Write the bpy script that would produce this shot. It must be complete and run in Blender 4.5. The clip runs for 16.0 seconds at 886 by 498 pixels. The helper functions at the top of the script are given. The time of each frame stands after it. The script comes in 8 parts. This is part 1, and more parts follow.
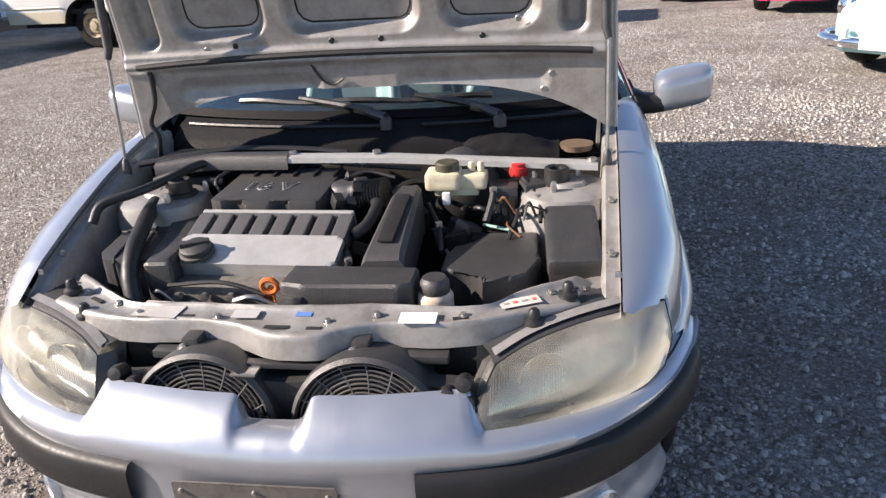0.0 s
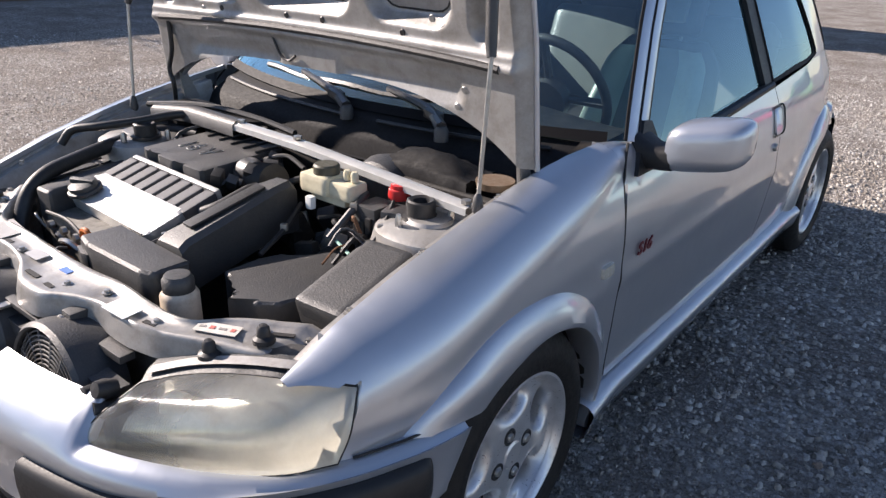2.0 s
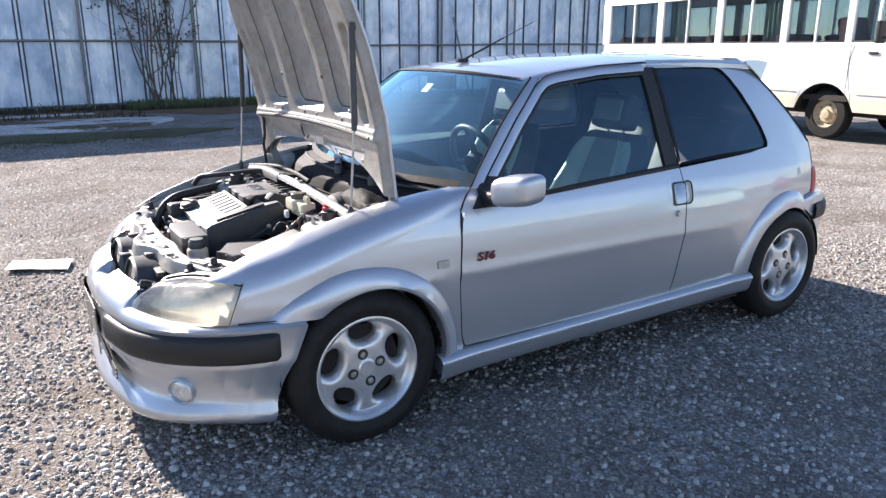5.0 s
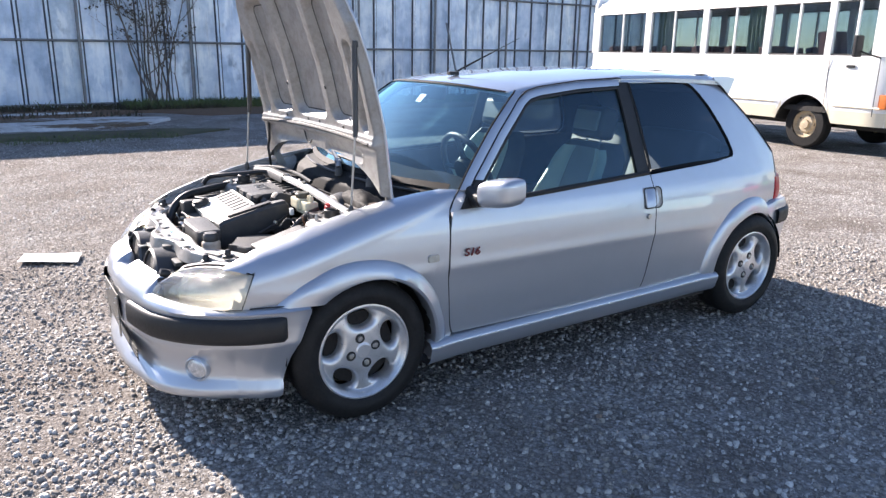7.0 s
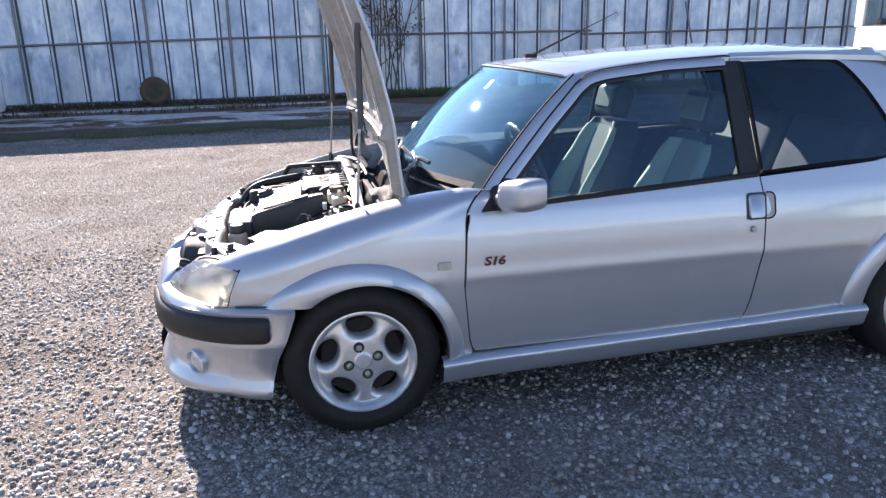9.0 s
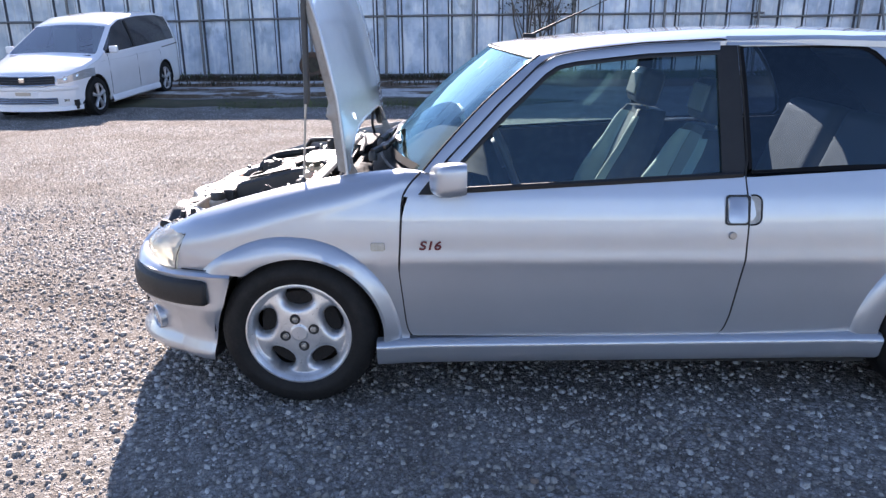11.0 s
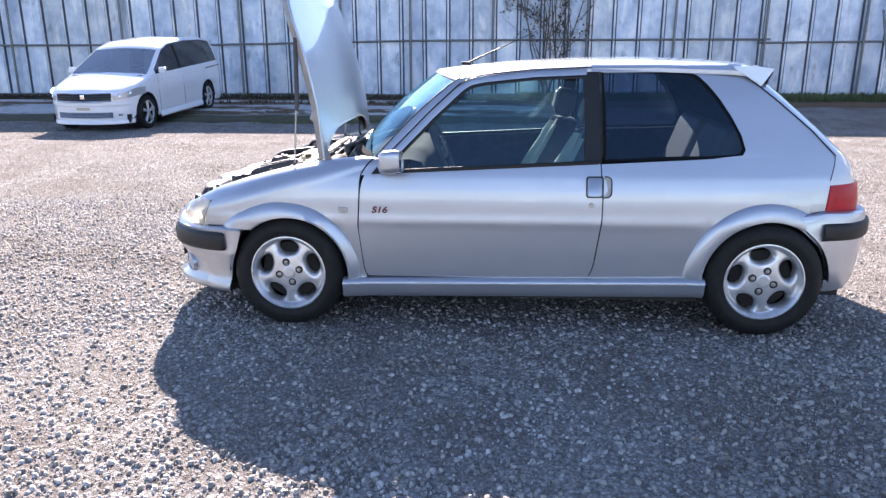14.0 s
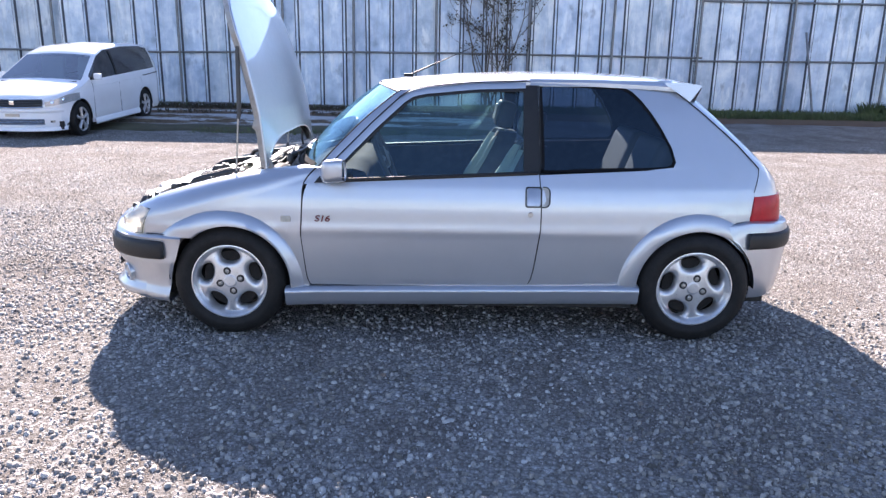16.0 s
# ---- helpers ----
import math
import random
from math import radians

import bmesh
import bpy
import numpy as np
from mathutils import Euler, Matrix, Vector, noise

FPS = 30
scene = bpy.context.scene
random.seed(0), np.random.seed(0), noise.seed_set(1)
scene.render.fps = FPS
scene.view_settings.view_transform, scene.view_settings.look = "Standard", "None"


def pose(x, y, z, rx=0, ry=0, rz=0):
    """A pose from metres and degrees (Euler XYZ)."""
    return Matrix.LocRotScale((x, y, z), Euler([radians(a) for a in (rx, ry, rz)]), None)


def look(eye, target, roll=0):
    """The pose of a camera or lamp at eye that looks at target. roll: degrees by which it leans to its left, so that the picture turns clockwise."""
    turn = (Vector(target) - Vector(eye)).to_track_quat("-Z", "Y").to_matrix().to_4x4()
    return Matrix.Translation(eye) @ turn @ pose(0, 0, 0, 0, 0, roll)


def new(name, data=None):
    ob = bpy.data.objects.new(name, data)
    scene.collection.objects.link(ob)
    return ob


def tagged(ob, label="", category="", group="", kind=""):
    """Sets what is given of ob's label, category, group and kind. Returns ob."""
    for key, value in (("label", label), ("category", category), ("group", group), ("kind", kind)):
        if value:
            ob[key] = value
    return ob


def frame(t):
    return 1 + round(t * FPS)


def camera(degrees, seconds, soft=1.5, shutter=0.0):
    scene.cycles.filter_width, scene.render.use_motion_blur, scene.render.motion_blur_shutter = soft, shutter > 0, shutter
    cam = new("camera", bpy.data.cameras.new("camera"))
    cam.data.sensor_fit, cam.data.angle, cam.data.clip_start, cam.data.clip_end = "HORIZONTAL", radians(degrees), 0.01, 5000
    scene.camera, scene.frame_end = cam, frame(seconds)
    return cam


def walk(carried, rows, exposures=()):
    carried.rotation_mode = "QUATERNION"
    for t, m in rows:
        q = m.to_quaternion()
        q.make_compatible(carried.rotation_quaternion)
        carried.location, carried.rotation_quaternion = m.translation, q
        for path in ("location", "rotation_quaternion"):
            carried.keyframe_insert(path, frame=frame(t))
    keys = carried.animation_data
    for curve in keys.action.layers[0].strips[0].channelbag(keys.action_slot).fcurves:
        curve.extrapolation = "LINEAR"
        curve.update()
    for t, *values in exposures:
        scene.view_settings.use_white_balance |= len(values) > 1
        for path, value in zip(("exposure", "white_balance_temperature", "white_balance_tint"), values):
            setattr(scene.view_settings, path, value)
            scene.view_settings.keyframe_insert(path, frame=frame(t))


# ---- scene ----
cam = camera(62.9, 16.0, soft=1.4)
PATH = [
    (0, (0.504, -1.705, 1.306), (0.203, 0.115, 0.533), -3.7),
    (0.5, (0.729, -1.508, 1.272), (0.213, 0.182, 0.335), -5.6),
    (1, (0.957, -1.366, 1.286), (0.194, 0.225, 0.346), 1.3),
    (1.5, (1.145, -1.184, 1.305), (0.166, 0.325, 0.431), 1.8),
    (2, (1.416, -1.051, 1.292), (0.278, 0.386, 0.493), 1.7),
    (2.5, (1.749, -0.896, 1.273), (0.452, 0.395, 0.465), 0.2),
    (3, (2.028, -0.719, 1.256), (0.58, 0.424, 0.483), -2.0),
    (3.5, (2.294, -0.7, 1.286), (0.722, 0.274, 0.525), -2.5),
    (4, (2.564, -0.83, 1.318), (0.934, 0.113, 0.644), -1.9),
    (4.5, (2.763, -0.884, 1.354), (1.096, 0.067, 0.788), 0.1),
    (4.7, (2.816, -0.921, 1.352), (1.166, 0.075, 0.819), -0.2),
    (6.8, (3.129, -1.168, 1.407), (1.531, -0.098, 0.858), 1.0),
    (7, (3.129, -1.13, 1.405), (1.504, -0.09, 0.878), 0.9),
    (7.5, (3.108, -0.959, 1.371), (1.429, -0.006, 0.852), 0.2),
    (8, (3.152, -0.705, 1.386), (1.43, 0.138, 0.814), 2.5),
    (8.5, (3.168, -0.43, 1.374), (1.379, 0.249, 0.793), -0.1),
    (9, (3.157, -0.201, 1.379), (1.281, 0.209, 0.822), -1.3),
    (9.2, (3.176, -0.11, 1.373), (1.277, 0.2, 0.828), 0.5),
    (11.3, (3.191, 0.646, 1.352), (1.285, 0.589, 0.751), -0.7),
    (11.5, (3.276, 0.656, 1.349), (1.37, 0.609, 0.746), -0.5),
    (12, (3.526, 0.722, 1.399), (1.627, 0.701, 0.774), 0.1),
    (12.5, (3.716, 0.831, 1.386), (1.813, 0.702, 0.784), 0.2),
    (13, (3.965, 0.928, 1.386), (2.05, 0.812, 0.822), 1.6),
    (13.5, (4.146, 1.024, 1.392), (2.219, 0.935, 0.862), 1.7),
    (14, (4.253, 1.078, 1.402), (2.334, 0.932, 0.859), -0.2),
    (14.5, (4.276, 1.095, 1.401), (2.362, 0.934, 0.844), -1.0),
    (15, (4.29, 1.1, 1.402), (2.37, 1.144, 0.843), 2.2),
    (15.5, (4.306, 1.085, 1.404), (2.379, 1.188, 0.877), 2.1),
    (16, (4.305, 1.086, 1.4), (2.371, 1.095, 0.889), 1.0),
]
walk(cam, [(t, look(eye, target, roll)) for t, eye, target, roll in PATH],
     exposures=[(0.0, 1.12, 6900, 18), (2.0, 1.08, 6750, 19), (3.5, 1.50, 6600, 18), (4.5, 1.58, 6550, 17), (7.0, 1.62, 6550, 18), (9.0, 1.60, 6580, 21), (12.0, 1.80, 6500, 22), (16.0, 1.90, 6450, 23)])

# ---- light ----
SUN_ELEV, SUN_AZ = radians(29.0), radians(194.0)   # direction towards the sun, measured from +x
to_sun = Vector((math.cos(SUN_ELEV) * math.cos(SUN_AZ), math.cos(SUN_ELEV) * math.sin(SUN_AZ), math.sin(SUN_ELEV)))
world = bpy.data.worlds.new("sky")
scene.world = world
world.use_nodes = True
wn = world.node_tree.nodes
sky = wn.new("ShaderNodeTexSky")
sky.sky_type = "NISHITA"
sky.sun_disc = False
sky.sun_elevation = SUN_ELEV
sky.sun_rotation = math.pi / 2 - SUN_AZ
sky.altitude = 1200.0
sky.air_density, sky.dust_density, sky.ozone_density = 1.0, 0.3, 2.0
wn["Background"].inputs["Strength"].default_value = 0.09
world.node_tree.links.new(sky.outputs[0], wn["Background"].inputs["Color"])
sun = new("sun", bpy.data.lights.new("sun", "SUN"))
sun.data.energy, sun.data.angle, sun.data.color = 5.0, radians(0.53), (1.0, 0.93, 0.83)
sun.matrix_world = look(to_sun * 30, (0, 0, 0))


# ---- materials ----
class Mat:
    """A small builder of procedural node materials."""
    def __init__(self, name):
        self.m = bpy.data.materials.new(name)
        self.m.use_nodes = True
        self.t = self.m.node_tree
        self.b = self.t.nodes["Principled BSDF"]
        self.co = None

    def node(self, kind, **values):
        n = self.t.nodes.new(kind)
        for k, v in values.items():
            if k in n.inputs:
                n.inputs[k].default_value = v
        return n

    def link(self, a, b):
        self.t.links.new(a, b)

    def coords(self):
        if self.co is None:
            self.co = self.node("ShaderNodeTexCoord").outputs["Object"]
        return self.co

    def noise(self, scale, detail=4.0, rough=0.6, stretch=None):
        n = self.node("ShaderNodeTexNoise", Scale=scale, Detail=detail, Roughness=rough)
        if stretch:
            mp = self.node("ShaderNodeMapping", Scale=stretch)
            self.link(self.coords(), mp.inputs[0])
            self.link(mp.outputs[0], n.inputs["Vector"])
        else:
            self.link(self.coords(), n.inputs["Vector"])
        return n.outputs["Fac"]

    def ramp(self, src, stops):
        r = self.node("ShaderNodeValToRGB")
        e = r.color_ramp.elements
        while len(e) < len(stops):
            e.new(0.5)
        for el, (p, c) in zip(e, stops):
            el.position, el.color = p, (*c, 1) if len(c) == 3 else c
        self.link(src, r.inputs[0])
        return r.outputs[0]

    def mix(self, fac, a, b, mode="MIX"):
        n = self.node("ShaderNodeMix")
        n.data_type, n.blend_type = "RGBA", mode
        for sock, v in ((n.inputs[0], fac), (n.inputs[6], a), (n.inputs[7], b)):
            if isinstance(v, (int, float)):
                sock.default_value = v
            elif isinstance(v, tuple):
                sock.default_value = (*v, 1)
            else:
                self.link(v, sock)
        return n.outputs[2]

    def range(self, src, lo, hi, a=0.0, b=1.0):
        n = self.node("ShaderNodeMapRange")
        for i, v in enumerate((a, b, lo, hi)):
            n.inputs[i + 1].default_value = v
        self.link(src, n.inputs[0])
        return n.outputs[0]

    def bump(self, src, strength=0.3, distance=0.01, after=None):
        n = self.node("ShaderNodeBump", Strength=strength, Distance=distance)
        self.link(src, n.inputs["Height"])
        if after:
            self.link(after, n.inputs["Normal"])
        return n.outputs[0]

    def sheen(self, face_on=0.05, power=4.0):
        """The share of light that a thin pane mirrors, growing towards grazing angles on both its sides."""
        lw = self.node("ShaderNodeLayerWeight", Blend=0.5)
        pw = self.node("ShaderNodeMath")
        pw.operation = "POWER"
        pw.inputs[1].default_value = power
        self.link(lw.outputs["Facing"], pw.inputs[0])
        return self.range(pw.outputs[0], face_on, 1.0)

    def put(self, key, v):
        s = self.b.inputs[key]
        if isinstance(v, (int, float)):
            s.default_value = v
        elif isinstance(v, tuple):
            s.default_value = (*v, 1) if len(v) == 3 else v
        else:
            self.link(v, s)
        return self


def worn(name, colour, rough=0.5, metal=0.0, dirt=(0.25, 0.22, 0.18), amount=0.25, scale=6.0, bump=0.15, grain=140.0, coat=0.0, spread=0.12, spec=0.5):
    """A surface of one colour with mottling, dust and fine grain."""
    k = Mat(name)
    big = k.noise(scale, 5, 0.6)
    fine = k.noise(grain, 3, 0.6)
    lo = tuple(c * (1 - spread) for c in colour)
    hi = tuple(min(1, c * (1 + spread)) for c in colour)
    base = k.ramp(big, [(0.3, lo), (0.7, hi)])
    mask = k.range(k.noise(scale * 2.7, 6, 0.7), 0.0, amount, 0.45, 0.75)
    k.put("Base Color", k.mix(mask, base, dirt)).put("Metallic", metal)
    k.put("Roughness", k.range(fine, max(0.02, rough - 0.08), min(1, rough + 0.1), 0.3, 0.7))
    k.put("Specular IOR Level", spec).put("Coat Weight", coat)
    if bump:
        k.put("Normal", k.bump(fine, bump, 0.003))
    return k.m


def paint(name, colour, metal=0.0, rough=0.35, flake=0.0, coat=1.0, dust=0.08):
    """Car paint: base coat, clear coat, fine flakes and a little dust."""
    k = Mat(name)
    base = k.ramp(k.noise(2.2, 4, 0.6), [(0.3, tuple(c * 0.96 for c in colour)), (0.7, tuple(min(1, c * 1.03) for c in colour))])
    dusty = k.range(k.noise(7.0, 7, 0.72), 0.0, dust, 0.45, 0.8)
    k.put("Base Color", k.mix(dusty, base, (0.42, 0.39, 0.34))).put("Metallic", metal)
    k.put("Roughness", k.range(k.noise(18.0, 5, 0.7), rough - 0.03, rough + 0.05, 0.3, 0.7))
    k.put("Coat Weight", coat).put("Coat Roughness", 0.03)
    if flake:
        v = k.node("ShaderNodeTexVoronoi", Scale=2600.0)
        k.link(k.coords(), v.inputs["Vector"])
        k.put("Normal", k.bump(v.outputs["Distance"], flake, 0.0004))
    return k.m


def pane(name, tint, rough=0.02, haze=0.0, face_on=0.06, gloss=(1, 1, 1), power=4.0):
    """Thin glass: lets light straight through with a tint, and mirrors by its Fresnel gloss."""
    k = Mat(name)
    t = k.t
    clear = k.node("ShaderNodeBsdfTransparent", Color=(*tint, 1))
    gl = k.node("ShaderNodeBsdfGlossy", Roughness=rough, Color=(*gloss, 1))
    mx = k.node("ShaderNodeMixShader")
    k.link(k.sheen(face_on, power), mx.inputs[0])
    src = clear.outputs[0]
    if haze:
        d = k.node("ShaderNodeBsdfDiffuse", Color=(0.55, 0.55, 0.52, 1))
        m2 = k.node("ShaderNodeMixShader")
        k.link(k.range(k.noise(5.0, 6, 0.7), haze * 0.5, haze * 1.5, 0.35, 0.7), m2.inputs[0])
        k.link(src, m2.inputs[1])
        k.link(d.outputs[0], m2.inputs[2])
        src = m2.outputs[0]
    k.link(src, mx.inputs[1])
    k.link(gl.outputs[0], mx.inputs[2])
    t.nodes.remove(k.b)
    k.link(mx.outputs[0], t.nodes["Material Output"].inputs[0])
    return k.m


M_silver = paint("silver_paint", (0.465, 0.49, 0.532), metal=0.74, rough=0.38, flake=0.0, dust=0.0)
M_frit = worn("black_glass_edge", (0.007, 0.007, 0.008), 0.6, dirt=(0.012, 0.012, 0.012), amount=0.02, bump=0, spec=0.1)
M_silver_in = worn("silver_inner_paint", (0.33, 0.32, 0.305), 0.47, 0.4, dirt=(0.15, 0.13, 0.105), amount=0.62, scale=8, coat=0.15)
M_black_trim = worn("black_trim_plastic", (0.016, 0.016, 0.017), 0.50, dirt=(0.05, 0.047, 0.045), amount=0.15, scale=7, spec=0.35, bump=0.08)
M_black_bay = worn("black_moulded_plastic", (0.022, 0.022, 0.023), 0.55, dirt=(0.075, 0.068, 0.058), amount=0.34, scale=9, bump=0.35, grain=260, spec=0.9)
M_black_soft = worn("black_rubber", (0.012, 0.012, 0.013), 0.50, dirt=(0.05, 0.045, 0.038), amount=0.3, scale=14, spec=0.55)
# near-black for recesses, floors and holes: their shade is put into the colour
M_dark_void = worn("shaded_recess_dark", (0.012, 0.011, 0.010), 0.75, dirt=(0.05, 0.04, 0.03), amount=0.4, scale=9)
M_tyre = worn("tyre_rubber", (0.013, 0.0125, 0.0125), 0.62, dirt=(0.045, 0.040, 0.036), amount=0.25, scale=8, bump=0.3, grain=90, spec=0.22)
M_alloy = worn("alloy_wheel_silver", (0.62, 0.62, 0.63), 0.34, 0.70, dirt=(0.22, 0.20, 0.18), amount=0.16, scale=14, coat=0.4, bump=0.05)
M_scuttle = worn("matt_black_scuttle", (0.008, 0.008, 0.009), 0.68, dirt=(0.03, 0.027, 0.023), amount=0.3, scale=12, spec=0.16)
M_alu = worn("brushed_aluminium_cover", (0.56, 0.56, 0.545), 0.42, 0.55, dirt=(0.28, 0.26, 0.22), amount=0.25, scale=10, bump=0.1)
M_steel = worn("dull_steel", (0.42, 0.41, 0.39), 0.38, 0.85, dirt=(0.20, 0.15, 0.10), amount=0.3, scale=20)
M_dark_steel = worn("blackened_steel", (0.10, 0.10, 0.10), 0.4, 0.7, amount=0.2, scale=30)
M_rust = worn("rusty_brown_metal", (0.16, 0.075, 0.035), 0.8, 0.2, dirt=(0.07, 0.045, 0.03), amount=0.5, scale=18, bump=0.4)
M_white_label = worn("paper_label_white", (0.78, 0.78, 0.75), 0.55, dirt=(0.5, 0.46, 0.4), amount=0.2, scale=25, bump=0)
M_cream = worn("cream_plastic_tank", (0.62, 0.56, 0.40), 0.42, dirt=(0.30, 0.24, 0.14), amount=0.35, scale=16)
M_red_plastic = worn("red_plastic_cap", (0.50, 0.022, 0.022), 0.4, dirt=(0.2, 0.05, 0.04), amount=0.2, scale=30)
M_orange = worn("orange_plastic", (0.55, 0.14, 0.02), 0.45, dirt=(0.2, 0.08, 0.03), amount=0.4, scale=30)
M_blue_label = worn("blue_print", (0.10, 0.22, 0.55), 0.5, bump=0, amount=0.1)
M_red_print = worn("red_print", (0.12, 0.008, 0.015), 0.4, bump=0, amount=0.05)
M_chrome = worn("mirror_chrome", (0.86, 0.86, 0.86), 0.07, 1.0, amount=0.05, bump=0)


def fluted_reflector():
    """A dulled mirror behind a fluted lens."""
    k = Mat("headlamp_reflector")
    base = k.ramp(k.noise(9.0, 5, 0.6), [(0.35, (0.46, 0.46, 0.42)), (0.65, (0.78, 0.78, 0.74))])
    wave = k.node("ShaderNodeTexWave", Scale=62.0, Distortion=0.8)
    wave.wave_type, wave.bands_direction = "BANDS", "X"
    k.link(k.coords(), wave.inputs["Vector"])
    k.put("Base Color", base).put("Metallic", 0.95).put("Roughness", 0.14)
    k.put("Normal", k.bump(wave.outputs["Fac"], 0.28, 0.004))
    return k.m


M_reflector = fluted_reflector()
M_glass = pane("tinted_green_glass", (0.60, 0.76, 0.76), face_on=0.085, gloss=(0.58, 0.84, 1.0))
M_glass_dark = pane("smoked_glass", (0.30, 0.36, 0.43), face_on=0.06, gloss=(0.58, 0.82, 1.0))
M_screen = pane("windscreen_glass", (0.50, 0.70, 0.75), haze=0.014, face_on=0.07, gloss=(0.60, 0.93, 1.0), power=2.0)
M_leather_pale = worn("grey_leather", (0.38, 0.46, 0.41), 0.30, amount=0.2, scale=8, bump=0.3, grain=200)
# the pale leather dimmed, so that cabin shade sits in the colour
M_leather_mid = worn("shaded_grey_leather", (0.17, 0.185, 0.175), 0.36, amount=0.2, scale=8, bump=0.3, grain=200)
M_leather_dark = worn("dark_leather", (0.030, 0.031, 0.034), 0.42, amount=0.15, scale=8, bump=0.3, grain=200)
M_dash = worn("dark_dash_vinyl", (0.016, 0.017, 0.020), 0.85, amount=0.15, scale=8, bump=0.03, grain=320, spec=0.08)
M_tail_red = worn("red_lamp_lens", (0.44, 0.006, 0.016), 0.35, dirt=(0.20, 0.005, 0.010), amount=0.4, scale=20, bump=0, coat=0.15, spec=0.25)
M_brake = worn("dark_brake_iron", (0.008, 0.006, 0.005), 0.85, 0.0, dirt=(0.03, 0.016, 0.010), amount=0.4, scale=22)
M_seam = worn("shut_line_shadow_gap", (0.012, 0.012, 0.013), 0.8, bump=0, amount=0.1)
M_van_lamp = worn("clear_lamp_cover", (0.58, 0.60, 0.62), 0.20, 0.5, dirt=(0.14, 0.14, 0.15), amount=0.55, scale=9, bump=0, coat=0.6)
M_indicator = worn("clear_lamp_lens", (0.42, 0.41, 0.36), 0.2, amount=0.25, scale=40, bump=0, coat=0.6)


def lens_material():
    """A fluted plastic lens, clouded ivory towards its upper and outer parts."""
    k = Mat("yellowed_headlamp_lens")
    clear = k.node("ShaderNodeBsdfTransparent", Color=(0.86, 0.84, 0.74, 1))
    gl = k.node("ShaderNodeBsdfGlossy", Roughness=0.06, Color=(1, 1, 1, 1))
    df = k.node("ShaderNodeBsdfDiffuse", Color=(0.88, 0.86, 0.78, 1))
    tr = k.node("ShaderNodeBsdfTranslucent", Color=(0.92, 0.88, 0.74, 1))
    milk = k.node("ShaderNodeMixShader")
    milk.inputs[0].default_value = 0.55
    k.link(df.outputs[0], milk.inputs[1])
    k.link(tr.outputs[0], milk.inputs[2])
    sep = k.node("ShaderNodeSeparateXYZ")
    k.link(k.coords(), sep.inputs[0])
    out = k.node("ShaderNodeMath")
    out.operation = "ABSOLUTE"
    k.link(sep.outputs[0], out.inputs[0])
    aged = k.range(out.outputs[0], 0.14, 0.60, 0.50, 0.70)
    cloud = k.range(k.noise(6.5, 6, 0.65), -0.05, 0.14, 0.36, 0.70)
    add = k.node("ShaderNodeMath")
    k.link(aged, add.inputs[0])
    k.link(cloud, add.inputs[1])
    haze = add.outputs[0]
    wave = k.node("ShaderNodeTexWave", Scale=70.0, Distortion=0.4)
    wave.wave_type, wave.bands_direction = "BANDS", "X"
    k.link(k.coords(), wave.inputs["Vector"])
    nrm = k.bump(wave.outputs["Fac"], 0.22, 0.004)
    k.link(nrm, gl.inputs["Normal"])
    m1, m2 = k.node("ShaderNodeMixShader"), k.node("ShaderNodeMixShader")
    k.link(haze, m1.inputs[0])
    k.link(clear.outputs[0], m1.inputs[1])
    k.link(milk.outputs[0], m1.inputs[2])
    k.link(k.sheen(), m2.inputs[0])
    k.link(m1.outputs[0], m2.inputs[1])
    k.link(gl.outputs[0], m2.inputs[2])
    k.t.nodes.remove(k.b)
    k.link(m2.outputs[0], k.t.nodes["Material Output"].inputs[0])
    return k.m


M_lens = lens_material()


# ---- mesh tools ----
def mesh_part(name, verts, faces, material, parent=None, label="", smooth=True, angle=38):
    me = bpy.data.meshes.new(name)
    me.from_pydata([tuple(map(float, v)) for v in verts], [], [tuple(int(i) for i in f) for f in faces])
    me.validate()
    me.materials.append(material)
    if smooth:
        me.shade_smooth()
        me.set_sharp_from_angle(angle=radians(angle))
    ob = new(name, me)
    if parent is not None:
        ob.parent = parent
    if label:
        ob["label"] = label
    return ob


def part(name, bm, material, parent=None, label="", angle=38, smooth=True):
    me = bpy.data.meshes.new(name)
    bm.to_mesh(me)
    bm.free()
    me.materials.append(material)
    if smooth:
        me.shade_smooth()
        me.set_sharp_from_angle(angle=radians(angle))
    ob = new(name, me)
    if parent is not None:
        ob.parent = parent
    if label:
        ob["label"] = label
    return ob


def thing(name, label, category, m=None, group="", kind=""):
    ob = new(name)
    ob.empty_display_size = 0.1
    if m is not None:
        ob.matrix_basis = m
    return tagged(ob, label, category, group, kind)


def grid_faces(nu, nv, close_v=False, start=0):
    f = []
    for i in range(nu - 1):
        for j in range(nv if close_v else nv - 1):
            k = (j + 1) % nv
            f.append((start + i * nv + j, start + (i + 1) * nv + j, start + (i + 1) * nv + k, start + i * nv + k))
    return f


def sheet(name, grid, material, parent=None, inward=None, label="", angle=38):
    """A curved panel from a grid of points; inward: the fold of its rim."""
    g = np.asarray(grid, float)
    if inward is not None:
        g = np.pad(g, ((1, 1), (1, 1), (0, 0)), mode="edge")
        w = np.zeros(g.shape[:2], bool)
        w[0], w[-1], w[:, 0], w[:, -1] = True, True, True, True
        g[w] += np.asarray(inward, float)
    nu, nv = g.shape[:2]
    return mesh_part(name, g.reshape(-1, 3), grid_faces(nu, nv), material, parent, label, angle=angle)


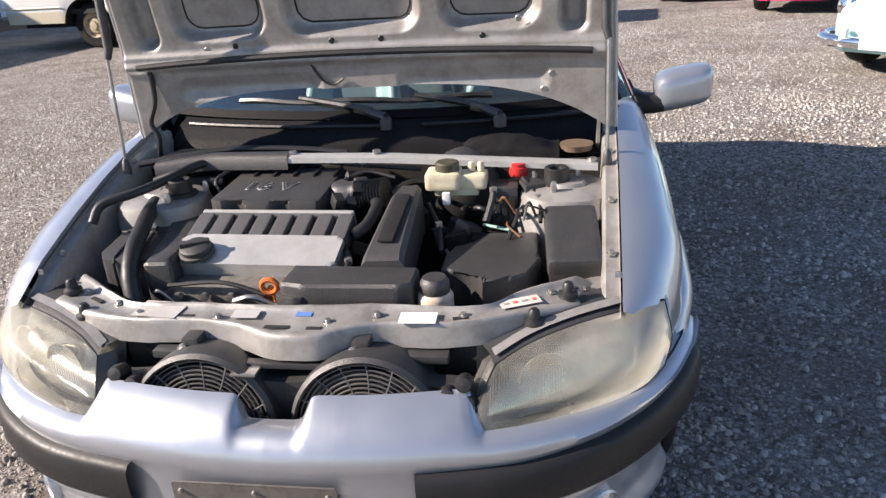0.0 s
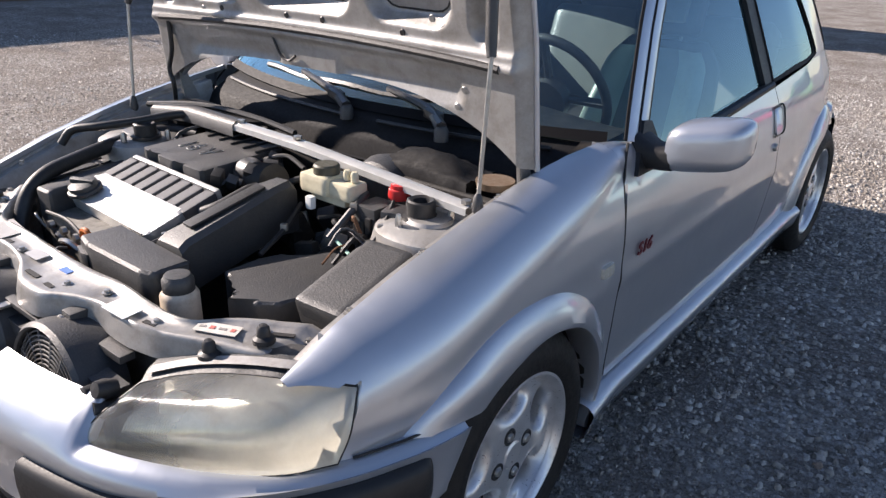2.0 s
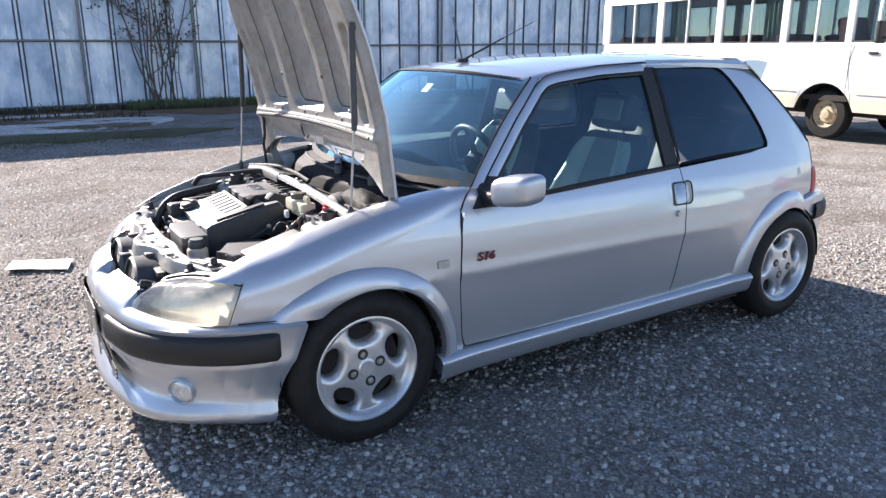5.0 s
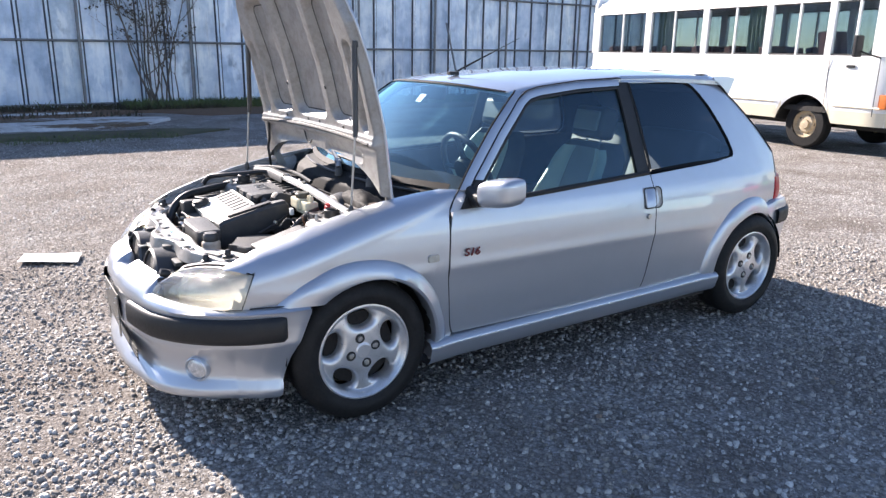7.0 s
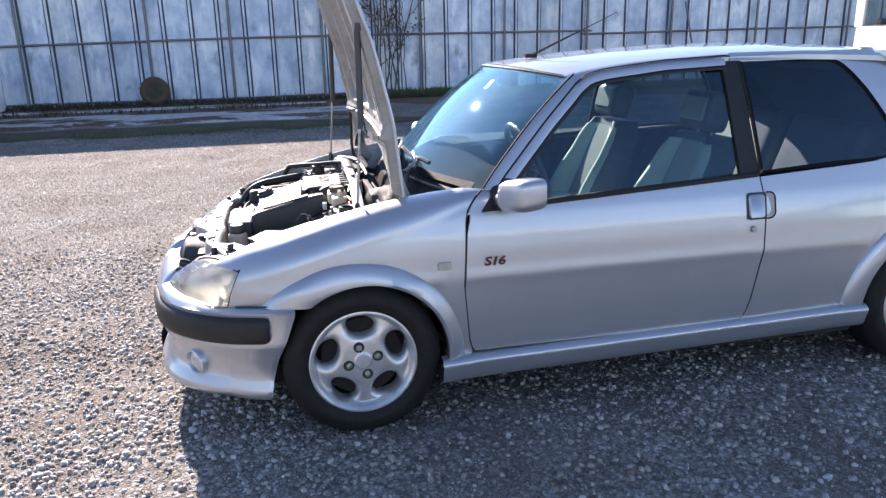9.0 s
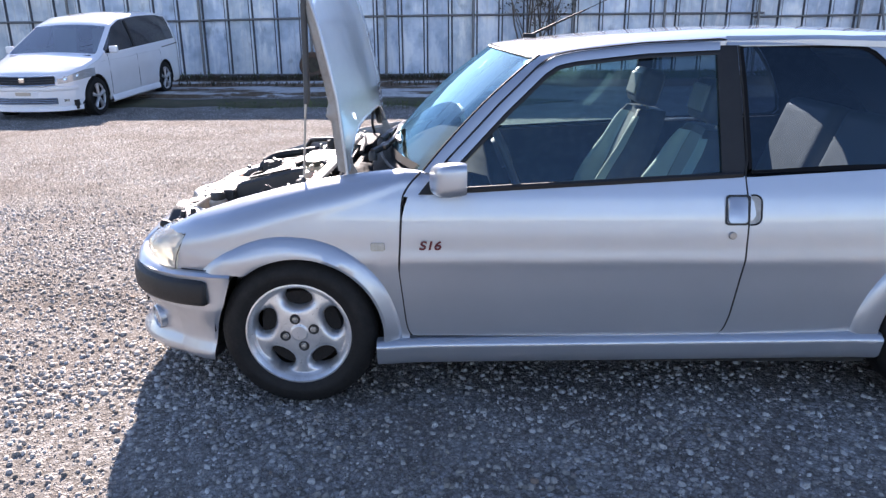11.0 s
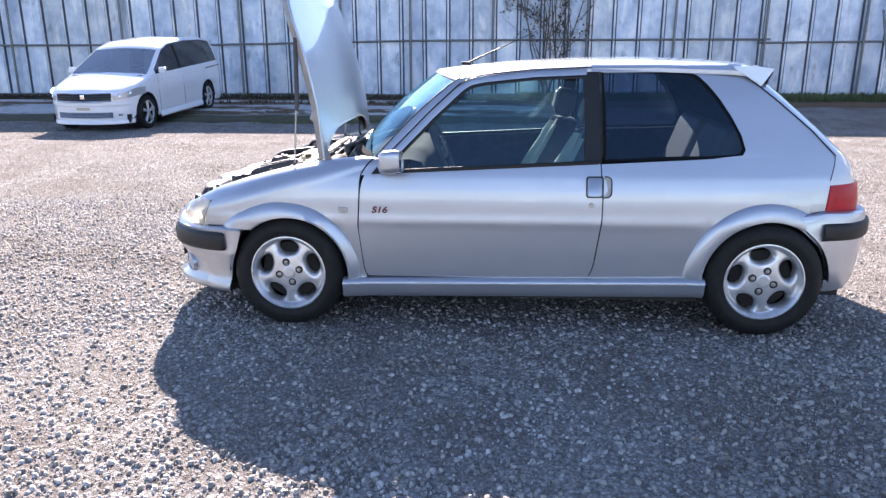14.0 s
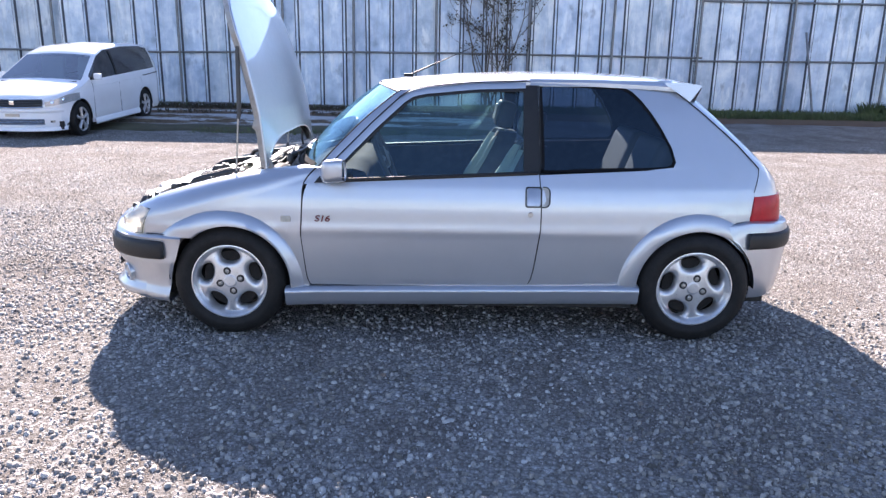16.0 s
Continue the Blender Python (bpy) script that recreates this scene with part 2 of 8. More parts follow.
def along(pts, n):
    """n points at even steps along a polyline."""
    p = np.asarray(pts, float)
    d = np.r_[0, np.cumsum(np.linalg.norm(np.diff(p, axis=0), axis=1))]
    s = np.linspace(0, d[-1], n)
    return np.stack([np.interp(s, d, p[:, k]) for k in range(p.shape[1])], 1)


def curve(pts, n):
    """A smooth (Catmull-Rom) run of n points through the given ones."""
    p = np.asarray(pts, float)
    q = np.vstack([2 * p[0] - p[1], p, 2 * p[-1] - p[-2]])
    out = []
    for i in range(len(p) - 1):
        for t in np.linspace(0, 1, 9)[:-1 if i < len(p) - 2 else None]:
            a, b, c, d = q[i:i + 4]
            out.append(0.5 * (2 * b + (c - a) * t + (2 * a - 5 * b + 4 * c - d) * t ** 2 + (3 * b - a - 3 * c + d) * t ** 3))
    return along(out, n)


def coons(bottom, top, left, right, nu, nv):
    """A patch between four edges. bottom and top run from left to right, left and right from bottom to top."""
    b, t, l, r = along(bottom, nu), along(top, nu), along(left, nv), along(right, nv)
    u, v = np.linspace(0, 1, nu)[:, None, None], np.linspace(0, 1, nv)[None, :, None]
    return ((1 - v) * b[:, None] + v * t[:, None] + (1 - u) * l[None] + u * r[None]
            - (1 - u) * (1 - v) * b[0] - u * (1 - v) * b[-1] - (1 - u) * v * t[0] - u * v * t[-1])


def box(bm, c, size, bevel=0.0, m=None, seg=2):
    """Add a bevelled box at c to a bmesh."""
    r = bmesh.ops.create_cube(bm, size=1.0)
    vs = r["verts"]
    bmesh.ops.scale(bm, vec=size, verts=vs)
    if bevel:
        es = list({e for v in vs for e in v.link_edges})
        vs = list({v for f in bmesh.ops.bevel(bm, geom=es, offset=bevel, segments=seg, profile=0.7, affect="EDGES")["faces"] for v in f.verts} | {v for v in vs if v.is_valid})
    bmesh.ops.transform(bm, matrix=(Matrix.Translation(c) @ m) if m is not None else Matrix.Translation(c), verts=vs)
    return bm


def box_part(name, c, size, material, parent=None, bevel=0.005, m=None, label="", seg=2):
    return part(name, box(bmesh.new(), c, size, bevel, m, seg), material, parent, label)


def slab(bm, outline, z0, z1, bevel=0.0, axis="z", seg=2):
    """A prism over a 2D outline between two heights, its top rim bevelled."""
    def place(a, b, h):
        return {"z": (a, b, h), "x": (h, a, b), "y": (a, h, b)}[axis]
    lo = [bm.verts.new(place(a, b, z0)) for a, b in outline]
    hi = [bm.verts.new(place(a, b, z1)) for a, b in outline]
    n = len(outline)
    for i in range(n):
        bm.faces.new((lo[i], lo[(i + 1) % n], hi[(i + 1) % n], hi[i]))
    top = bm.faces.new(hi)
    bm.faces.new(lo[::-1])
    if bevel:
        es = list(top.edges) + [e for v in hi for e in v.link_edges if e not in top.edges]
        bmesh.ops.bevel(bm, geom=list(set(es)), offset=bevel, segments=seg, profile=0.7, affect="EDGES")
    bmesh.ops.recalc_face_normals(bm, faces=bm.faces)
    return bm


def slab_part(name, outline, z0, z1, material, parent=None, bevel=0.004, axis="z", label="", seg=2):
    return part(name, slab(bmesh.new(), outline, z0, z1, bevel, axis, seg), material, parent, label)


def tube_data(pts, r, sides=10, closed=False):
    p = np.asarray(pts, float)
    n = len(p)
    rad = np.broadcast_to(np.asarray(r, float), (n,))
    tan = np.gradient(p, axis=0)
    tan /= np.linalg.norm(tan, axis=1)[:, None] + 1e-9
    up = np.array((0, 0, 1.0)) if abs(tan[0][2]) < 0.9 else np.array((1.0, 0, 0))
    verts = []
    side = np.cross(tan[0], up)
    for k in range(n):
        side = side - tan[k] * np.dot(side, tan[k])
        side /= np.linalg.norm(side) + 1e-9
        nrm = np.cross(side, tan[k])
        for a in np.linspace(0, 2 * math.pi, sides, endpoint=False):
            verts.append(p[k] + rad[k] * (math.cos(a) * side + math.sin(a) * nrm))
    faces = grid_faces(n, sides, True)
    faces.append(tuple(range(sides))[::-1])
    faces.append(tuple((n - 1) * sides + i for i in range(sides)))
    return verts, faces


def tube_part(name, pts, r, material, parent=None, sides=10, label=""):
    v, f = tube_data(pts, r, sides)
    return mesh_part(name, v, f, material, parent, label)


def lathe_part(name, profile, material, parent=None, m=None, n=40, label="", axis="z", cap=True):
    """A turned part from (radius, height) pairs round an axis through the origin of m."""
    verts, k = [], len(profile)
    for r, h in profile:
        for a in np.linspace(0, 2 * math.pi, n, endpoint=False):
            c, s = r * math.cos(a), r * math.sin(a)
            v = {"z": (c, s, h), "x": (h, c, s), "y": (c, h, s)}[axis]
            verts.append(m @ Vector(v) if m is not None else Vector(v))
    f = grid_faces(k, n, True)
    if cap:
        f.append(tuple(range(n)))
        f.append(tuple((k - 1) * n + i for i in range(n))[::-1])
    return mesh_part(name, verts, f, material, parent, label)


def joined(name, pieces, material, parent=None, label="", smooth=True, angle=38):
    """One mesh out of several (verts, faces) pairs that make up one part."""
    vs, fs = [], []
    for v, f in pieces:
        o = len(vs)
        vs += list(v)
        fs += [tuple(i + o for i in q) for q in f]
    return mesh_part(name, vs, fs, material, parent, label, smooth, angle)


def rounded(x0, x1, y0, y1, r, n=6):
    """The outline of a rounded rectangle."""
    out = []
    for cx, cy, a0 in ((x1 - r, y1 - r, 0), (x0 + r, y1 - r, 90), (x0 + r, y0 + r, 180), (x1 - r, y0 + r, 270)):
        for k in range(n + 1):
            a = radians(a0 + 90 * k / n)
            out.append((cx + r * math.cos(a), cy + r * math.sin(a)))
    return out


# ---- ground ----
def ground_height(x, y):
    """The lot is level by the car and rises a little towards the fence."""
    return 0.11 * np.clip((-np.asarray(x) - 8.6) / 2.6, 0, 1)


def bareness(x, y):
    """Above zero where stones lie thick, below where trodden earth shows."""
    return noise.fractal((x * 0.9, y * 0.9, 0.0), 0.7, 2.0, 4) + 0.55 * noise.noise((x * 2.3, y * 2.3, 4.0))


def gravel_ground():
    k = Mat("crushed_stone_ground")
    v = k.node("ShaderNodeTexVoronoi", Scale=58.0)
    k.link(k.coords(), v.inputs["Vector"])
    v2 = k.node("ShaderNodeTexVoronoi", Scale=130.0)
    k.link(k.coords(), v2.inputs["Vector"])
    sep, sep2 = k.node("ShaderNodeSeparateColor"), k.node("ShaderNodeSeparateColor")
    k.link(v.outputs["Color"], sep.inputs[0])
    k.link(v2.outputs["Color"], sep2.inputs[0])
    stones = k.ramp(sep.outputs[0], [(0.0, (0.16, 0.148, 0.13)), (0.35, (0.33, 0.312, 0.285)), (0.75, (0.53, 0.512, 0.48)), (1.0, (0.76, 0.74, 0.71))])
    chips = k.ramp(sep2.outputs[0], [(0.0, (0.14, 0.125, 0.107)), (0.6, (0.29, 0.27, 0.242)), (1.0, (0.55, 0.525, 0.49))])
    earth = k.ramp(k.noise(1.1, 6, 0.7), [(0.36, (0.150, 0.108, 0.086)), (0.52, (0.225, 0.185, 0.16)), (0.66, (0.30, 0.272, 0.245))])
    where = k.range(k.noise(1.6, 5, 0.65), 0.15, 0.85, 0.40, 0.60)
    base = k.mix(where, k.mix(0.55, chips, earth), k.mix(0.22, stones, earth))
    # shade between the stones, multiplied into the base colour
    gap_shade = k.range(v.outputs["Distance"], 1.12, 0.62, 0.25, 0.66)
    k.put("Base Color", k.mix(1.0, base, gap_shade, "MULTIPLY")).put("Roughness", 1.0).put("Specular IOR Level", 0.05)
    h = k.node("ShaderNodeMath")
    h.operation = "ADD"
    k.link(v.outputs["Distance"], h.inputs[0])
    k.link(v2.outputs["Distance"], h.inputs[1])
    inv = k.range(h.outputs[0], 1.0, 0.0, 0.0, 1.1)
    k.put("Normal", k.bump(inv, 1.0, 0.014))
    return k.m


def stone_material():
    k = Mat("grey_crushed_stone")
    g = k.node("ShaderNodeNewGeometry")
    rnd = g.outputs["Random Per Island"]
    tone = k.ramp(rnd, [(0.0, (0.16, 0.149, 0.135)), (0.2, (0.31, 0.292, 0.27)), (0.55, (0.49, 0.47, 0.442)), (0.85, (0.62, 0.602, 0.575)), (0.985, (0.74, 0.726, 0.70)), (1.0, (0.36, 0.27, 0.21))])
    speck = k.ramp(k.noise(110.0, 4, 0.7), [(0.3, (0.70, 0.70, 0.70)), (0.7, (1.05, 1.05, 1.05))])
    wide = k.ramp(k.noise(0.6, 5, 0.6), [(0.36, (0.74, 0.69, 0.62)), (0.60, (1.0, 0.985, 0.965))])
    k.put("Base Color", k.mix(1.0, k.mix(1.0, tone, speck, "MULTIPLY"), wide, "MULTIPLY")).put("Roughness", 0.8).put("Specular IOR Level", 0.25)
    k.put("Normal", k.bump(k.noise(180.0, 4, 0.7), 0.35, 0.003))
    return k.m


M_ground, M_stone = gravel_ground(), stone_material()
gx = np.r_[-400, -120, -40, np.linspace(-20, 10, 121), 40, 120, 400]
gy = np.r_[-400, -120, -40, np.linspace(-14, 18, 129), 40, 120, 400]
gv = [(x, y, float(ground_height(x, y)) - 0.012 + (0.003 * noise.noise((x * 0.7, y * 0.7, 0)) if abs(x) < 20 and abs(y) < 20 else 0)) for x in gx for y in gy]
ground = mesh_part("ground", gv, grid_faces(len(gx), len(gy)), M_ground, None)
tagged(ground, "light grey crushed-stone lot with worn darker patches", "ground", kind="structure")


def gravel_field(name, spots, size, seed, label, squash=0.6, power=2.0, fade=0.0, full=True, floor=0.12, gain=1.0):
    """Loose broken stones over rectangles of (x0, x1, y0, y1, number): a wide foot ring sunk in the ground,
    and a smaller slanting crown (full) or a single off-centre peak."""
    rng = np.random.default_rng(seed)
    pos = []
    for x0, x1, y0, y1, n in spots:
        p = np.stack([rng.uniform(x0 - fade, x1 + fade, n), rng.uniform(y0 - fade, y1 + fade, n)], 1)
        if fade:
            # thin out towards the rim, so that no edge shows
            rim = np.minimum.reduce([p[:, 0] - x0 + fade, x1 + fade - p[:, 0], p[:, 1] - y0 + fade, y1 + fade - p[:, 1]])
            p = p[rng.random(n) < np.clip(rim / (1.6 * fade), 0.0, 1.0) ** 0.8]
        pos.append(p)
    pos = np.vstack(pos)
    bare = np.array([bareness(x, y) for x, y in pos])
    pos = pos[rng.random(len(pos)) < np.clip(0.72 + gain * bare, floor, 1.0)]
    n = len(pos)
    s = size[0] + (size[1] - size[0]) * rng.random(n) ** power
    m = 5
    ang = (np.arange(m) / m * 2 * math.pi)[None] + rng.uniform(-0.38, 0.38, (n, m))
    long, wide = rng.uniform(0.95, 1.35, n), rng.uniform(0.65, 1.0, n)
    tall = s * squash * rng.uniform(0.6, 1.35, n)
    rad = rng.uniform(0.82, 1.12, (n, m))
    tilt = rng.uniform(-0.35, 0.35, (n, 2))
    foot = np.stack([np.cos(ang) * rad * long[:, None], np.sin(ang) * rad * wide[:, None]], -1) * s[:, None, None]
    rings = [np.concatenate([foot, np.full((n, m, 1), -0.012)], -1)]
    if full:
        top = foot * rng.uniform(0.50, 0.86, (n, m, 1))
        zt = tall[:, None] * rng.uniform(0.85, 1.1, (n, m)) + (top * tilt[:, None]).sum(-1)
        rings.append(np.concatenate([top, zt[..., None]], -1))
        tris = [(i, (i + 1) % m, m + i) for i in range(m)] + [((i + 1) % m, m + (i + 1) % m, m + i) for i in range(m)]
        tris += [(m, m + 1, m + 2), (m, m + 2, m + 3), (m, m + 3, m + 4)]
    else:
        peak = np.concatenate([rng.uniform(-0.4, 0.4, (n, 1, 2)) * s[:, None, None], (tall * 1.15)[:, None, None]], -1)
        rings.append(peak)
        tris = [(i, (i + 1) % m, m) for i in range(m)]
    shape = np.concatenate(rings, 1)
    nv = shape.shape[1]
    a = rng.uniform(0, 2 * math.pi, n)
    ca, sa = np.cos(a)[:, None], np.sin(a)[:, None]
    x, y, z = shape[..., 0], shape[..., 1], shape[..., 2]
    x, y = x * ca - y * sa, x * sa + y * ca
    lift = ground_height(pos[:, 0], pos[:, 1]) - 0.011
    v = np.stack([x + pos[:, :1], y + pos[:, 1:], z + lift[:, None]], -1).reshape(-1, 3)
    f = (np.array(tris)[None] + (np.arange(n) * nv)[:, None, None]).reshape(-1, 3)
    me = bpy.data.meshes.new(name)
    me.vertices.add(len(v))
    me.vertices.foreach_set("co", v.astype(np.float32).ravel())
    me.loops.add(f.size)
    me.loops.foreach_set("vertex_index", f.astype(np.int32).ravel())
    me.polygons.add(len(f))
    me.polygons.foreach_set("loop_start", np.arange(0, f.size, 3, dtype=np.int32))
    me.polygons.foreach_set("loop_total", np.full(len(f), 3, dtype=np.int32))
    me.update()
    me.validate()
    me.materials.append(M_stone)
    return tagged(new(name, me), label, "gravel", kind="stuff")


gravel_field("gravel", [(0.5, 3.4, -2.2, 4.2, 70000), (-1.8, 0.5, -3.2, -0.4, 34000)], (0.0050, 0.0170), 3, "loose grey crushed stones lying on the lot", squash=0.55, power=2.5, fade=0.6, floor=0.42, gain=1.2)
gravel_field("gravel_chips", [(0.5, 3.4, -2.2, 4.2, 90000), (-1.8, 0.5, -3.2, -0.4, 26000), (0.2, 0.7, -0.4, 3.2, 5000)], (0.0030, 0.0080), 21, "small pale chips of stone between the larger ones", squash=0.7, power=1.3, fade=0.7, full=False, floor=0.34, gain=0.8)
gravel_field("gravel_beyond", [(-5.0, -0.8, -4.0, 6.5, 62000), (-8.6, -5.0, -8.0, 9.0, 34000), (0.4, 5.0, 4.2, 12.0, 42000), (-1.0, 0.5, 2.9, 8.0, 8000), (-5.0, -1.0, 6.5, 9.5, 7000), (-5.0, -1.0, -8.0, -4.0, 9000)], (0.007, 0.019), 8, "loose grey crushed stones lying farther off", squash=0.65, full=False, floor=0.40, gain=0.8)


# ---- the silver hatchback: x across (its own left positive), y to the rear, front axle at y = 0 ----
AXLE_F, AXLE_R, HUB_Z, TYRE_R, RIM_R = 0.02, 2.385, 0.280, 0.284, 0.191
Z_PROF = (0.10, 0.16, 0.22, 0.30, 0.42, 0.53, 0.565, 0.60, 0.66, 0.72, 0.78, 0.85, 1.0, 1.15, 1.27, 1.31)
X_PROF = (0.70, 0.745, 0.765, 0.777, 0.788, 0.797, 0.802, 0.797, 0.795, 0.788, 0.774, 0.745, 0.680, 0.615, 0.556, 0.535)
Y_PLAN = (-0.75, -0.65, -0.55, -0.47, -0.428, -0.38, -0.30, -0.2, 0.0, 0.4, 1.6, 2.0, 2.3, 2.5, 2.69, 2.85, 2.97)
D_PLAN = (-0.50, -0.33, -0.20, -0.115, -0.073, -0.060, -0.030, -0.010, -0.004, 0, 0, -0.008, -0.028, -0.055, -0.098, -0.17, -0.26)




def eased(xs, ys, width):
    """A table sampled finely and softened, so that the panels show no kinks."""
    a = np.linspace(xs[0] - 0.3, xs[-1] + 0.3, 2400)
    s = a[1] - a[0]
    k = np.exp(-0.5 * (np.arange(-int(3 * width / s), int(3 * width / s) + 1) * s / width) ** 2)
    b = np.convolve(np.pad(np.interp(a, xs, ys), len(k) // 2, mode="edge"), k / k.sum(), mode="valid")
    return a, b


PLAN_Y, PLAN_D = eased(Y_PLAN, D_PLAN, 0.03)
PROF_Z, PROF_X = eased(Z_PROF, X_PROF, 0.007)


def half_width(y, z):
    return np.interp(z, PROF_Z, PROF_X) + np.interp(y, PLAN_Y, PLAN_D)


car = thing("hatchback_car", "silver three-door hatchback with its bonnet propped open on gravel", "car")


def flip_y(points):
    p = np.array(points, float)
    p[..., 1] *= -1
    return p


def flip(points, side):
    p = np.array(points, float)
    p[..., 0] *= side
    return p


# front wings: sections from the lower edge up and over to the inner gutter
TOP_Y = (-0.462, -0.35, -0.2, -0.04, 0.1, 0.218, 0.30, 0.42)
TOP_Z = (0.649, 0.703, 0.752, 0.795, 0.826, 0.846, 0.858, 0.872)
TOP_X = (0.634, 0.640, 0.648, 0.657, 0.664, 0.670, 0.676, 0.698)
ARCH_R = 0.300


def wing_low(y):
    if y < -0.37301:
        return float(np.interp(y, (-0.462, -0.375), (0.640, 0.636)))
    if y < -0.27:
        return 0.511
    arch = HUB_Z + math.sqrt(max(0.0, ARCH_R ** 2 - (y - AXLE_F - 0.015) ** 2))
    if y > 0.333:
        return 0.165
    return max(arch, 0.511) if y < 0 else arch


def wing_section(y, n):
    zt, xi = float(np.interp(y, TOP_Y, TOP_Z)), float(np.interp(y, TOP_Y, TOP_X))
    z1 = zt - float(np.interp(y, (-0.1, 0.2, 0.40), (0.115, 0.100, 0.055)))
    low = wing_low(y)
    pts = [(float(half_width(y, z)), z) for z in np.linspace(low, z1, 26)] if low < z1 else []
    x1 = float(half_width(y, z1))
    for a in np.linspace(0, math.pi / 2, 16):
        x, z = xi + (x1 - xi) * math.cos(a), z1 + (zt - z1) * math.sin(a)
        if z >= low:
            pts.append((x, z))
    over = [q for q in pts if q[1] >= 0.60]
    under = [q for q in pts if q[1] < 0.60]
    p = along(pts, n) if len(under) < 2 else np.vstack([along(under + over[:1], 13)[:-1], along(over, n - 12)])
    ease = max(0.0, (y - 0.20) / 0.202)
    return [(x, y + ease * (float(np.interp(z, (0.165, 0.272, 0.30, 0.534, 0.76, 0.80, 0.87), (0.40, 0.424, 0.412, 0.389, 0.401, 0.409, 0.409))) - 0.402), z) for x, z in p]


for side in (1, -1):
    tip = flip([wing_section(float(y), 20) for y in np.linspace(-0.462, -0.3731, 9)], side)
    ys = np.r_[np.linspace(-0.373, -0.272, 12), np.linspace(-0.268, 0.331, 46), np.linspace(0.335, 0.402, 8)]
    g = []
    for y in ys:
        # the front edge follows the slanting side of the lamp
        pull = max(0.0, (-0.272 - y) / 0.101)
        row = []
        for x, yy, z in wing_section(float(y), 40):
            d = pull * (float(np.interp(z, (0.507, 0.57, 0.62, 0.640, 0.66), (-0.424, -0.406, -0.386, -0.374, -0.373))) + 0.373)
            row.append((x + float(np.interp(yy + d, PLAN_Y, PLAN_D) - np.interp(yy, PLAN_Y, PLAN_D)), yy + d, z))
        g.append(row)
    g = flip(g, side)
    g = np.pad(g, ((1, 1), (1, 1), (0, 0)), mode="edge")
    for w in (g[0], g[-1], g[:, 0]):
        w[:, 0] -= 0.014 * side
    g[:, -1, 2] -= 0.014
    joined("front_wing", [(tip.reshape(-1, 3), grid_faces(tip.shape[0], tip.shape[1])), (g.reshape(-1, 3), grid_faces(g.shape[0], g.shape[1]))], M_silver, car)

# wheel arch flares
def flare(yc, a0, a1, side, spread, r_in, name="arch_flare", seam=None, foot=0.170):
    rows = []
    for t in np.linspace(0, 1, 56):
        row = []
        r_out = float(np.interp(a0 + (a1 - a0) * t, spread[0], spread[1]))
        # the opening runs straight down below the axle
        fall = abs(math.cos(radians(a0 + (a1 - a0) * t)))
        if HUB_Z + r_in * math.sin(radians(a0 + (a1 - a0) * t)) < HUB_Z and fall > 0.5:
            r_low = r_in / fall
        else:
            r_low = r_in
        for r, out in ((r_out + 0.004, -0.012), (r_out, 0.0), (r_out - 0.012, 0.012), (r_out - 0.035, 0.022), (r_low + 0.014, 0.029), (r_low + 0.003, 0.026), (r_low, 0.016), (r_low + 0.002, -0.05), (r_low + 0.03, -0.16)):
            end = radians(a1) if seam is None else math.pi - math.asin((seam - HUB_Z) / r)
            a = radians(a0) + (end - radians(a0)) * t
            y, z = yc + r * math.cos(a), max(foot, HUB_Z + r * math.sin(a))
            row.append((side * (float(half_width(y, min(max(z, 0.2), 0.66))) + out), y, z))
        rows.append(row)
    return sheet(name, rows, M_silver, car)


for side in (1, -1):
    flare(AXLE_F + 0.015, -19, 140, side, ((-19, -8, 20, 60, 90, 120, 140), (0.385, 0.362, 0.352, 0.360, 0.368, 0.392, 0.425)), 0.294, seam=0.512)
    flare(AXLE_R, 51, 199, side, ((51, 95, 130, 160, 180, 199), (0.378, 0.384, 0.386, 0.384, 0.390, 0.412)), 0.296, foot=0.194)


# the corner between wing, windscreen and door
for side in (1, -1):
    le = [p for p in wing_section(0.402, 60) if p[2] > 0.785]
    ri = curve([(float(half_width(0.455, 0.785)), 0.455, 0.785), (float(half_width(0.49, 0.825)), 0.488, 0.825), (0.735, 0.508, 0.857), (0.715, 0.470, 0.866), (0.700, 0.447, 0.866)], 20)
    g = coons([le[0], ri[0]], [le[-1], ri[-1]], le, ri, 8, 20)
    sheet("wing_corner", flip(g, side), M_silver, car, angle=60)


# doors
def door_front(z):
    return np.interp(z, (0.272, 0.29, 0.33, 0.534, 0.76, 0.80, 0.87), (0.434, 0.422, 0.414, 0.394, 0.406, 0.414, 0.438))


def door_rear(z):
    return np.interp(z, (0.272, 0.285, 0.31, 0.36, 0.574, 0.70, 0.843, 0.87), (1.512, 1.530, 1.545, 1.557, 1.583, 1.583, 1.571, 1.568))


def belt(y):
    return 0.792 + (np.asarray(y) - 0.45) * 0.0505


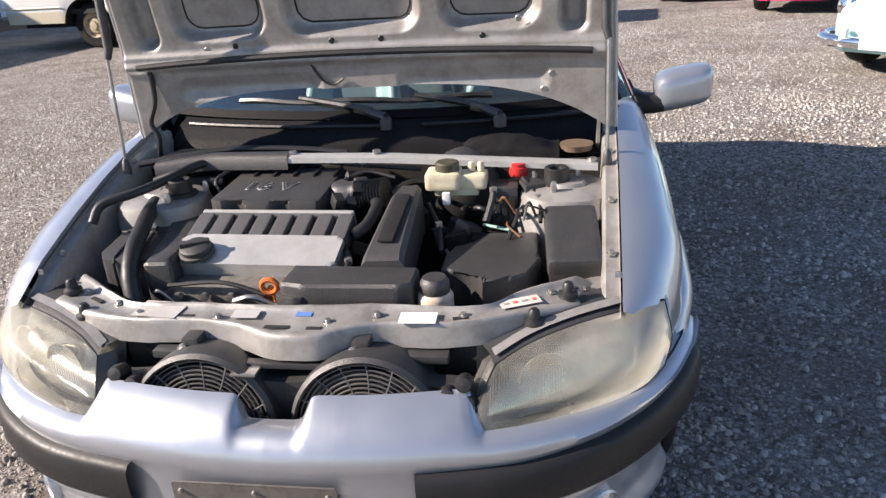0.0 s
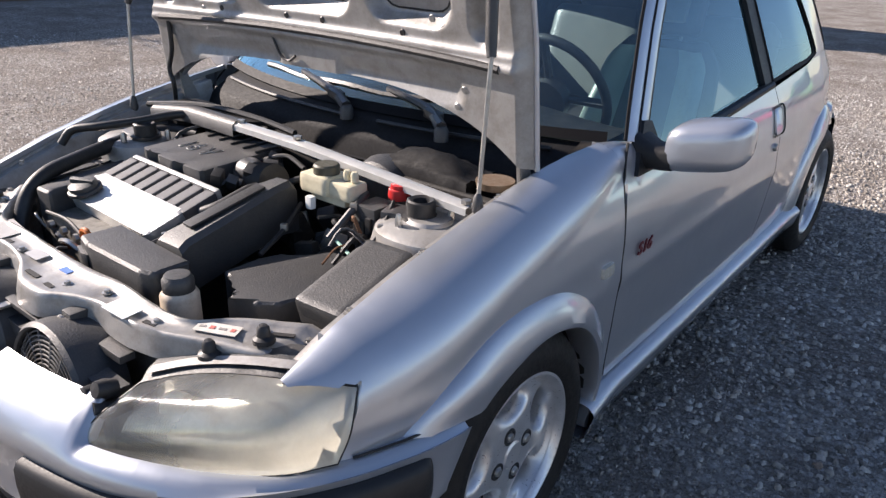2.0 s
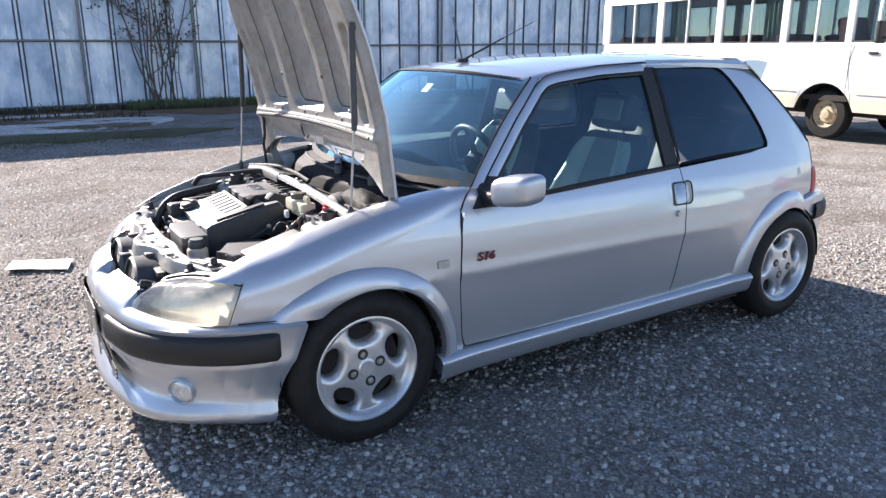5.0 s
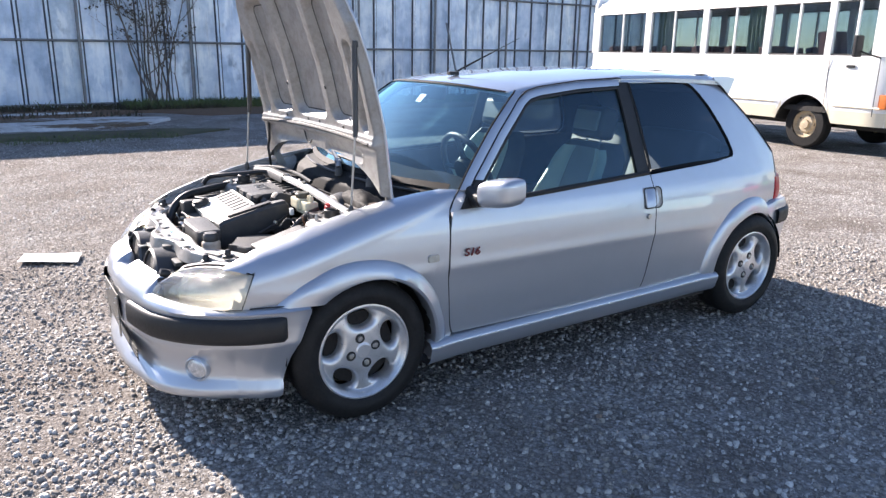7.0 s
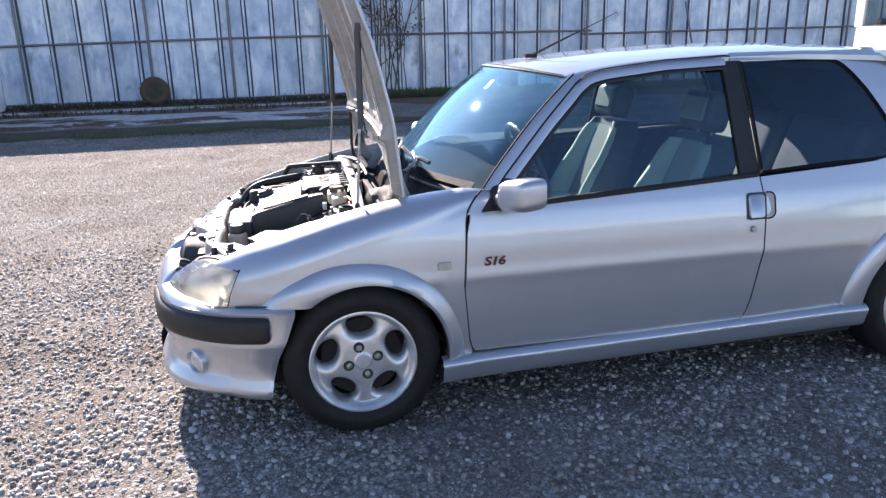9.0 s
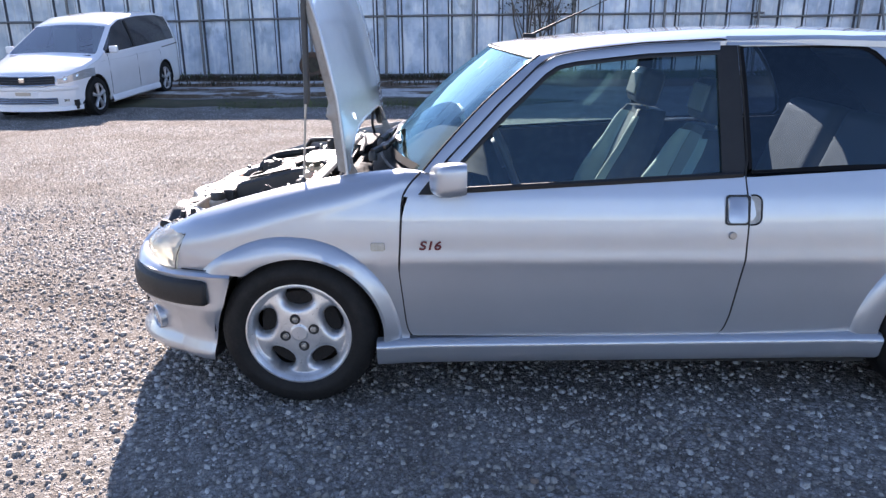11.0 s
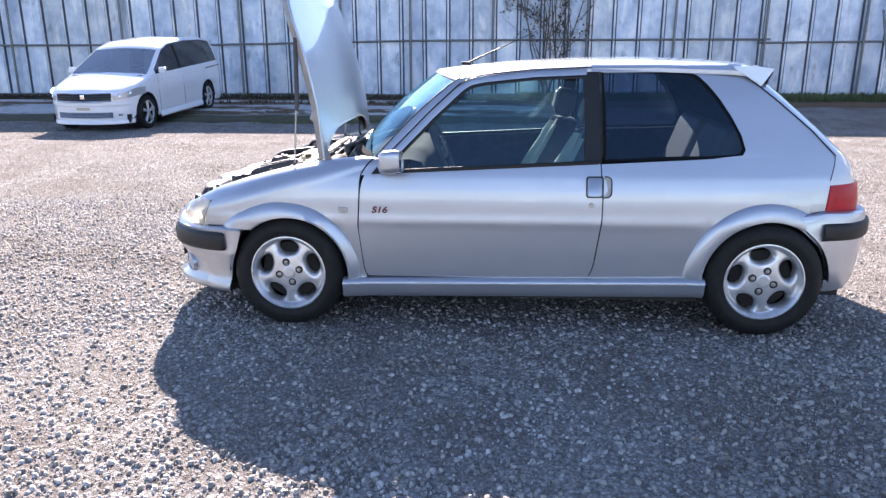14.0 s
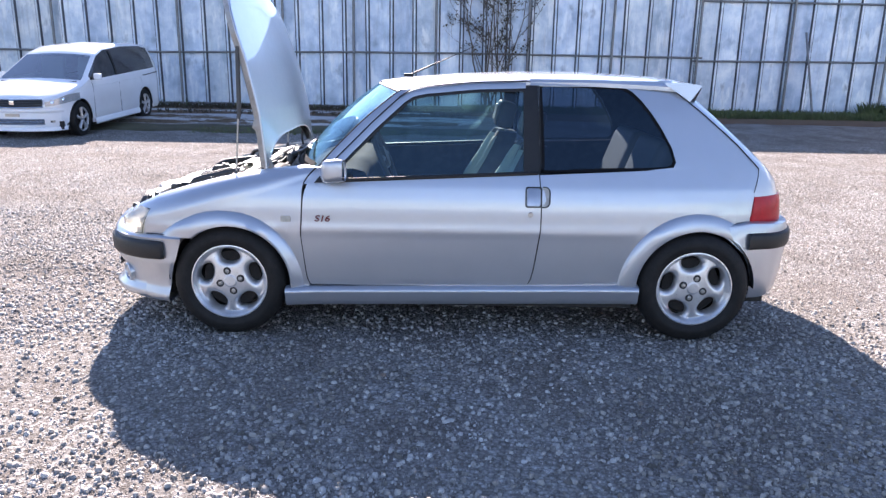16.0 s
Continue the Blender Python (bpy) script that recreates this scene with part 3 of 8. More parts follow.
WIN_FRAME = [(0.462, 0.790), (0.56, 0.905), (0.74, 1.085), (0.880, 1.212), (0.93, 1.243), (1.0, 1.258), (1.25, 1.283), (1.528, 1.294)]
for side in (1, -1):
    rows = []
    for v in np.linspace(0, 1, 40):
        row = []
        for u in np.linspace(0, 1, 46):
            zn = 0.272 + v * 0.57
            y = door_front(zn) + u * (door_rear(zn) - door_front(zn))
            z = 0.272 + v * (belt(max(y, 0.45)) - 0.272)
            row.append((side * float(half_width(y, z)), y, z))
        rows.append(row)
    door = sheet("door", rows, M_silver, car, inward=(-0.016 * side, 0, 0))
    zs = np.linspace(0.28, 0.775, 30)
    run = [(float(door_front(z)) - 0.003, float(z)) for z in zs] + [(0.409, 0.79), (0.416, 0.803), (0.428, 0.822), (0.445, 0.842), (0.470, 0.866)]
    tube_part("door_gap", [(side * (float(half_width(y, z)) - 0.0025 + (0.004 if z > 0.79 else 0)), y, z) for y, z in run], 0.0036, M_seam, car, 6)
    run = [(float(door_rear(z)) + 0.003, float(z)) for z in np.linspace(0.30, 0.85, 26)] + [(1.582, 0.90), (1.578, 1.1), (1.572, 1.278)]
    tube_part("door_gap", [(side * (float(half_width(y, z)) - 0.0030), y, z) for y, z in run], 0.0034, M_seam, car, 6)
    # the frame of its window, a folded band
    fr = along(WIN_FRAME + [(1.545, 1.27), (1.575, 0.85)], 70)
    tang = np.gradient(fr, axis=0)
    tang /= np.linalg.norm(tang, axis=1)[:, None]
    nrm = np.stack([-tang[:, 1], tang[:, 0]], 1)

    def band(d0, d1, proud, material, name, cut=(0, 70), parent=door):
        rows = []
        for (y, z), (ny, nz) in zip(fr[cut[0]:cut[1]], nrm[cut[0]:cut[1]]):
            row = []
            for d, out in ((d0, proud - 0.02), (d0, proud), ((d0 + d1) / 2, proud + 0.003), (d1, proud), (d1, proud - 0.02)):
                yy, zz = y + ny * d, z + nz * d
                row.append((side * (float(half_width(yy, zz)) + out), yy, zz))
            rows.append(row)
        return sheet(name, rows, material, parent, angle=60)
    tube_part("door_gap", [(side * (float(half_width(y, z)) + 0.001), y, z) for y, z in fr[2:52]], 0.003, M_seam, car, 6)
    band(-0.004, -0.036, 0.0, M_silver, "window_surround", (0, 51))
    band(-0.036, -0.052, -0.006, M_black_trim, "window_seal", (3, 53))
    # window glass
    inner = [(y - ny * 0.046, z - nz * 0.046) for (y, z), (ny, nz) in zip(fr[3:57], nrm[3:57])]
    top = along([p for p in inner], 44)
    rows = []
    for k, (y, z) in enumerate(top):
        zb = float(belt(max(y, 0.5))) - 0.01
        rows.append([(side * (float(half_width(y, zz)) - 0.018), y, zz) for zz in np.linspace(min(zb, z), z, 14)])
    gl = sheet("window_glass", rows, M_glass, door, label="clear greenish side glass")
    gl.visible_shadow = False
    # black strip along the belt and the black pillar behind the glass
    rows = [[(side * (float(half_width(y, belt(y))) + o), y, float(belt(y)) + dz) for o, dz in ((-0.02, -0.002), (0.004, -0.002), (0.005, 0.010), (-0.004, 0.016), (-0.022, 0.014))] for y in np.linspace(0.55, 1.566, 30)]
    sheet("belt_strip", rows, M_black_trim, door)
    rows = [[(side * (float(half_width(y, z)) - 0.005), y, z) for y in np.linspace(1.497 + 0.0 * v, 1.578 - 0.010 * v, 6)] for v, z in [(v, 0.852 + v * (1.282 - 0.852)) for v in np.linspace(0, 1, 16)]]
    sheet("pillar_trim", rows, M_black_trim, door, inward=(-0.02 * side, 0, 0))
    # mirror foot, the triangular black sail
    sail = [(0.462, 0.795), (0.60, 0.795), (0.615, 0.83), (0.60, 0.895), (0.560, 0.900), (0.50, 0.84)]
    bm = bmesh.new()
    ring = [[bm.verts.new((side * (float(half_width(y, z)) + o), y, z)) for y, z in sail] for o in (-0.02, 0.010)]
    bm.faces.new(ring[1])
    for i in range(len(sail)):
        j = (i + 1) % len(sail)
        bm.faces.new((ring[0][i], ring[0][j], ring[1][j], ring[1][i]))
    mirror = part("door_mirror", bm, M_black_trim, door, "silver door mirror on a black foot", smooth=False)
    # mirror shell: stacked rounded sections from foot to tip
    rows = []
    for y, x0, x1, z0, z1 in ((0.494, 0.850, 0.925, 0.832, 0.870), (0.497, 0.826, 0.950, 0.816, 0.888), (0.506, 0.812, 0.964, 0.805, 0.900), (0.524, 0.805, 0.973, 0.799, 0.908), (0.560, 0.803, 0.977, 0.798, 0.912), (0.600, 0.806, 0.978, 0.801, 0.914), (0.620, 0.811, 0.976, 0.805, 0.912), (0.627, 0.815, 0.973, 0.809, 0.909), (0.618, 0.820, 0.968, 0.814, 0.905)):
        row = []
        for a in np.linspace(0, 2 * math.pi, 40, endpoint=False):
            c, s = math.cos(a), math.sin(a)
            x = (x0 + x1) / 2 + (x1 - x0) / 2 * abs(c) ** 0.48 * (1 if c > 0 else -1)
            row.append((side * x, y + 0.22 * (x - 0.80) * max(0.0, min(1.0, (0.60 - y) / 0.10)), (z0 + z1) / 2 + (z1 - z0) / 2 * abs(s) ** 0.48 * (1 if s > 0 else -1) + 0.16 * (x - 0.80)))
        rows.append(row)
    arm = []
    for x, y0, y1, z0, z1 in ((0.735, 0.500, 0.605, 0.800, 0.880), (0.775, 0.502, 0.590, 0.800, 0.862), (0.805, 0.503, 0.578, 0.802, 0.858), (0.830, 0.505, 0.570, 0.806, 0.864)):
        arm.append([(side * x, (y0 + y1) / 2 + (y1 - y0) / 2 * abs(math.cos(a)) ** 0.6 * (1 if math.cos(a) > 0 else -1), (z0 + z1) / 2 + (z1 - z0) / 2 * abs(math.sin(a)) ** 0.6 * (1 if math.sin(a) > 0 else -1)) for a in np.linspace(0, 2 * math.pi, 21)])
    sheet("mirror_arm", arm, M_black_trim, mirror, label="black mirror arm")
    rows = np.array(rows)
    f = grid_faces(len(rows), 40, True) + [tuple(range(40))]
    shell = mesh_part("mirror_shell", rows.reshape(-1, 3), f, M_silver, mirror)
    rows = [[(side * x, 0.622, z + 0.16 * (x - 0.80)) for z in np.linspace(0.816, 0.903, 4)] for x in np.linspace(0.822, 0.966, 6)]
    sheet("mirror_glass", rows, M_chrome, mirror)
    # badge and the side repeater (on the wing), lock and handle
    tx = bpy.data.curves.new("side_badge", "FONT")
    tx.body, tx.size, tx.extrude, tx.offset, tx.shear = "S16", 0.044, 0.0015, 0.0010, 0.2
    ob = new("side_badge", tx)
    dg = bpy.context.evaluated_depsgraph_get()
    me = bpy.data.meshes.new_from_object(ob.evaluated_get(dg))
    bpy.data.objects.remove(ob)
    me.materials.clear()
    me.materials.append(M_red_print)
    badge = new("side_badge", me)
    badge.parent = door
    badge["label"] = "dark red lettered badge"
    if side > 0:
        badge.matrix_basis = pose(0.8030, 0.462, 0.606, 90, 0, 90) @ Matrix.Diagonal((1.2, 1, 1, 1))
    else:
        badge.matrix_basis = pose(-0.8030, 0.565, 0.606, 90, 0, -90) @ Matrix.Diagonal((1.2, 1, 1, 1))
    lathe_part("door_lock", [(0.0, 0.010), (0.011, 0.010), (0.013, 0.007), (0.013, -0.004)], M_steel, door, Matrix.Translation((side * 0.795, 1.533, 0.655)) @ Matrix.Diagonal((side, 1, 1, 1)), 20, "steel key lock", "x")
    # handle: a flap within a dark frame on the door
    hx = float(half_width(1.55, 0.74))
    frame_out, frame_in = rounded(1.504, 1.588, 0.690, 0.792, 0.014), rounded(1.511, 1.581, 0.697, 0.785, 0.011)
    vs = [(side * (float(half_width(y, z)) + 0.004), y, z) for y, z in frame_out] + [(side * (float(half_width(y, z)) + 0.004), y, z) for y, z in frame_in]
    n = len(frame_out)
    mesh_part("handle_gap", vs, [(i, (i + 1) % n, n + (i + 1) % n, n + i) for i in range(n)], M_black_soft, door)
    bm = bmesh.new()
    lo = [bm.verts.new((side * (float(half_width(y, z)) - 0.004), y, z)) for y, z in frame_in]
    hi = [bm.verts.new((side * (float(half_width(1.546 + (y - 1.546) * 0.9, z)) + 0.0085), 1.546 + (y - 1.546) * 0.9, 0.741 + (z - 0.741) * 0.92)) for y, z in frame_in]
    bm.faces.new(hi)
    for i in range(n):
        bm.faces.new((lo[i], lo[(i + 1) % n], hi[(i + 1) % n], hi[i]))
    part("door_handle", bm, M_silver, door, "body-coloured flap handle", angle=70)
    # handle cup in the rear quarter: a flat patch, its shade given by darker paint
    edge = [(y, z) for y, z in rounded(1.560, 1.626, 0.692, 0.790, 0.024) if y > 1.590]
    edge = [(1.590, min(z for _, z in edge))] + sorted(edge, key=lambda q: q[1]) + [(1.590, max(z for _, z in edge))]
    rim_pts = [(side * (float(half_width(y, z)) + 0.003), y, z) for y, z in edge]
    tube_part("handle_cup_rim", rim_pts, 0.0032, M_seam, car, 6)
    bm = bmesh.new()
    bm.faces.new([bm.verts.new((side * (float(half_width(y, z)) + 0.0012 + (y - 1.59) * 0.05), y, z)) for y, z in edge])
    part("handle_cup", bm, M_silver_in, car, "flat darker patch painted as a shaded grip recess")
    rp = rounded(0.292, 0.347, 0.598, 0.632, 0.008)
    bm = bmesh.new()
    lo = [bm.verts.new((side * 0.785, y, z)) for y, z in rp]
    hi = [bm.verts.new((side * 0.8035, 0.3195 + (y - 0.3195) * 0.86, 0.615 + (z - 0.615) * 0.82)) for y, z in rp]
    bm.faces.new(hi)
    for i in range(len(rp)):
        bm.faces.new((lo[i], lo[(i + 1) % len(rp)], hi[(i + 1) % len(rp)], hi[i]))
    part("side_indicator", bm, M_indicator, car, "clear side repeater lamp", angle=70)

# rear quarters
HATCH_Z, HATCH_Y = (0.62, 0.70, 0.77, 0.84, 0.88, 1.0, 1.15, 1.25, 1.293), (2.655, 2.665, 2.675, 2.70, 2.705, 2.585, 2.405, 2.275, 2.20)
QWIN_Z, QWIN_Y = (0.873, 0.885, 0.909, 0.978, 1.06, 1.144, 1.21, 1.251, 1.272, 1.279), (2.10, 2.245, 2.262, 2.243, 2.20, 2.145, 2.09, 2.045, 2.00, 1.92)


def quarter_low(y):
    if y < AXLE_R - 0.29:
        return 0.278
    if y < AXLE_R + 0.20:
        return HUB_Z + math.sqrt(max(0.0, 0.300 ** 2 - (y - AXLE_R) ** 2))
    return float(np.interp(y, (AXLE_R + 0.20, 2.53, 2.66), (0.56, 0.606, 0.624)))


for side in (1, -1):
    rows = []
    for y in np.r_[np.linspace(1.588, 2.08, 18), np.linspace(2.097, 2.585, 40), np.linspace(2.59, 2.66, 6)]:
        lo, hi = quarter_low(float(y)), float(belt(y)) - 0.004 if y < 2.2 else float(np.interp(y, (2.2, 2.27, 2.66), (0.876, 0.876, 0.876)))
        row = []
        for z in np.linspace(lo, hi, 30):
            yy = y + (float(door_rear(z)) + 0.006 - 1.588) * max(0.0, (2.08 - y) / 0.492)
            if y > 2.59:
                yy = 2.59 + (y - 2.59) / 0.07 * (float(np.interp(z, HATCH_Z, HATCH_Y)) - 2.59)
            row.append((side * float(half_width(yy, z)), yy, z))
        rows.append(row)
    sheet("rear_quarter", flip(rows, 1), M_silver, car)
    rows = []
    for z in np.linspace(0.874, 1.30, 34):
        y0, y1 = float(np.interp(z, QWIN_Z, QWIN_Y)), float(np.interp(z, HATCH_Z, HATCH_Y))
        rows.append([(side * (float(half_width(y0 + (y1 - y0) * u, z)) - 0.004 * u), y0 + (y1 - y0) * u, z) for u in np.linspace(0, 1, 16)])
    sheet("rear_pillar", rows, M_silver, car)
    sheet("pillar_lining", [[(x - side * 0.025, y, z) for x, y, z in r] for r in rows], M_dash, car)
    rows = []
    for z in np.linspace(0.868, 1.276, 26):
        y0, y1 = 1.586 - (z - 0.868) * 0.02, float(np.interp(z, QWIN_Z, QWIN_Y)) + 0.006
        rows.append([(side * (float(half_width(y0 + (y1 - y0) * u, z)) - 0.010), y0 + (y1 - y0) * u, z) for u in np.linspace(0, 1, 16)])
    gl = sheet("quarter_glass", rows, M_glass_dark, car, label="smoked rear side glass")
    gl.visible_shadow = False
    # dark ceramic edge round the quarter glass
    edge = [(1.588, 0.868), (1.577, 1.276), (1.95, 1.276)] + [(y, z) for y, z in zip(QWIN_Y[::-1], QWIN_Z[::-1])][1:] + [(1.9, 0.866), (1.588, 0.858)]
    edge = along(edge, 90)
    mid = np.array((1.90, 1.06))
    vs, n = [], len(edge)
    for (y, z) in edge:
        d = mid - (y, z)
        d = d / np.linalg.norm(d)
        for s, o in ((0.0, -0.006), (0.015, -0.0085)):
            yy, zz = y + d[0] * s, z + d[1] * s
            vs.append((side * (float(half_width(yy, zz)) + o), yy, zz))
    mesh_part("glass_border", vs, [(2 * i, 2 * (i + 1), 2 * (i + 1) + 1, 2 * i + 1) for i in range(n - 1)], M_frit, car)
    # sill with its step
    rows = []
    for y in np.linspace(0.305, 2.10, 40):
        f = np.interp(y, (0.305, 0.46, 2.0, 2.10), (0.016, 0.0, 0.0, 0.008))
        rise = np.interp(y, (0.34, 2.1), (0.0, 0.030))
        rows.append([(side * (x + f), y, z + rise) for x, z in ((0.752, 0.262), (0.785, 0.258), (0.800, 0.246), (0.803, 0.237), (0.800, 0.226), (0.794, 0.206), (0.787, 0.178), (0.768, 0.160), (0.66, 0.155))])
    sheet("sill", rows, M_silver, car)
    rows = [[(side * x, y, z) for x, z in ((0.745, 0.295), (0.745, 0.16), (0.60, 0.155))] for y in (0.36, 2.08)]
    sheet("floor_edge", rows, M_dark_void, car)

# roof
rows = []
for y in np.linspace(0.74, 2.30, 46):
    zc = float(np.interp(y, (0.74, 0.89, 1.2, 1.53, 1.855, 2.18, 2.30), (1.268, 1.288, 1.315, 1.331, 1.334, 1.322, 1.313)))
    row = []
    for u in np.linspace(-1, 1, 45):
        x = 0.538 * u
        back = 0.12 * abs(u) ** 2.2 * max(0.0, (1.1 - y) / 0.36)
        row.append((x, y + back, zc - 0.034 * abs(u) ** 2.6))
    e = 0.553 if y < 2.2 else 0.54
    row = [(-0.550, row[0][1], row[0][2] - 0.010)] + row + [(0.550, row[-1][1], row[-1][2] - 0.010)]
    rows.append(row)
sheet("roof", rows, M_silver, car, inward=(0, 0, -0.02))
for side in (1, -1):
    rows = [[(side * (float(half_width(y, z)) + 0.001), y, z) for z in np.linspace(1.272, 1.303 - 0.012 * max(0.0, (y - 1.9) / 0.3), 6)] for y in np.linspace(1.530, 2.20, 24)]
    sheet("roof_rail", rows, M_silver, car)
# windscreen
rows = []
for v in np.linspace(0, 1, 26):
    row = []
    for u in np.linspace(-1, 1, 40):
        b = np.array((0.700 * u, 0.295 + 0.15 * u * u, 0.858 + 0.004 * u * u))
        t = np.array((0.522 * u, 0.735 + 0.125 * abs(u) ** 2.2, 1.262 - 0.026 * abs(u) ** 2.6))
        p = b + (t - b) * v
        p[2] += 0.022 * math.sin(math.pi * v)
        p[1] -= 0.012 * math.sin(math.pi * v)
        row.append(p)
    rows.append(row)
screen_grid = np.array(rows)
# pillars, the glass between them and its black border
screen_ends = []
for side, k in ((1, -1), (-1, 0)):
    g0 = screen_grid[:, k]
    rows, inner = [], []
    for v, p in zip(np.linspace(0, 1, 26), g0):
        zf = p[2] - 0.004
        y_out = float(np.interp(zf, [z for _, z in WIN_FRAME[:5]], [y for y, _ in WIN_FRAME[:5]]))
        w = float(half_width(y_out, zf))
        o = np.array((side * w, y_out - 0.004, zf))
        if v > 0.97:
            o = np.array((side * 0.560, p[1] + 0.05, p[2] - 0.004))
        a = np.array((p[0] + side * 0.006, p[1] + 0.002, p[2] + 0.004))
        m = a * 0.48 + o * 0.52 + (side * 0.008, -0.003, 0.005)
        inner.append(m)
        rows.append([m + (0, 0.01, -0.02), m, a * 0.25 + o * 0.75 + (side * 0.007, -0.002, 0.004), o, o + (-side * 0.02, 0.01, 0)])
    sheet("front_pillar", rows, M_silver, car, angle=60)
    inner = np.array(inner)
    screen_ends.append(inner[:, None])
    tube_part("screen_border", inner + np.array((-side * 0.004, -0.001, 0.001)), 0.0048, M_frit, car, 6)
gl = sheet("windscreen", np.concatenate([screen_ends[1], screen_grid, screen_ends[0]], 1), M_screen, car, label="windscreen with a pale sky sheen")
gl.visible_shadow = False
for v0, v1 in ((0.0, 0.045), (0.982, 1.0)):
    rows = []
    for v in np.linspace(v0, v1, 4):
        i = v * 25
        a, b = int(i), min(25, int(i) + 1)
        rows.append((screen_grid[a] * (1 - i + a) + screen_grid[b] * (i - a)) + np.array((0, -0.003, 0.003)))
    sheet("screen_border", rows, M_frit, car)

# hatch with its spoiler
TAIL_Z, TAIL_Y = (0.60, 0.728, 0.80, 0.85, 0.90, 1.0, 1.1, 1.26, 1.305), (2.910, 2.895, 2.875, 2.84, 2.785, 2.672, 2.557, 2.37, 2.31)
rows = []
for z in np.linspace(0.60, 1.305, 36):
    yc = float(np.interp(z, TAIL_Z, TAIL_Y))
    ye = float(np.interp(z, HATCH_Z, HATCH_Y)) + 0.006
    xe = float(half_width(ye, z)) - 0.004
    rows.append([(xe * u, yc + (ye - yc) * abs(u) ** 8, z) for u in np.sin(np.linspace(-1, 1, 41) * math.pi / 2)])
sheet("tailgate", rows, M_silver, car, inward=(0, -0.02, 0))
rows = []
for u in np.linspace(-1, 1, 31):
    x = 0.535 * u
    d = -0.05 * abs(u) ** 3
    rows.append([(x, 2.215 + d * 0.4, 1.304 - 0.024 * abs(u) ** 2.6), (x, 2.30 + d, 1.313 - 0.022 * abs(u) ** 2.6), (x, 2.40 + d, 1.300 - 0.018 * abs(u) ** 2.6), (x, 2.452 + d, 1.284 - 0.012 * abs(u) ** 2.6), (x, 2.456 + d, 1.272), (x, 2.440 + d, 1.238), (x, 2.425 + d, 1.20), (x, 2.39 + d, 1.19)])
sheet("spoiler", rows, M_silver, car)
for side in (1, -1):
    rows = [[(side * x, y, z) for x, y, z in ((0.556, 2.208, 1.297), (0.553, 2.32, 1.296), (0.545, 2.405, 1.284))], [(side * x, y, z) for x, y, z in ((0.556, 2.212, 1.288), (0.560, 2.29, 1.238), (0.560, 2.345, 1.203))]]
    sheet("spoiler_end", rows, M_silver, car)
    # tail lamps
    rows = []
    for z in np.linspace(0.596, 0.742, 14):
        yc, ye = float(np.interp(z, TAIL_Z, TAIL_Y)), float(np.interp(z, HATCH_Z, HATCH_Y)) + 0.010
        xe = float(half_width(ye, z)) - 0.004
        row = []
        for q in np.linspace(0, 1, 16):
            u = 1 - 0.24 * q * q
            bulge = 0.006 + 0.006 * math.sin(math.pi * q) * math.sin(math.pi * (z - 0.596) / 0.146)
            row.append((side * (xe * u + bulge), yc + (ye - yc) * u ** 8 + bulge * q, z))
        rows.append(row)
    sheet("tail_lamp", rows, M_tail_red, car, inward=(-0.02 * side, -0.01, 0), label="red tail lamp")
    # the shut line of the hatch
    zz = np.linspace(0.765, 1.288, 60)
    yy = np.interp(zz, HATCH_Z, HATCH_Y)
    tube_part("hatch_gap", [(side * (float(half_width(y, z)) - 0.0015), float(y) + 0.002, float(z)) for y, z in zip(yy, zz)], 0.003, M_seam, car, 6)
# front bumper: a section swept along its plan line
BUMP_PLAN = curve([(0.0, -0.742), (0.15, -0.737), (0.30, -0.716), (0.45, -0.680), (0.575, -0.618), (0.675, -0.530), (0.745, -0.43), (0.790, -0.33), (0.806, -0.24), (0.806, -0.205)], 360)
bt = np.gradient(BUMP_PLAN, axis=0)
bt /= np.linalg.norm(bt, axis=1)[:, None]
bn = np.stack([-bt[:, 1] * -1, -bt[:, 0]], 1)


SHELF = ((-0.102, 0.550), (-0.092, 0.570), (-0.074, 0.564), (-0.044, 0.547), (-0.018, 0.524), (-0.005, 0.503))
LAMP_SILL = ((-0.046, 0.498), (-0.036, 0.516), (-0.029, 0.515), (-0.020, 0.512), (-0.011, 0.508), (-0.003, 0.500))
SHELF_END = ((0.372, 0.394), (0.372, 0.394), (0.366, 0.390), (0.350, 0.388), (0.320, 0.400), (0.280, 0.430))


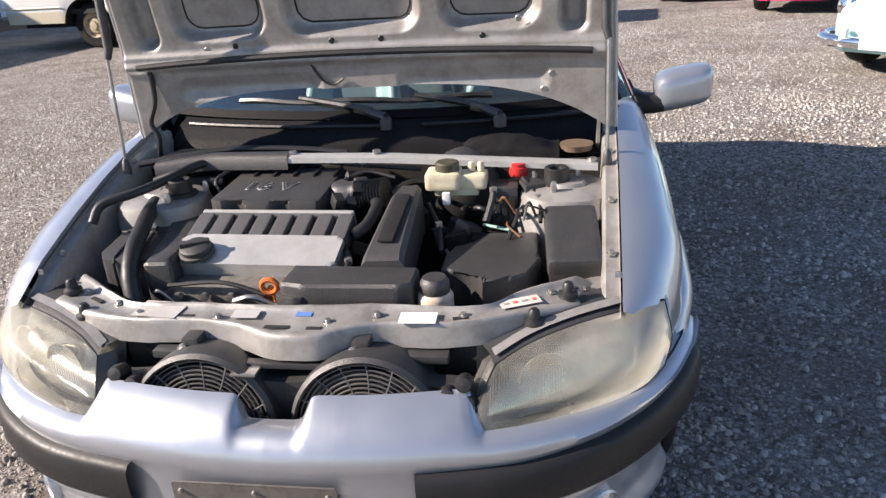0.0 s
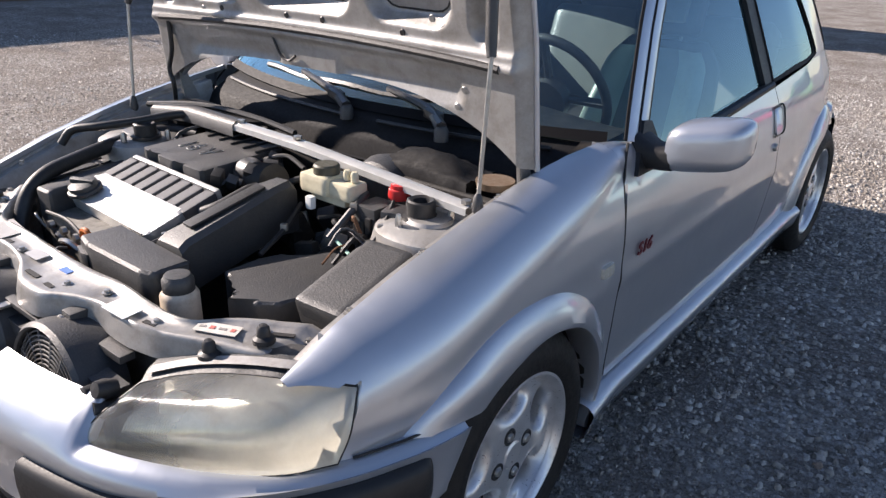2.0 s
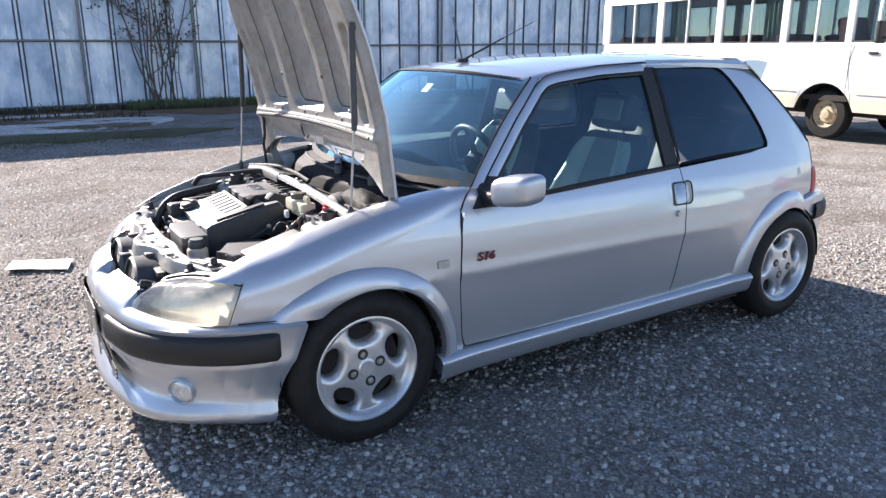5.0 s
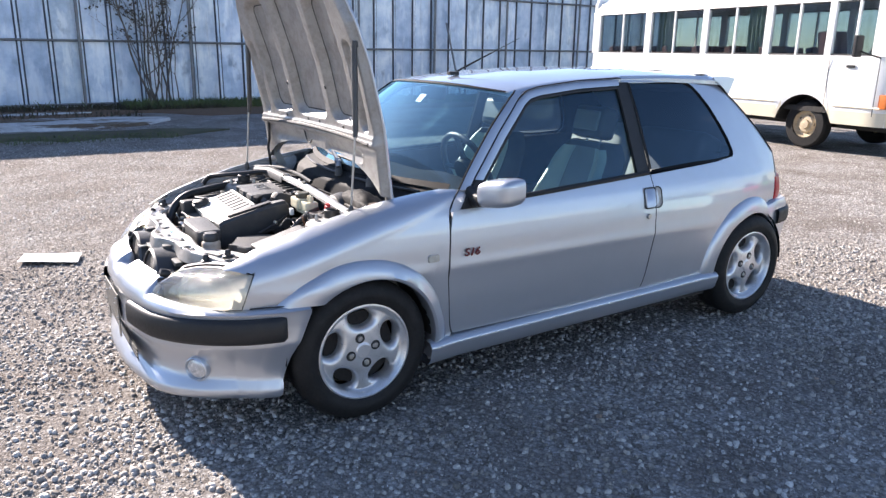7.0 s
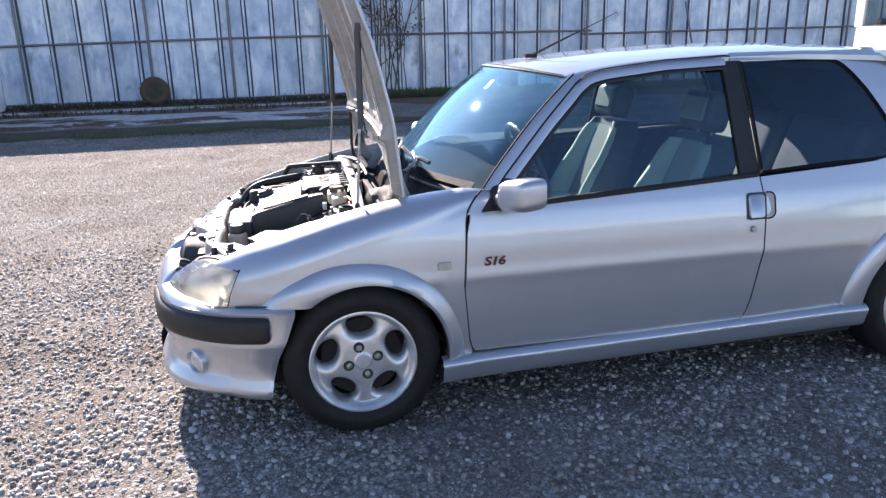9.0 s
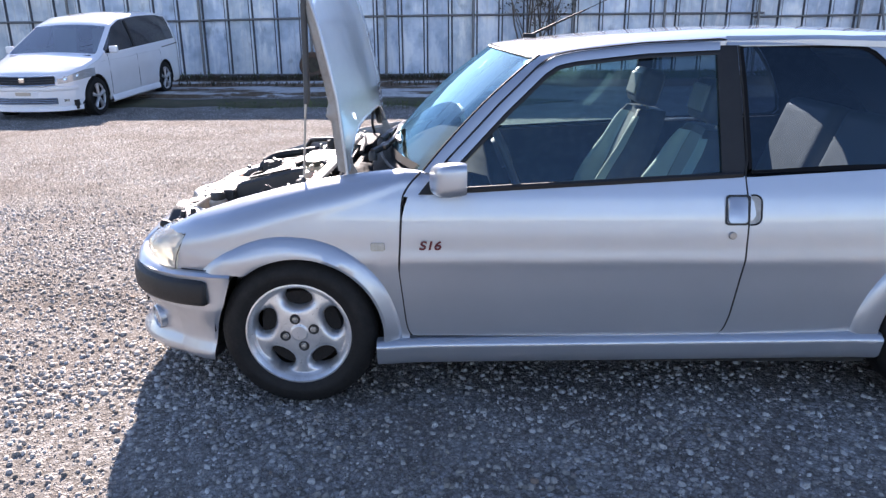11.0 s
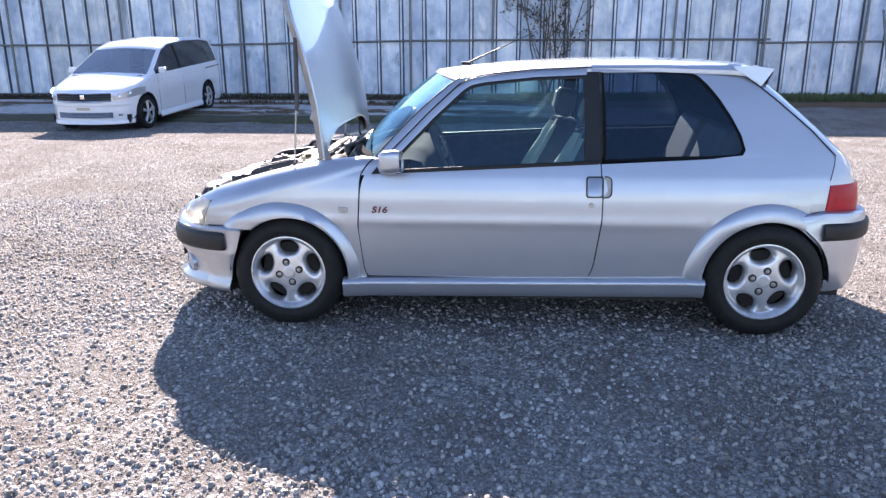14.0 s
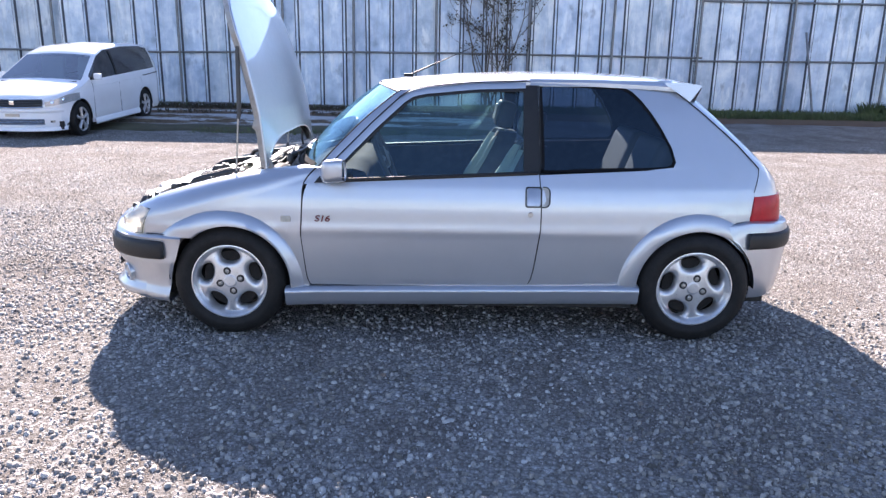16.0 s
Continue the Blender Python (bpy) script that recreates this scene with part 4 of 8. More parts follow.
def bump_row(k):
    """One section of the bumper: the nose shelf or the sill under the lamp, the face, the lower intake and the lip."""
    (x, y), (nx, ny) = BUMP_PLAN[k], bn[k]
    low_in = float(np.interp(x, (0.0, 0.45, 0.7, 0.8), (0.030, 0.028, 0.018, 0.014)))
    end = float(np.interp(y, (-0.35, -0.205), (0, 0.012)))
    prof = []
    for (o0, z0), (o1, z1), (xa, xb) in zip(SHELF, LAMP_SILL, SHELF_END):
        f = min(1.0, max(0.0, (x - xa) / (xb - xa)))
        f = f * f * (3 - 2 * f)
        rise = float(np.interp(x, (0.50, 0.72, 0.80), (0.0, -0.008, 0.002)))
        prof.append((o0 + (o1 - o0) * f, z0 + (z1 - z0) * f + rise))
    prof += [(0.004, 0.478), (0.0, 0.465), (0.0, 0.365), (0.004, 0.352), (0.0, 0.338), (-low_in * 0.7, 0.318), (-low_in, 0.285), (-low_in, 0.245), (-low_in * 0.5, 0.222), (0.012, 0.200), (0.018, 0.178), (0.010, 0.158), (-0.02, 0.148), (-0.16, 0.150)]
    lift = float(np.interp(x, (0, 0.45, 0.75, 0.81), (0, 0.004, 0.022, 0.030)))
    rows = []
    for i, (o, z) in enumerate(prof):
        zz = z + (lift if 5 < i < 11 else 0)
        tuck = float(np.interp(zz, (0.15, 0.45), (0.085, 0.0))) * float(np.interp(x, (0.45, 0.80), (0.0, 1.0)))
        # the rear edge follows the wheel arch
        arch = min(-0.205, AXLE_F + 0.015 - float(np.interp(zz, (0.15, 0.22, 0.28, 0.34, 0.40, 0.45, 0.50, 0.52), (0.345, 0.333, 0.318, 0.302, 0.272, 0.238, 0.192, 0.180))))
        yy = y + ny * (o + end)
        if yy > -0.45:
            yy = -0.45 + (yy + 0.45) * (arch + 0.45) / 0.245
        rows.append((x + nx * (o + end) - tuck, yy, zz))
    return rows


half = [bump_row(k) for k in range(360)]
left = np.array(half)
right = flip(left[1:][::-1], -1)
shell = np.vstack([right, left])
for side in (1, -1):
    seam = [(side * (p[2][0] + 0.004), p[2][1], p[2][2] + 0.003) for p in half if p[2][0] > 0.70 and p[2][1] > -0.405]
    tube_part("bumper_gap", seam, 0.0024, M_seam, car, 6)
# the notch in the middle of the nose
for i in range(shell.shape[0]):
    x = shell[i, 0, 0]
    w = 1 / (1 + math.exp((abs(shell[i, 2, 0]) - 0.062) / 0.0045))
    shell[i, 0:5, 2] -= w * np.array((0.046, 0.044, 0.038, 0.018, 0.002))
    shell[i, 0:5, 1] += w * np.array((-0.012, -0.014, -0.008, 0.000, 0.002))
bumper = sheet("front_bumper", shell, M_silver, car, angle=50)
# lower intake, fog lamps, plate carrier, black rubbing strips
for side in (1, -1):
    rows = []
    for k in range(0, 360, 2):
        (x, y), (nx, ny) = BUMP_PLAN[k], bn[k]
        if x < 0.262 or y > -0.288:
            continue
        lift = float(np.interp(x, (0, 0.45, 0.75, 0.81), (0, 0.004, 0.022, 0.030)))
        e = min(1.0, max(0.02, (-0.286 - y) / 0.020)) ** 0.5
        rows.append([(side * (x + nx * o), y + ny * o, 0.428 + (z - 0.428) * (0.62 + 0.38 * e) + lift) for o, z in ((-0.004, 0.463), (0.012 * e, 0.460), (0.020 * e, 0.448), (0.022 * e, 0.415), (0.020 * e, 0.382), (0.012 * e, 0.369), (-0.004, 0.366))])
    sheet("rubbing_strip", rows, M_black_trim, bumper, inward=None, label="black rubbing strip", angle=55)
    c, d = Vector((side * 0.598, -0.574, 0.270)), Vector((side * 0.62, -0.75, -0.05)).normalized()
    m = Matrix.Translation(c) @ d.to_track_quat("Z", "Y").to_matrix().to_4x4()
    fog = lathe_part("fog_lamp", [(0.048, -0.03), (0.047, 0.000), (0.043, 0.003), (0.039, -0.004), (0.038, -0.02)], M_silver, bumper, m, 36, "round fog lamp with a clear lens", cap=False)
    lathe_part("lens", [(0.0385, -0.006), (0.034, -0.003), (0.022, 0.001), (0.0, 0.003)], M_van_lamp, fog, m, 30, "clear bright lens")
rows = [[(x, -0.722 - 0.004 * math.cos(x * 3), z) for z in (0.235, 0.245, 0.285, 0.295)] for x in np.linspace(-0.34, 0.34, 14)]
sheet("lower_grille", rows, M_dark_void, bumper)
for z in (0.25, 0.265, 0.28):
    tube_part("grille_bar", [(x, -0.726, z) for x in np.linspace(-0.33, 0.33, 6)], 0.004, M_black_trim, bumper, 6)
plate = slab(bmesh.new(), rounded(-0.176, 0.132, 0.335, 0.448, 0.006), -0.752, -0.748, 0.001, "y")
plate = part("plate_carrier", plate, worn("dirty_carrier_metal", (0.20, 0.19, 0.175), 0.5, 0.6, dirt=(0.09, 0.075, 0.06), amount=0.6, scale=14), bumper, "bare dull metal number plate carrier with dirty patches")
for x, z in ((-0.16, 0.43), (0.115, 0.43), (-0.02, 0.432), (-0.125, 0.40), (0.08, 0.40), (-0.16, 0.35), (0.115, 0.35)):
    lathe_part("bolt", [(0.0, 0.006), (0.004, 0.006), (0.005, 0.0)], M_steel, plate, Matrix.Translation((x, -0.752, z)) @ pose(0, 0, 0, 90, 0, 0), 8)
for x in (-0.150, 0.106):
    box_part("plate_bracket", (x, -0.748, 0.32), (0.026, 0.006, 0.11), M_steel, plate, 0.002)

# rear bumper
RB = curve([(0.0, 2.985), (0.30, 2.975), (0.50, 2.945), (0.62, 2.890), (0.70, 2.80), (0.730, 2.70), (0.748, 2.62), (0.757, 2.56), (0.760, 2.515)], 48)
rt = np.gradient(RB, axis=0)
rt /= np.linalg.norm(rt, axis=1)[:, None]
rows = []
for (x, y), (tx_, ty_) in zip(RB, rt):
    nx, ny = abs(ty_), abs(tx_)
    top = float(np.interp(y, (2.515, 2.60, 2.66, 2.75, 2.98), (0.604, 0.612, 0.622, 0.618, 0.605)))
    rows.append([(x + nx * o, y + ny * o, z) for o, z in ((-0.05, top - 0.01), (-0.03, top), (-0.008, top - 0.008), (0.0, top - 0.03), (0.0, 0.53), (0.004, 0.46), (-0.004, 0.40), (-0.012, 0.32), (-0.022, 0.25), (-0.045, 0.205), (-0.10, 0.195))])
rr = np.array(rows)
for i in range(rr.shape[0]):
    for j in range(rr.shape[1]):
        if rr[i, j, 0] > 0.6:
            rr[i, j, 1] = max(rr[i, j, 1], AXLE_R + math.sqrt(max(0.0, 0.300 ** 2 - (rr[i, j, 2] - HUB_Z) ** 2)))
rb = sheet("rear_bumper", np.vstack([flip(rr[1:][::-1], -1), rr]), M_silver, car, angle=50)
for side in (1, -1):
    rows = []
    for (x, y), (tx_, ty_) in zip(RB, rt):
        if y < 2.628 or x < 0.25:
            continue
        nx, ny = abs(ty_), abs(tx_)
        e = 0.4 if y < 2.645 else 1
        rows.append([(side * (x + nx * o * e), y + ny * o * e, z) for o, z in ((-0.004, 0.566), (0.012, 0.562), (0.018, 0.55), (0.019, 0.525), (0.018, 0.495), (0.012, 0.482), (-0.004, 0.478))])
    sheet("rubbing_strip", rows, M_black_trim, rb, label="black rubbing strip", angle=55)

# aerial
aerial = box_part("aerial", (0.035, 0.893, 1.300), (0.030, 0.055, 0.018), M_black_trim, car, 0.006, label="slanting black roof aerial")
tube_part("aerial_mast", [(0.035, 0.90, 1.302), (0.037, 0.98, 1.338), (0.042, 1.12, 1.400)], [0.0055, 0.005, 0.0035], M_black_trim, aerial, 8)
tube_part("aerial_tip", [(0.042, 1.12, 1.400), (0.05, 1.29, 1.476)], [0.0022, 0.0015], M_black_trim, aerial, 6)


# wheels
def wheel_parts(parent):
    """A road wheel whose outer face looks to +x, axis through the origin."""
    R = RIM_R
    prof = [(R - 0.012, -0.15), (TYRE_R * 0.90, -0.168), (TYRE_R - 0.010, -0.155), (TYRE_R - 0.001, -0.135), (TYRE_R, -0.08), (TYRE_R - 0.001, -0.025), (TYRE_R - 0.012, -0.006), (TYRE_R - 0.030, 0.006), (R + 0.045, 0.013), (R + 0.028, 0.013), (R + 0.024, 0.0105), (R + 0.014, 0.010), (R + 0.004, 0.004), (R - 0.004, -0.006)]
    tyre = lathe_part("tyre", prof, M_tyre, parent, None, 72, "dusty black road tyre", "x", cap=False)
    vs, fs = [], []
    for a in np.linspace(0, 2 * math.pi, 90, endpoint=False):
        for off in (-0.13, -0.10, -0.06, -0.035):
            o = len(vs)
            for da, dx in ((-0.012, -0.012), (0.014, -0.012), (0.022, 0.010), (-0.004, 0.010)):
                aa = a + da + (0.02 if off in (-0.10, -0.035) else 0)
                vs.append((off + dx, (TYRE_R + 0.0025) * math.cos(aa), (TYRE_R + 0.0025) * math.sin(aa)))
            fs.append((o, o + 1, o + 2, o + 3))
    mesh_part("tread", vs, fs, M_tyre, tyre, smooth=False)
    rim = lathe_part("rim", [(R - 0.018, -0.014), (R - 0.016, -0.010), (R - 0.010, -0.002), (R - 0.004, 0.003), (R + 0.002, 0.002), (R + 0.003, -0.006)], M_alloy, parent, None, 72, "silver five-spoke alloy rim", "x", cap=False)
    lathe_part("rim_barrel", [(R - 0.013, -0.145), (R - 0.0125, -0.09), (R - 0.0115, -0.03), (R - 0.010, -0.014)], M_dark_void, rim, None, 48, "inner barrel coloured near-black for shade", "x", cap=False)
    # the spoked face: a turned disc with five slanting teardrop openings
    nr, na = 76, 400
    rad = np.linspace(0.0, R - 0.010, nr)

    def opening(r, a):
        """Below zero inside one of the five openings."""
        best = 9.0
        for k in range(5):
            c = 2 * math.pi * k / 5 + 0.33
            d = (a - c + math.pi) % (2 * math.pi) - math.pi
            u, v = r * math.sin(d), r * math.cos(d) - 0.129
            t = 0.16
            u2, v2 = u * math.cos(t) + v * math.sin(t), -u * math.sin(t) + v * math.cos(t)
            wide = 0.036 + 0.10 * u2
            best = min(best, (u2 / 0.051) ** 2 + (v2 / max(0.012, wide)) ** 2 - 1)
        return best

    vs, hole = [], []
    for r in rad:
        for j in range(na):
            a = 2 * math.pi * j / na
            f = opening(r, a)
            base = np.interp(r, (0, 0.028, 0.032, 0.075, 0.12, 0.165, R - 0.012), (-0.010, -0.010, -0.014, -0.016, -0.020, -0.026, -0.010))
            rr = r
            if r > 0.06 and abs(f) < 0.35:
                for _ in range(4):
                    slope = (opening(rr + 0.0005, a) - opening(rr - 0.0005, a)) / 0.001
                    step = -opening(rr, a) / slope if abs(slope) > 4 else 9.0
                    if abs(rr + step - r) > 0.55 * (rad[1] - rad[0]):
                        rr = r
                        break
                    rr += step
            aa = a
            if r > 0.06 and abs(f) < 0.35 and rr == r:
                for _ in range(4):
                    slope = (opening(r, aa + 0.002) - opening(r, aa - 0.002)) / 0.004
                    step = -opening(r, aa) / slope if abs(slope) > 0.4 else 9.0
                    if abs(aa + step - a) > 0.6 * 2 * math.pi / na:
                        aa = a
                        break
                    aa += step
            dip = -0.022 * math.exp(-max(0.0, opening(rr, aa)) / 0.34) * min(1.0, (R - 0.010 - r) / 0.014)
            vs.append((base + (dip if r > 0.06 else 0), rr * math.cos(aa), rr * math.sin(aa)))
            hole.append(f < 0 and rr == r and aa == a)
    fs = []
    for i in range(nr - 1):
        for j in range(na):
            k = (j + 1) % na
            q = (i * na + j, (i + 1) * na + j, (i + 1) * na + k, i * na + k)
            if not any(hole[x] for x in q) and opening(np.mean([math.hypot(*vs[x][1:]) for x in q]), math.atan2(sum(vs[x][2] for x in q), sum(vs[x][1] for x in q))) > 0 or i == 0:
                fs.append(q if i else (q[1], q[2], q[0]))
    me = bpy.data.meshes.new("spoke_face")
    bm = bmesh.new()
    bv = [bm.verts.new(v) for v in vs]
    for q in fs:
        try:
            bm.faces.new([bv[x] for x in q])
        except ValueError:
            pass
    for v in [v for v in bm.verts if not v.link_faces]:
        bm.verts.remove(v)
    rim_edges = [e for e in bm.edges if e.is_boundary and all(0.05 < math.hypot(v.co.y, v.co.z) < R - 0.013 for v in e.verts)]
    ext = bmesh.ops.extrude_edge_only(bm, edges=rim_edges)
    bmesh.ops.translate(bm, vec=(-0.030, 0, 0), verts=[g for g in ext["geom"] if isinstance(g, bmesh.types.BMVert)])
    part("spoke_face", bm, M_alloy, rim, angle=60)
    for k in range(4):
        a = math.pi / 2 * k + 0.25
        lathe_part("wheel_bolt", [(0.0105, -0.022), (0.0105, -0.012), (0.0085, -0.009), (0.006, -0.0085), (0.0, -0.008)], M_steel, rim, Matrix.Translation((0, 0.054 * math.cos(a), 0.054 * math.sin(a))), 10, "", "x")
        lathe_part("bolt_hole", [(0.0215, -0.0205), (0.0195, -0.0135), (0.0175, -0.0130), (0.0145, -0.0140), (0.0105, -0.0150)], M_black_soft, rim, Matrix.Translation((0, 0.054 * math.cos(a), 0.054 * math.sin(a))), 18, "", "x", cap=False)
    lathe_part("brake_disc", [(0.0, -0.062), (0.146, -0.062), (0.150, -0.085)], M_brake, parent, None, 40, "rusty brake disc", "x")
    lathe_part("wheel_back", [(0.0, -0.11), (R - 0.03, -0.11)], M_dark_void, parent, None, 40, "", "x", cap=False)


def add_wheel(m):
    w = new("wheel")
    w.parent = car
    w.matrix_basis = m
    return w


first = add_wheel(Matrix.Translation((0.786, AXLE_F, HUB_Z)) @ pose(0, 0, 0, 0, 0, 0))
wheel_parts(first)
for m in (Matrix.Translation((0.788, AXLE_R, HUB_Z)) @ pose(0, 0, 0, 149, 0, 0), Matrix.Translation((-0.786, AXLE_F, HUB_Z)) @ pose(0, 0, 0, 30, 0, 180), Matrix.Translation((-0.788, AXLE_R, HUB_Z)) @ pose(0, 0, 0, 50, 0, 180)):
    w = add_wheel(m)
    for ch in first.children:
        c = ch.copy()
        scene.collection.objects.link(c)
        c.parent = w
        for sub in ch.children:
            s = sub.copy()
            scene.collection.objects.link(s)
            s.parent = c
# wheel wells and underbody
# the liners' depth of shade comes from their near-black colour
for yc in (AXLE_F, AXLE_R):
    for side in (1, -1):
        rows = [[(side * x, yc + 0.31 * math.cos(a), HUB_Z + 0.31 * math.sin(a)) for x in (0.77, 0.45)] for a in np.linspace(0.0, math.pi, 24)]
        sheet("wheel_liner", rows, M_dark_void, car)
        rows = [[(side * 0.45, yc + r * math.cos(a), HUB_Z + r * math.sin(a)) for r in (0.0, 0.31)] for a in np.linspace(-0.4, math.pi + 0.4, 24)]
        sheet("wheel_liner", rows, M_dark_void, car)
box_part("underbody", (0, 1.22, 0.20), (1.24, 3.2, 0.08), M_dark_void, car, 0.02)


# ---- bonnet, standing open on its rear hinges ----
HOOD_S = (0.0, 0.27, 0.53, 0.80, 0.97)
HOOD_Y = (0.212, 0.176, 0.117, 0.036, -0.030)
HOOD_Z = (0.845, 1.107, 1.360, 1.622, 1.780)


def hood_half(s):
    return float(np.interp(s, (0, 0.5, 0.68, 0.78, 0.86, 0.92, 0.955, 0.97), (0.664, 0.645, 0.628, 0.592, 0.525, 0.43, 0.30, 0.12)))


def hood_rear(u):
    """Where the bonnet begins above its hinge line: a flat arch between the hinges."""
    return 0.136 * (1 - abs(u) ** 4.2)


def hood_point(x, s, depth):
    """A point of the bonnet: x across, s from the hinge line to the nose, depth from the outer skin to the inner side."""
    y, z = float(np.interp(s, HOOD_S, HOOD_Y)), float(np.interp(s, HOOD_S, HOOD_Z))
    ny, nz = -0.965, -0.26
    crown = 0.020 * (1 - (x / 0.66) ** 2) + 0.012 * math.sin(math.pi * min(1, s / 0.97))
    return (x, y + ny * (depth - crown), z + nz * (depth - crown))


def hood_grid(depth, ns=66, nx=80):
    rows = []
    for i in range(ns):
        v = i / (ns - 1)
        row = []
        for j in range(nx):
            u = 2 * j / (nx - 1) - 1
            s0 = hood_rear(u)
            s = s0 + (0.97 - s0) * v
            x = u * hood_half(s)
            row.append(hood_point(x, s, depth(x, s)))
        rows.append(row)
    return rows


def soft_box(x, s, x0, x1, s0, s1, r=0.035, edge=0.014):
    """1 inside a rounded rectangle, 0 outside, with a sloping wall."""
    cx, cs, hx, hs = (x0 + x1) / 2, (s0 + s1) / 2, (x1 - x0) / 2 - r, (s1 - s0) / 2 - r
    dx, ds = max(abs(x - cx) - hx, 0), max(abs(s - cs) - hs, 0)
    d = math.hypot(dx, ds) - r
    return min(1.0, max(0.0, -d / edge))


RECESSES = ((-0.175, 0.175, 0.275, 0.86), (-0.475, -0.225, 0.275, 0.80), (0.225, 0.475, 0.275, 0.80), (-0.590, -0.520, 0.26, 0.62), (0.520, 0.590, 0.26, 0.62))


def inner_depth(x, s):
    a = 0.040
    for x0, x1, s0, s1 in RECESSES:
        a -= 0.035 * soft_box(x, s, x0, x1, s0, s1, 0.06 if x1 - x0 > 0.1 else 0.032, 0.020)
    a -= 0.012 * soft_box(abs(x), s, 0.10, 0.50, 0.115, 0.185, 0.03, 0.03)
    a += 0.016 * math.exp(-((s - 0.222) / 0.016) ** 2)
    a += 0.007 * math.exp(-((s - 0.245) / 0.006) ** 2)
    edge = hood_half(s) - abs(x)
    a *= min(1.0, max(0.1, edge / 0.022))
    return a + 0.004


bonnet = sheet("bonnet", hood_grid(lambda x, s: 0.0, 40, 50), M_silver, car, label="open silver bonnet panel", angle=60)
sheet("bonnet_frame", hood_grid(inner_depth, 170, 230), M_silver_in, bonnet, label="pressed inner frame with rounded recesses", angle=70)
for x0, x1, s0, s1 in RECESSES[:3]:
    rr_ = rounded(x0 + 0.026, x1 - 0.026, s0 + 0.026, s1 - 0.026, 0.04)
    tube_part("frame_joint", [hood_point(x, s, 0.0085) for x, s in along(rr_ + rr_[:1], 70)], 0.0028, M_seam, bonnet, 5, "dark joint line")
tube_part("bonnet_edge", [hood_point(u * 0.655, hood_rear(u) + 0.002, 0.003) for u in np.linspace(-0.99, 0.99, 50)], 0.006, M_silver, bonnet, 8)
for x, s in ((-0.21, 0.33), (0.20, 0.33), (0.20, 0.52), (-0.20, 0.52), (0.5, 0.34), (-0.5, 0.34), (0.5, 0.5), (-0.5, 0.5), (0.21, 0.70), (-0.21, 0.70), (0.36, 0.85), (-0.36, 0.85), (0.10, 0.90), (-0.10, 0.90)):
    lathe_part("frame_hole", [(0.0, 0.001), (0.008, 0.001), (0.0095, -0.001)], M_seam, bonnet, Matrix.Translation(hood_point(x, s, 0.039)) @ pose(0, 0, 0, 105, 0, 0), 12)
for j in (1, -1):
    pts = []
    for s in np.linspace(0.0, 0.97, 40):
        pts.append(hood_point(j * (hood_half(s) + 0.001), s, 0.006))
    tube_part("bonnet_rim", pts, 0.006, M_silver, bonnet, 8)
seal = [hood_point(x, 0.222 + 0.012 * (1 - (x / 0.6) ** 2), 0.055) for x in np.linspace(-0.60, 0.60, 40)]
tube_part("bonnet_seal", seal, 0.009, M_black_soft, bonnet, 8, "black rubber cross seal")
for x, s in ((-0.40, 0.255), (-0.32, 0.26), (-0.06, 0.262), (0.07, 0.262), (0.33, 0.26), (0.42, 0.30), (-0.22, 0.42), (0.22, 0.42), (0.50, 0.16), (0.48, 0.12)):
    p = hood_point(x, s, 0.043)
    lathe_part("grommet", [(0.0, 0.003), (0.007, 0.003), (0.009, 0.0)], M_black_soft if s > 0.2 and abs(x) < 0.4 else M_silver_in, bonnet, Matrix.Translation(p) @ pose(0, 0, 0, 105, 0, 0), 10)
p = hood_point(-0.215, 0.30, 0.040)
lathe_part("grommet", [(0.0, 0.002), (0.018, 0.002), (0.021, -0.002)], M_black_soft, bonnet, Matrix.Translation(p) @ pose(0, 0, 0, 105, 0, 0), 20)
tube_part("washer_hose", curve([hood_point(-0.13, 0.215, 0.045), hood_point(-0.10, 0.165, 0.05), hood_point(-0.07, 0.150, 0.05), hood_point(-0.04, 0.165, 0.05)], 16), 0.0035, M_black_soft, bonnet, 6)
tube_part("washer_hose", curve([hood_point(-0.57, 0.21, 0.05), hood_point(-0.575, 0.13, 0.055), hood_point(-0.60, 0.07, 0.06), (-0.585, 0.15, 0.86), (-0.60, 0.16, 0.80)], 24), 0.007, M_black_soft, bonnet, 8)
for side in (1, -1):
    # hinge arms and gas struts
    bm = bmesh.new()
    slab(bm, [(0.235, 0.775), (0.255, 0.80), (0.225, 0.865), (0.205, 0.93), (0.185, 0.93), (0.195, 0.86), (0.205, 0.80)], side * 0.618, side * 0.626, 0.0, "x")
    part("bonnet_hinge", bm, M_silver_in, car, "bare hinge arm", angle=30)
    strut = tube_part("gas_strut", [(side * 0.634, 0.042, 0.800), (side * 0.632, 0.066, 1.095)], 0.0045, M_steel, car, 8, "gas strut with a bright rod and black tube")
    tube_part("strut_tube", [(side * 0.632, 0.066, 1.085), (side * 0.626, 0.071, 1.11), (side * 0.616, 0.076, 1.42)], [0.009, 0.0115, 0.0115], M_black_bay, strut, 12)
    lathe_part("strut_foot", [(0.0, -0.02), (0.010, -0.02), (0.012, 0.0), (0.009, 0.02), (0.004, 0.028)], M_black_bay, strut, Matrix.Translation((side * 0.634, 0.042, 0.80)), 12)
    box_part("strut_bracket", (side * 0.615, 0.080, 1.425), (0.022, 0.024, 0.026), M_black_bay, strut, 0.006)

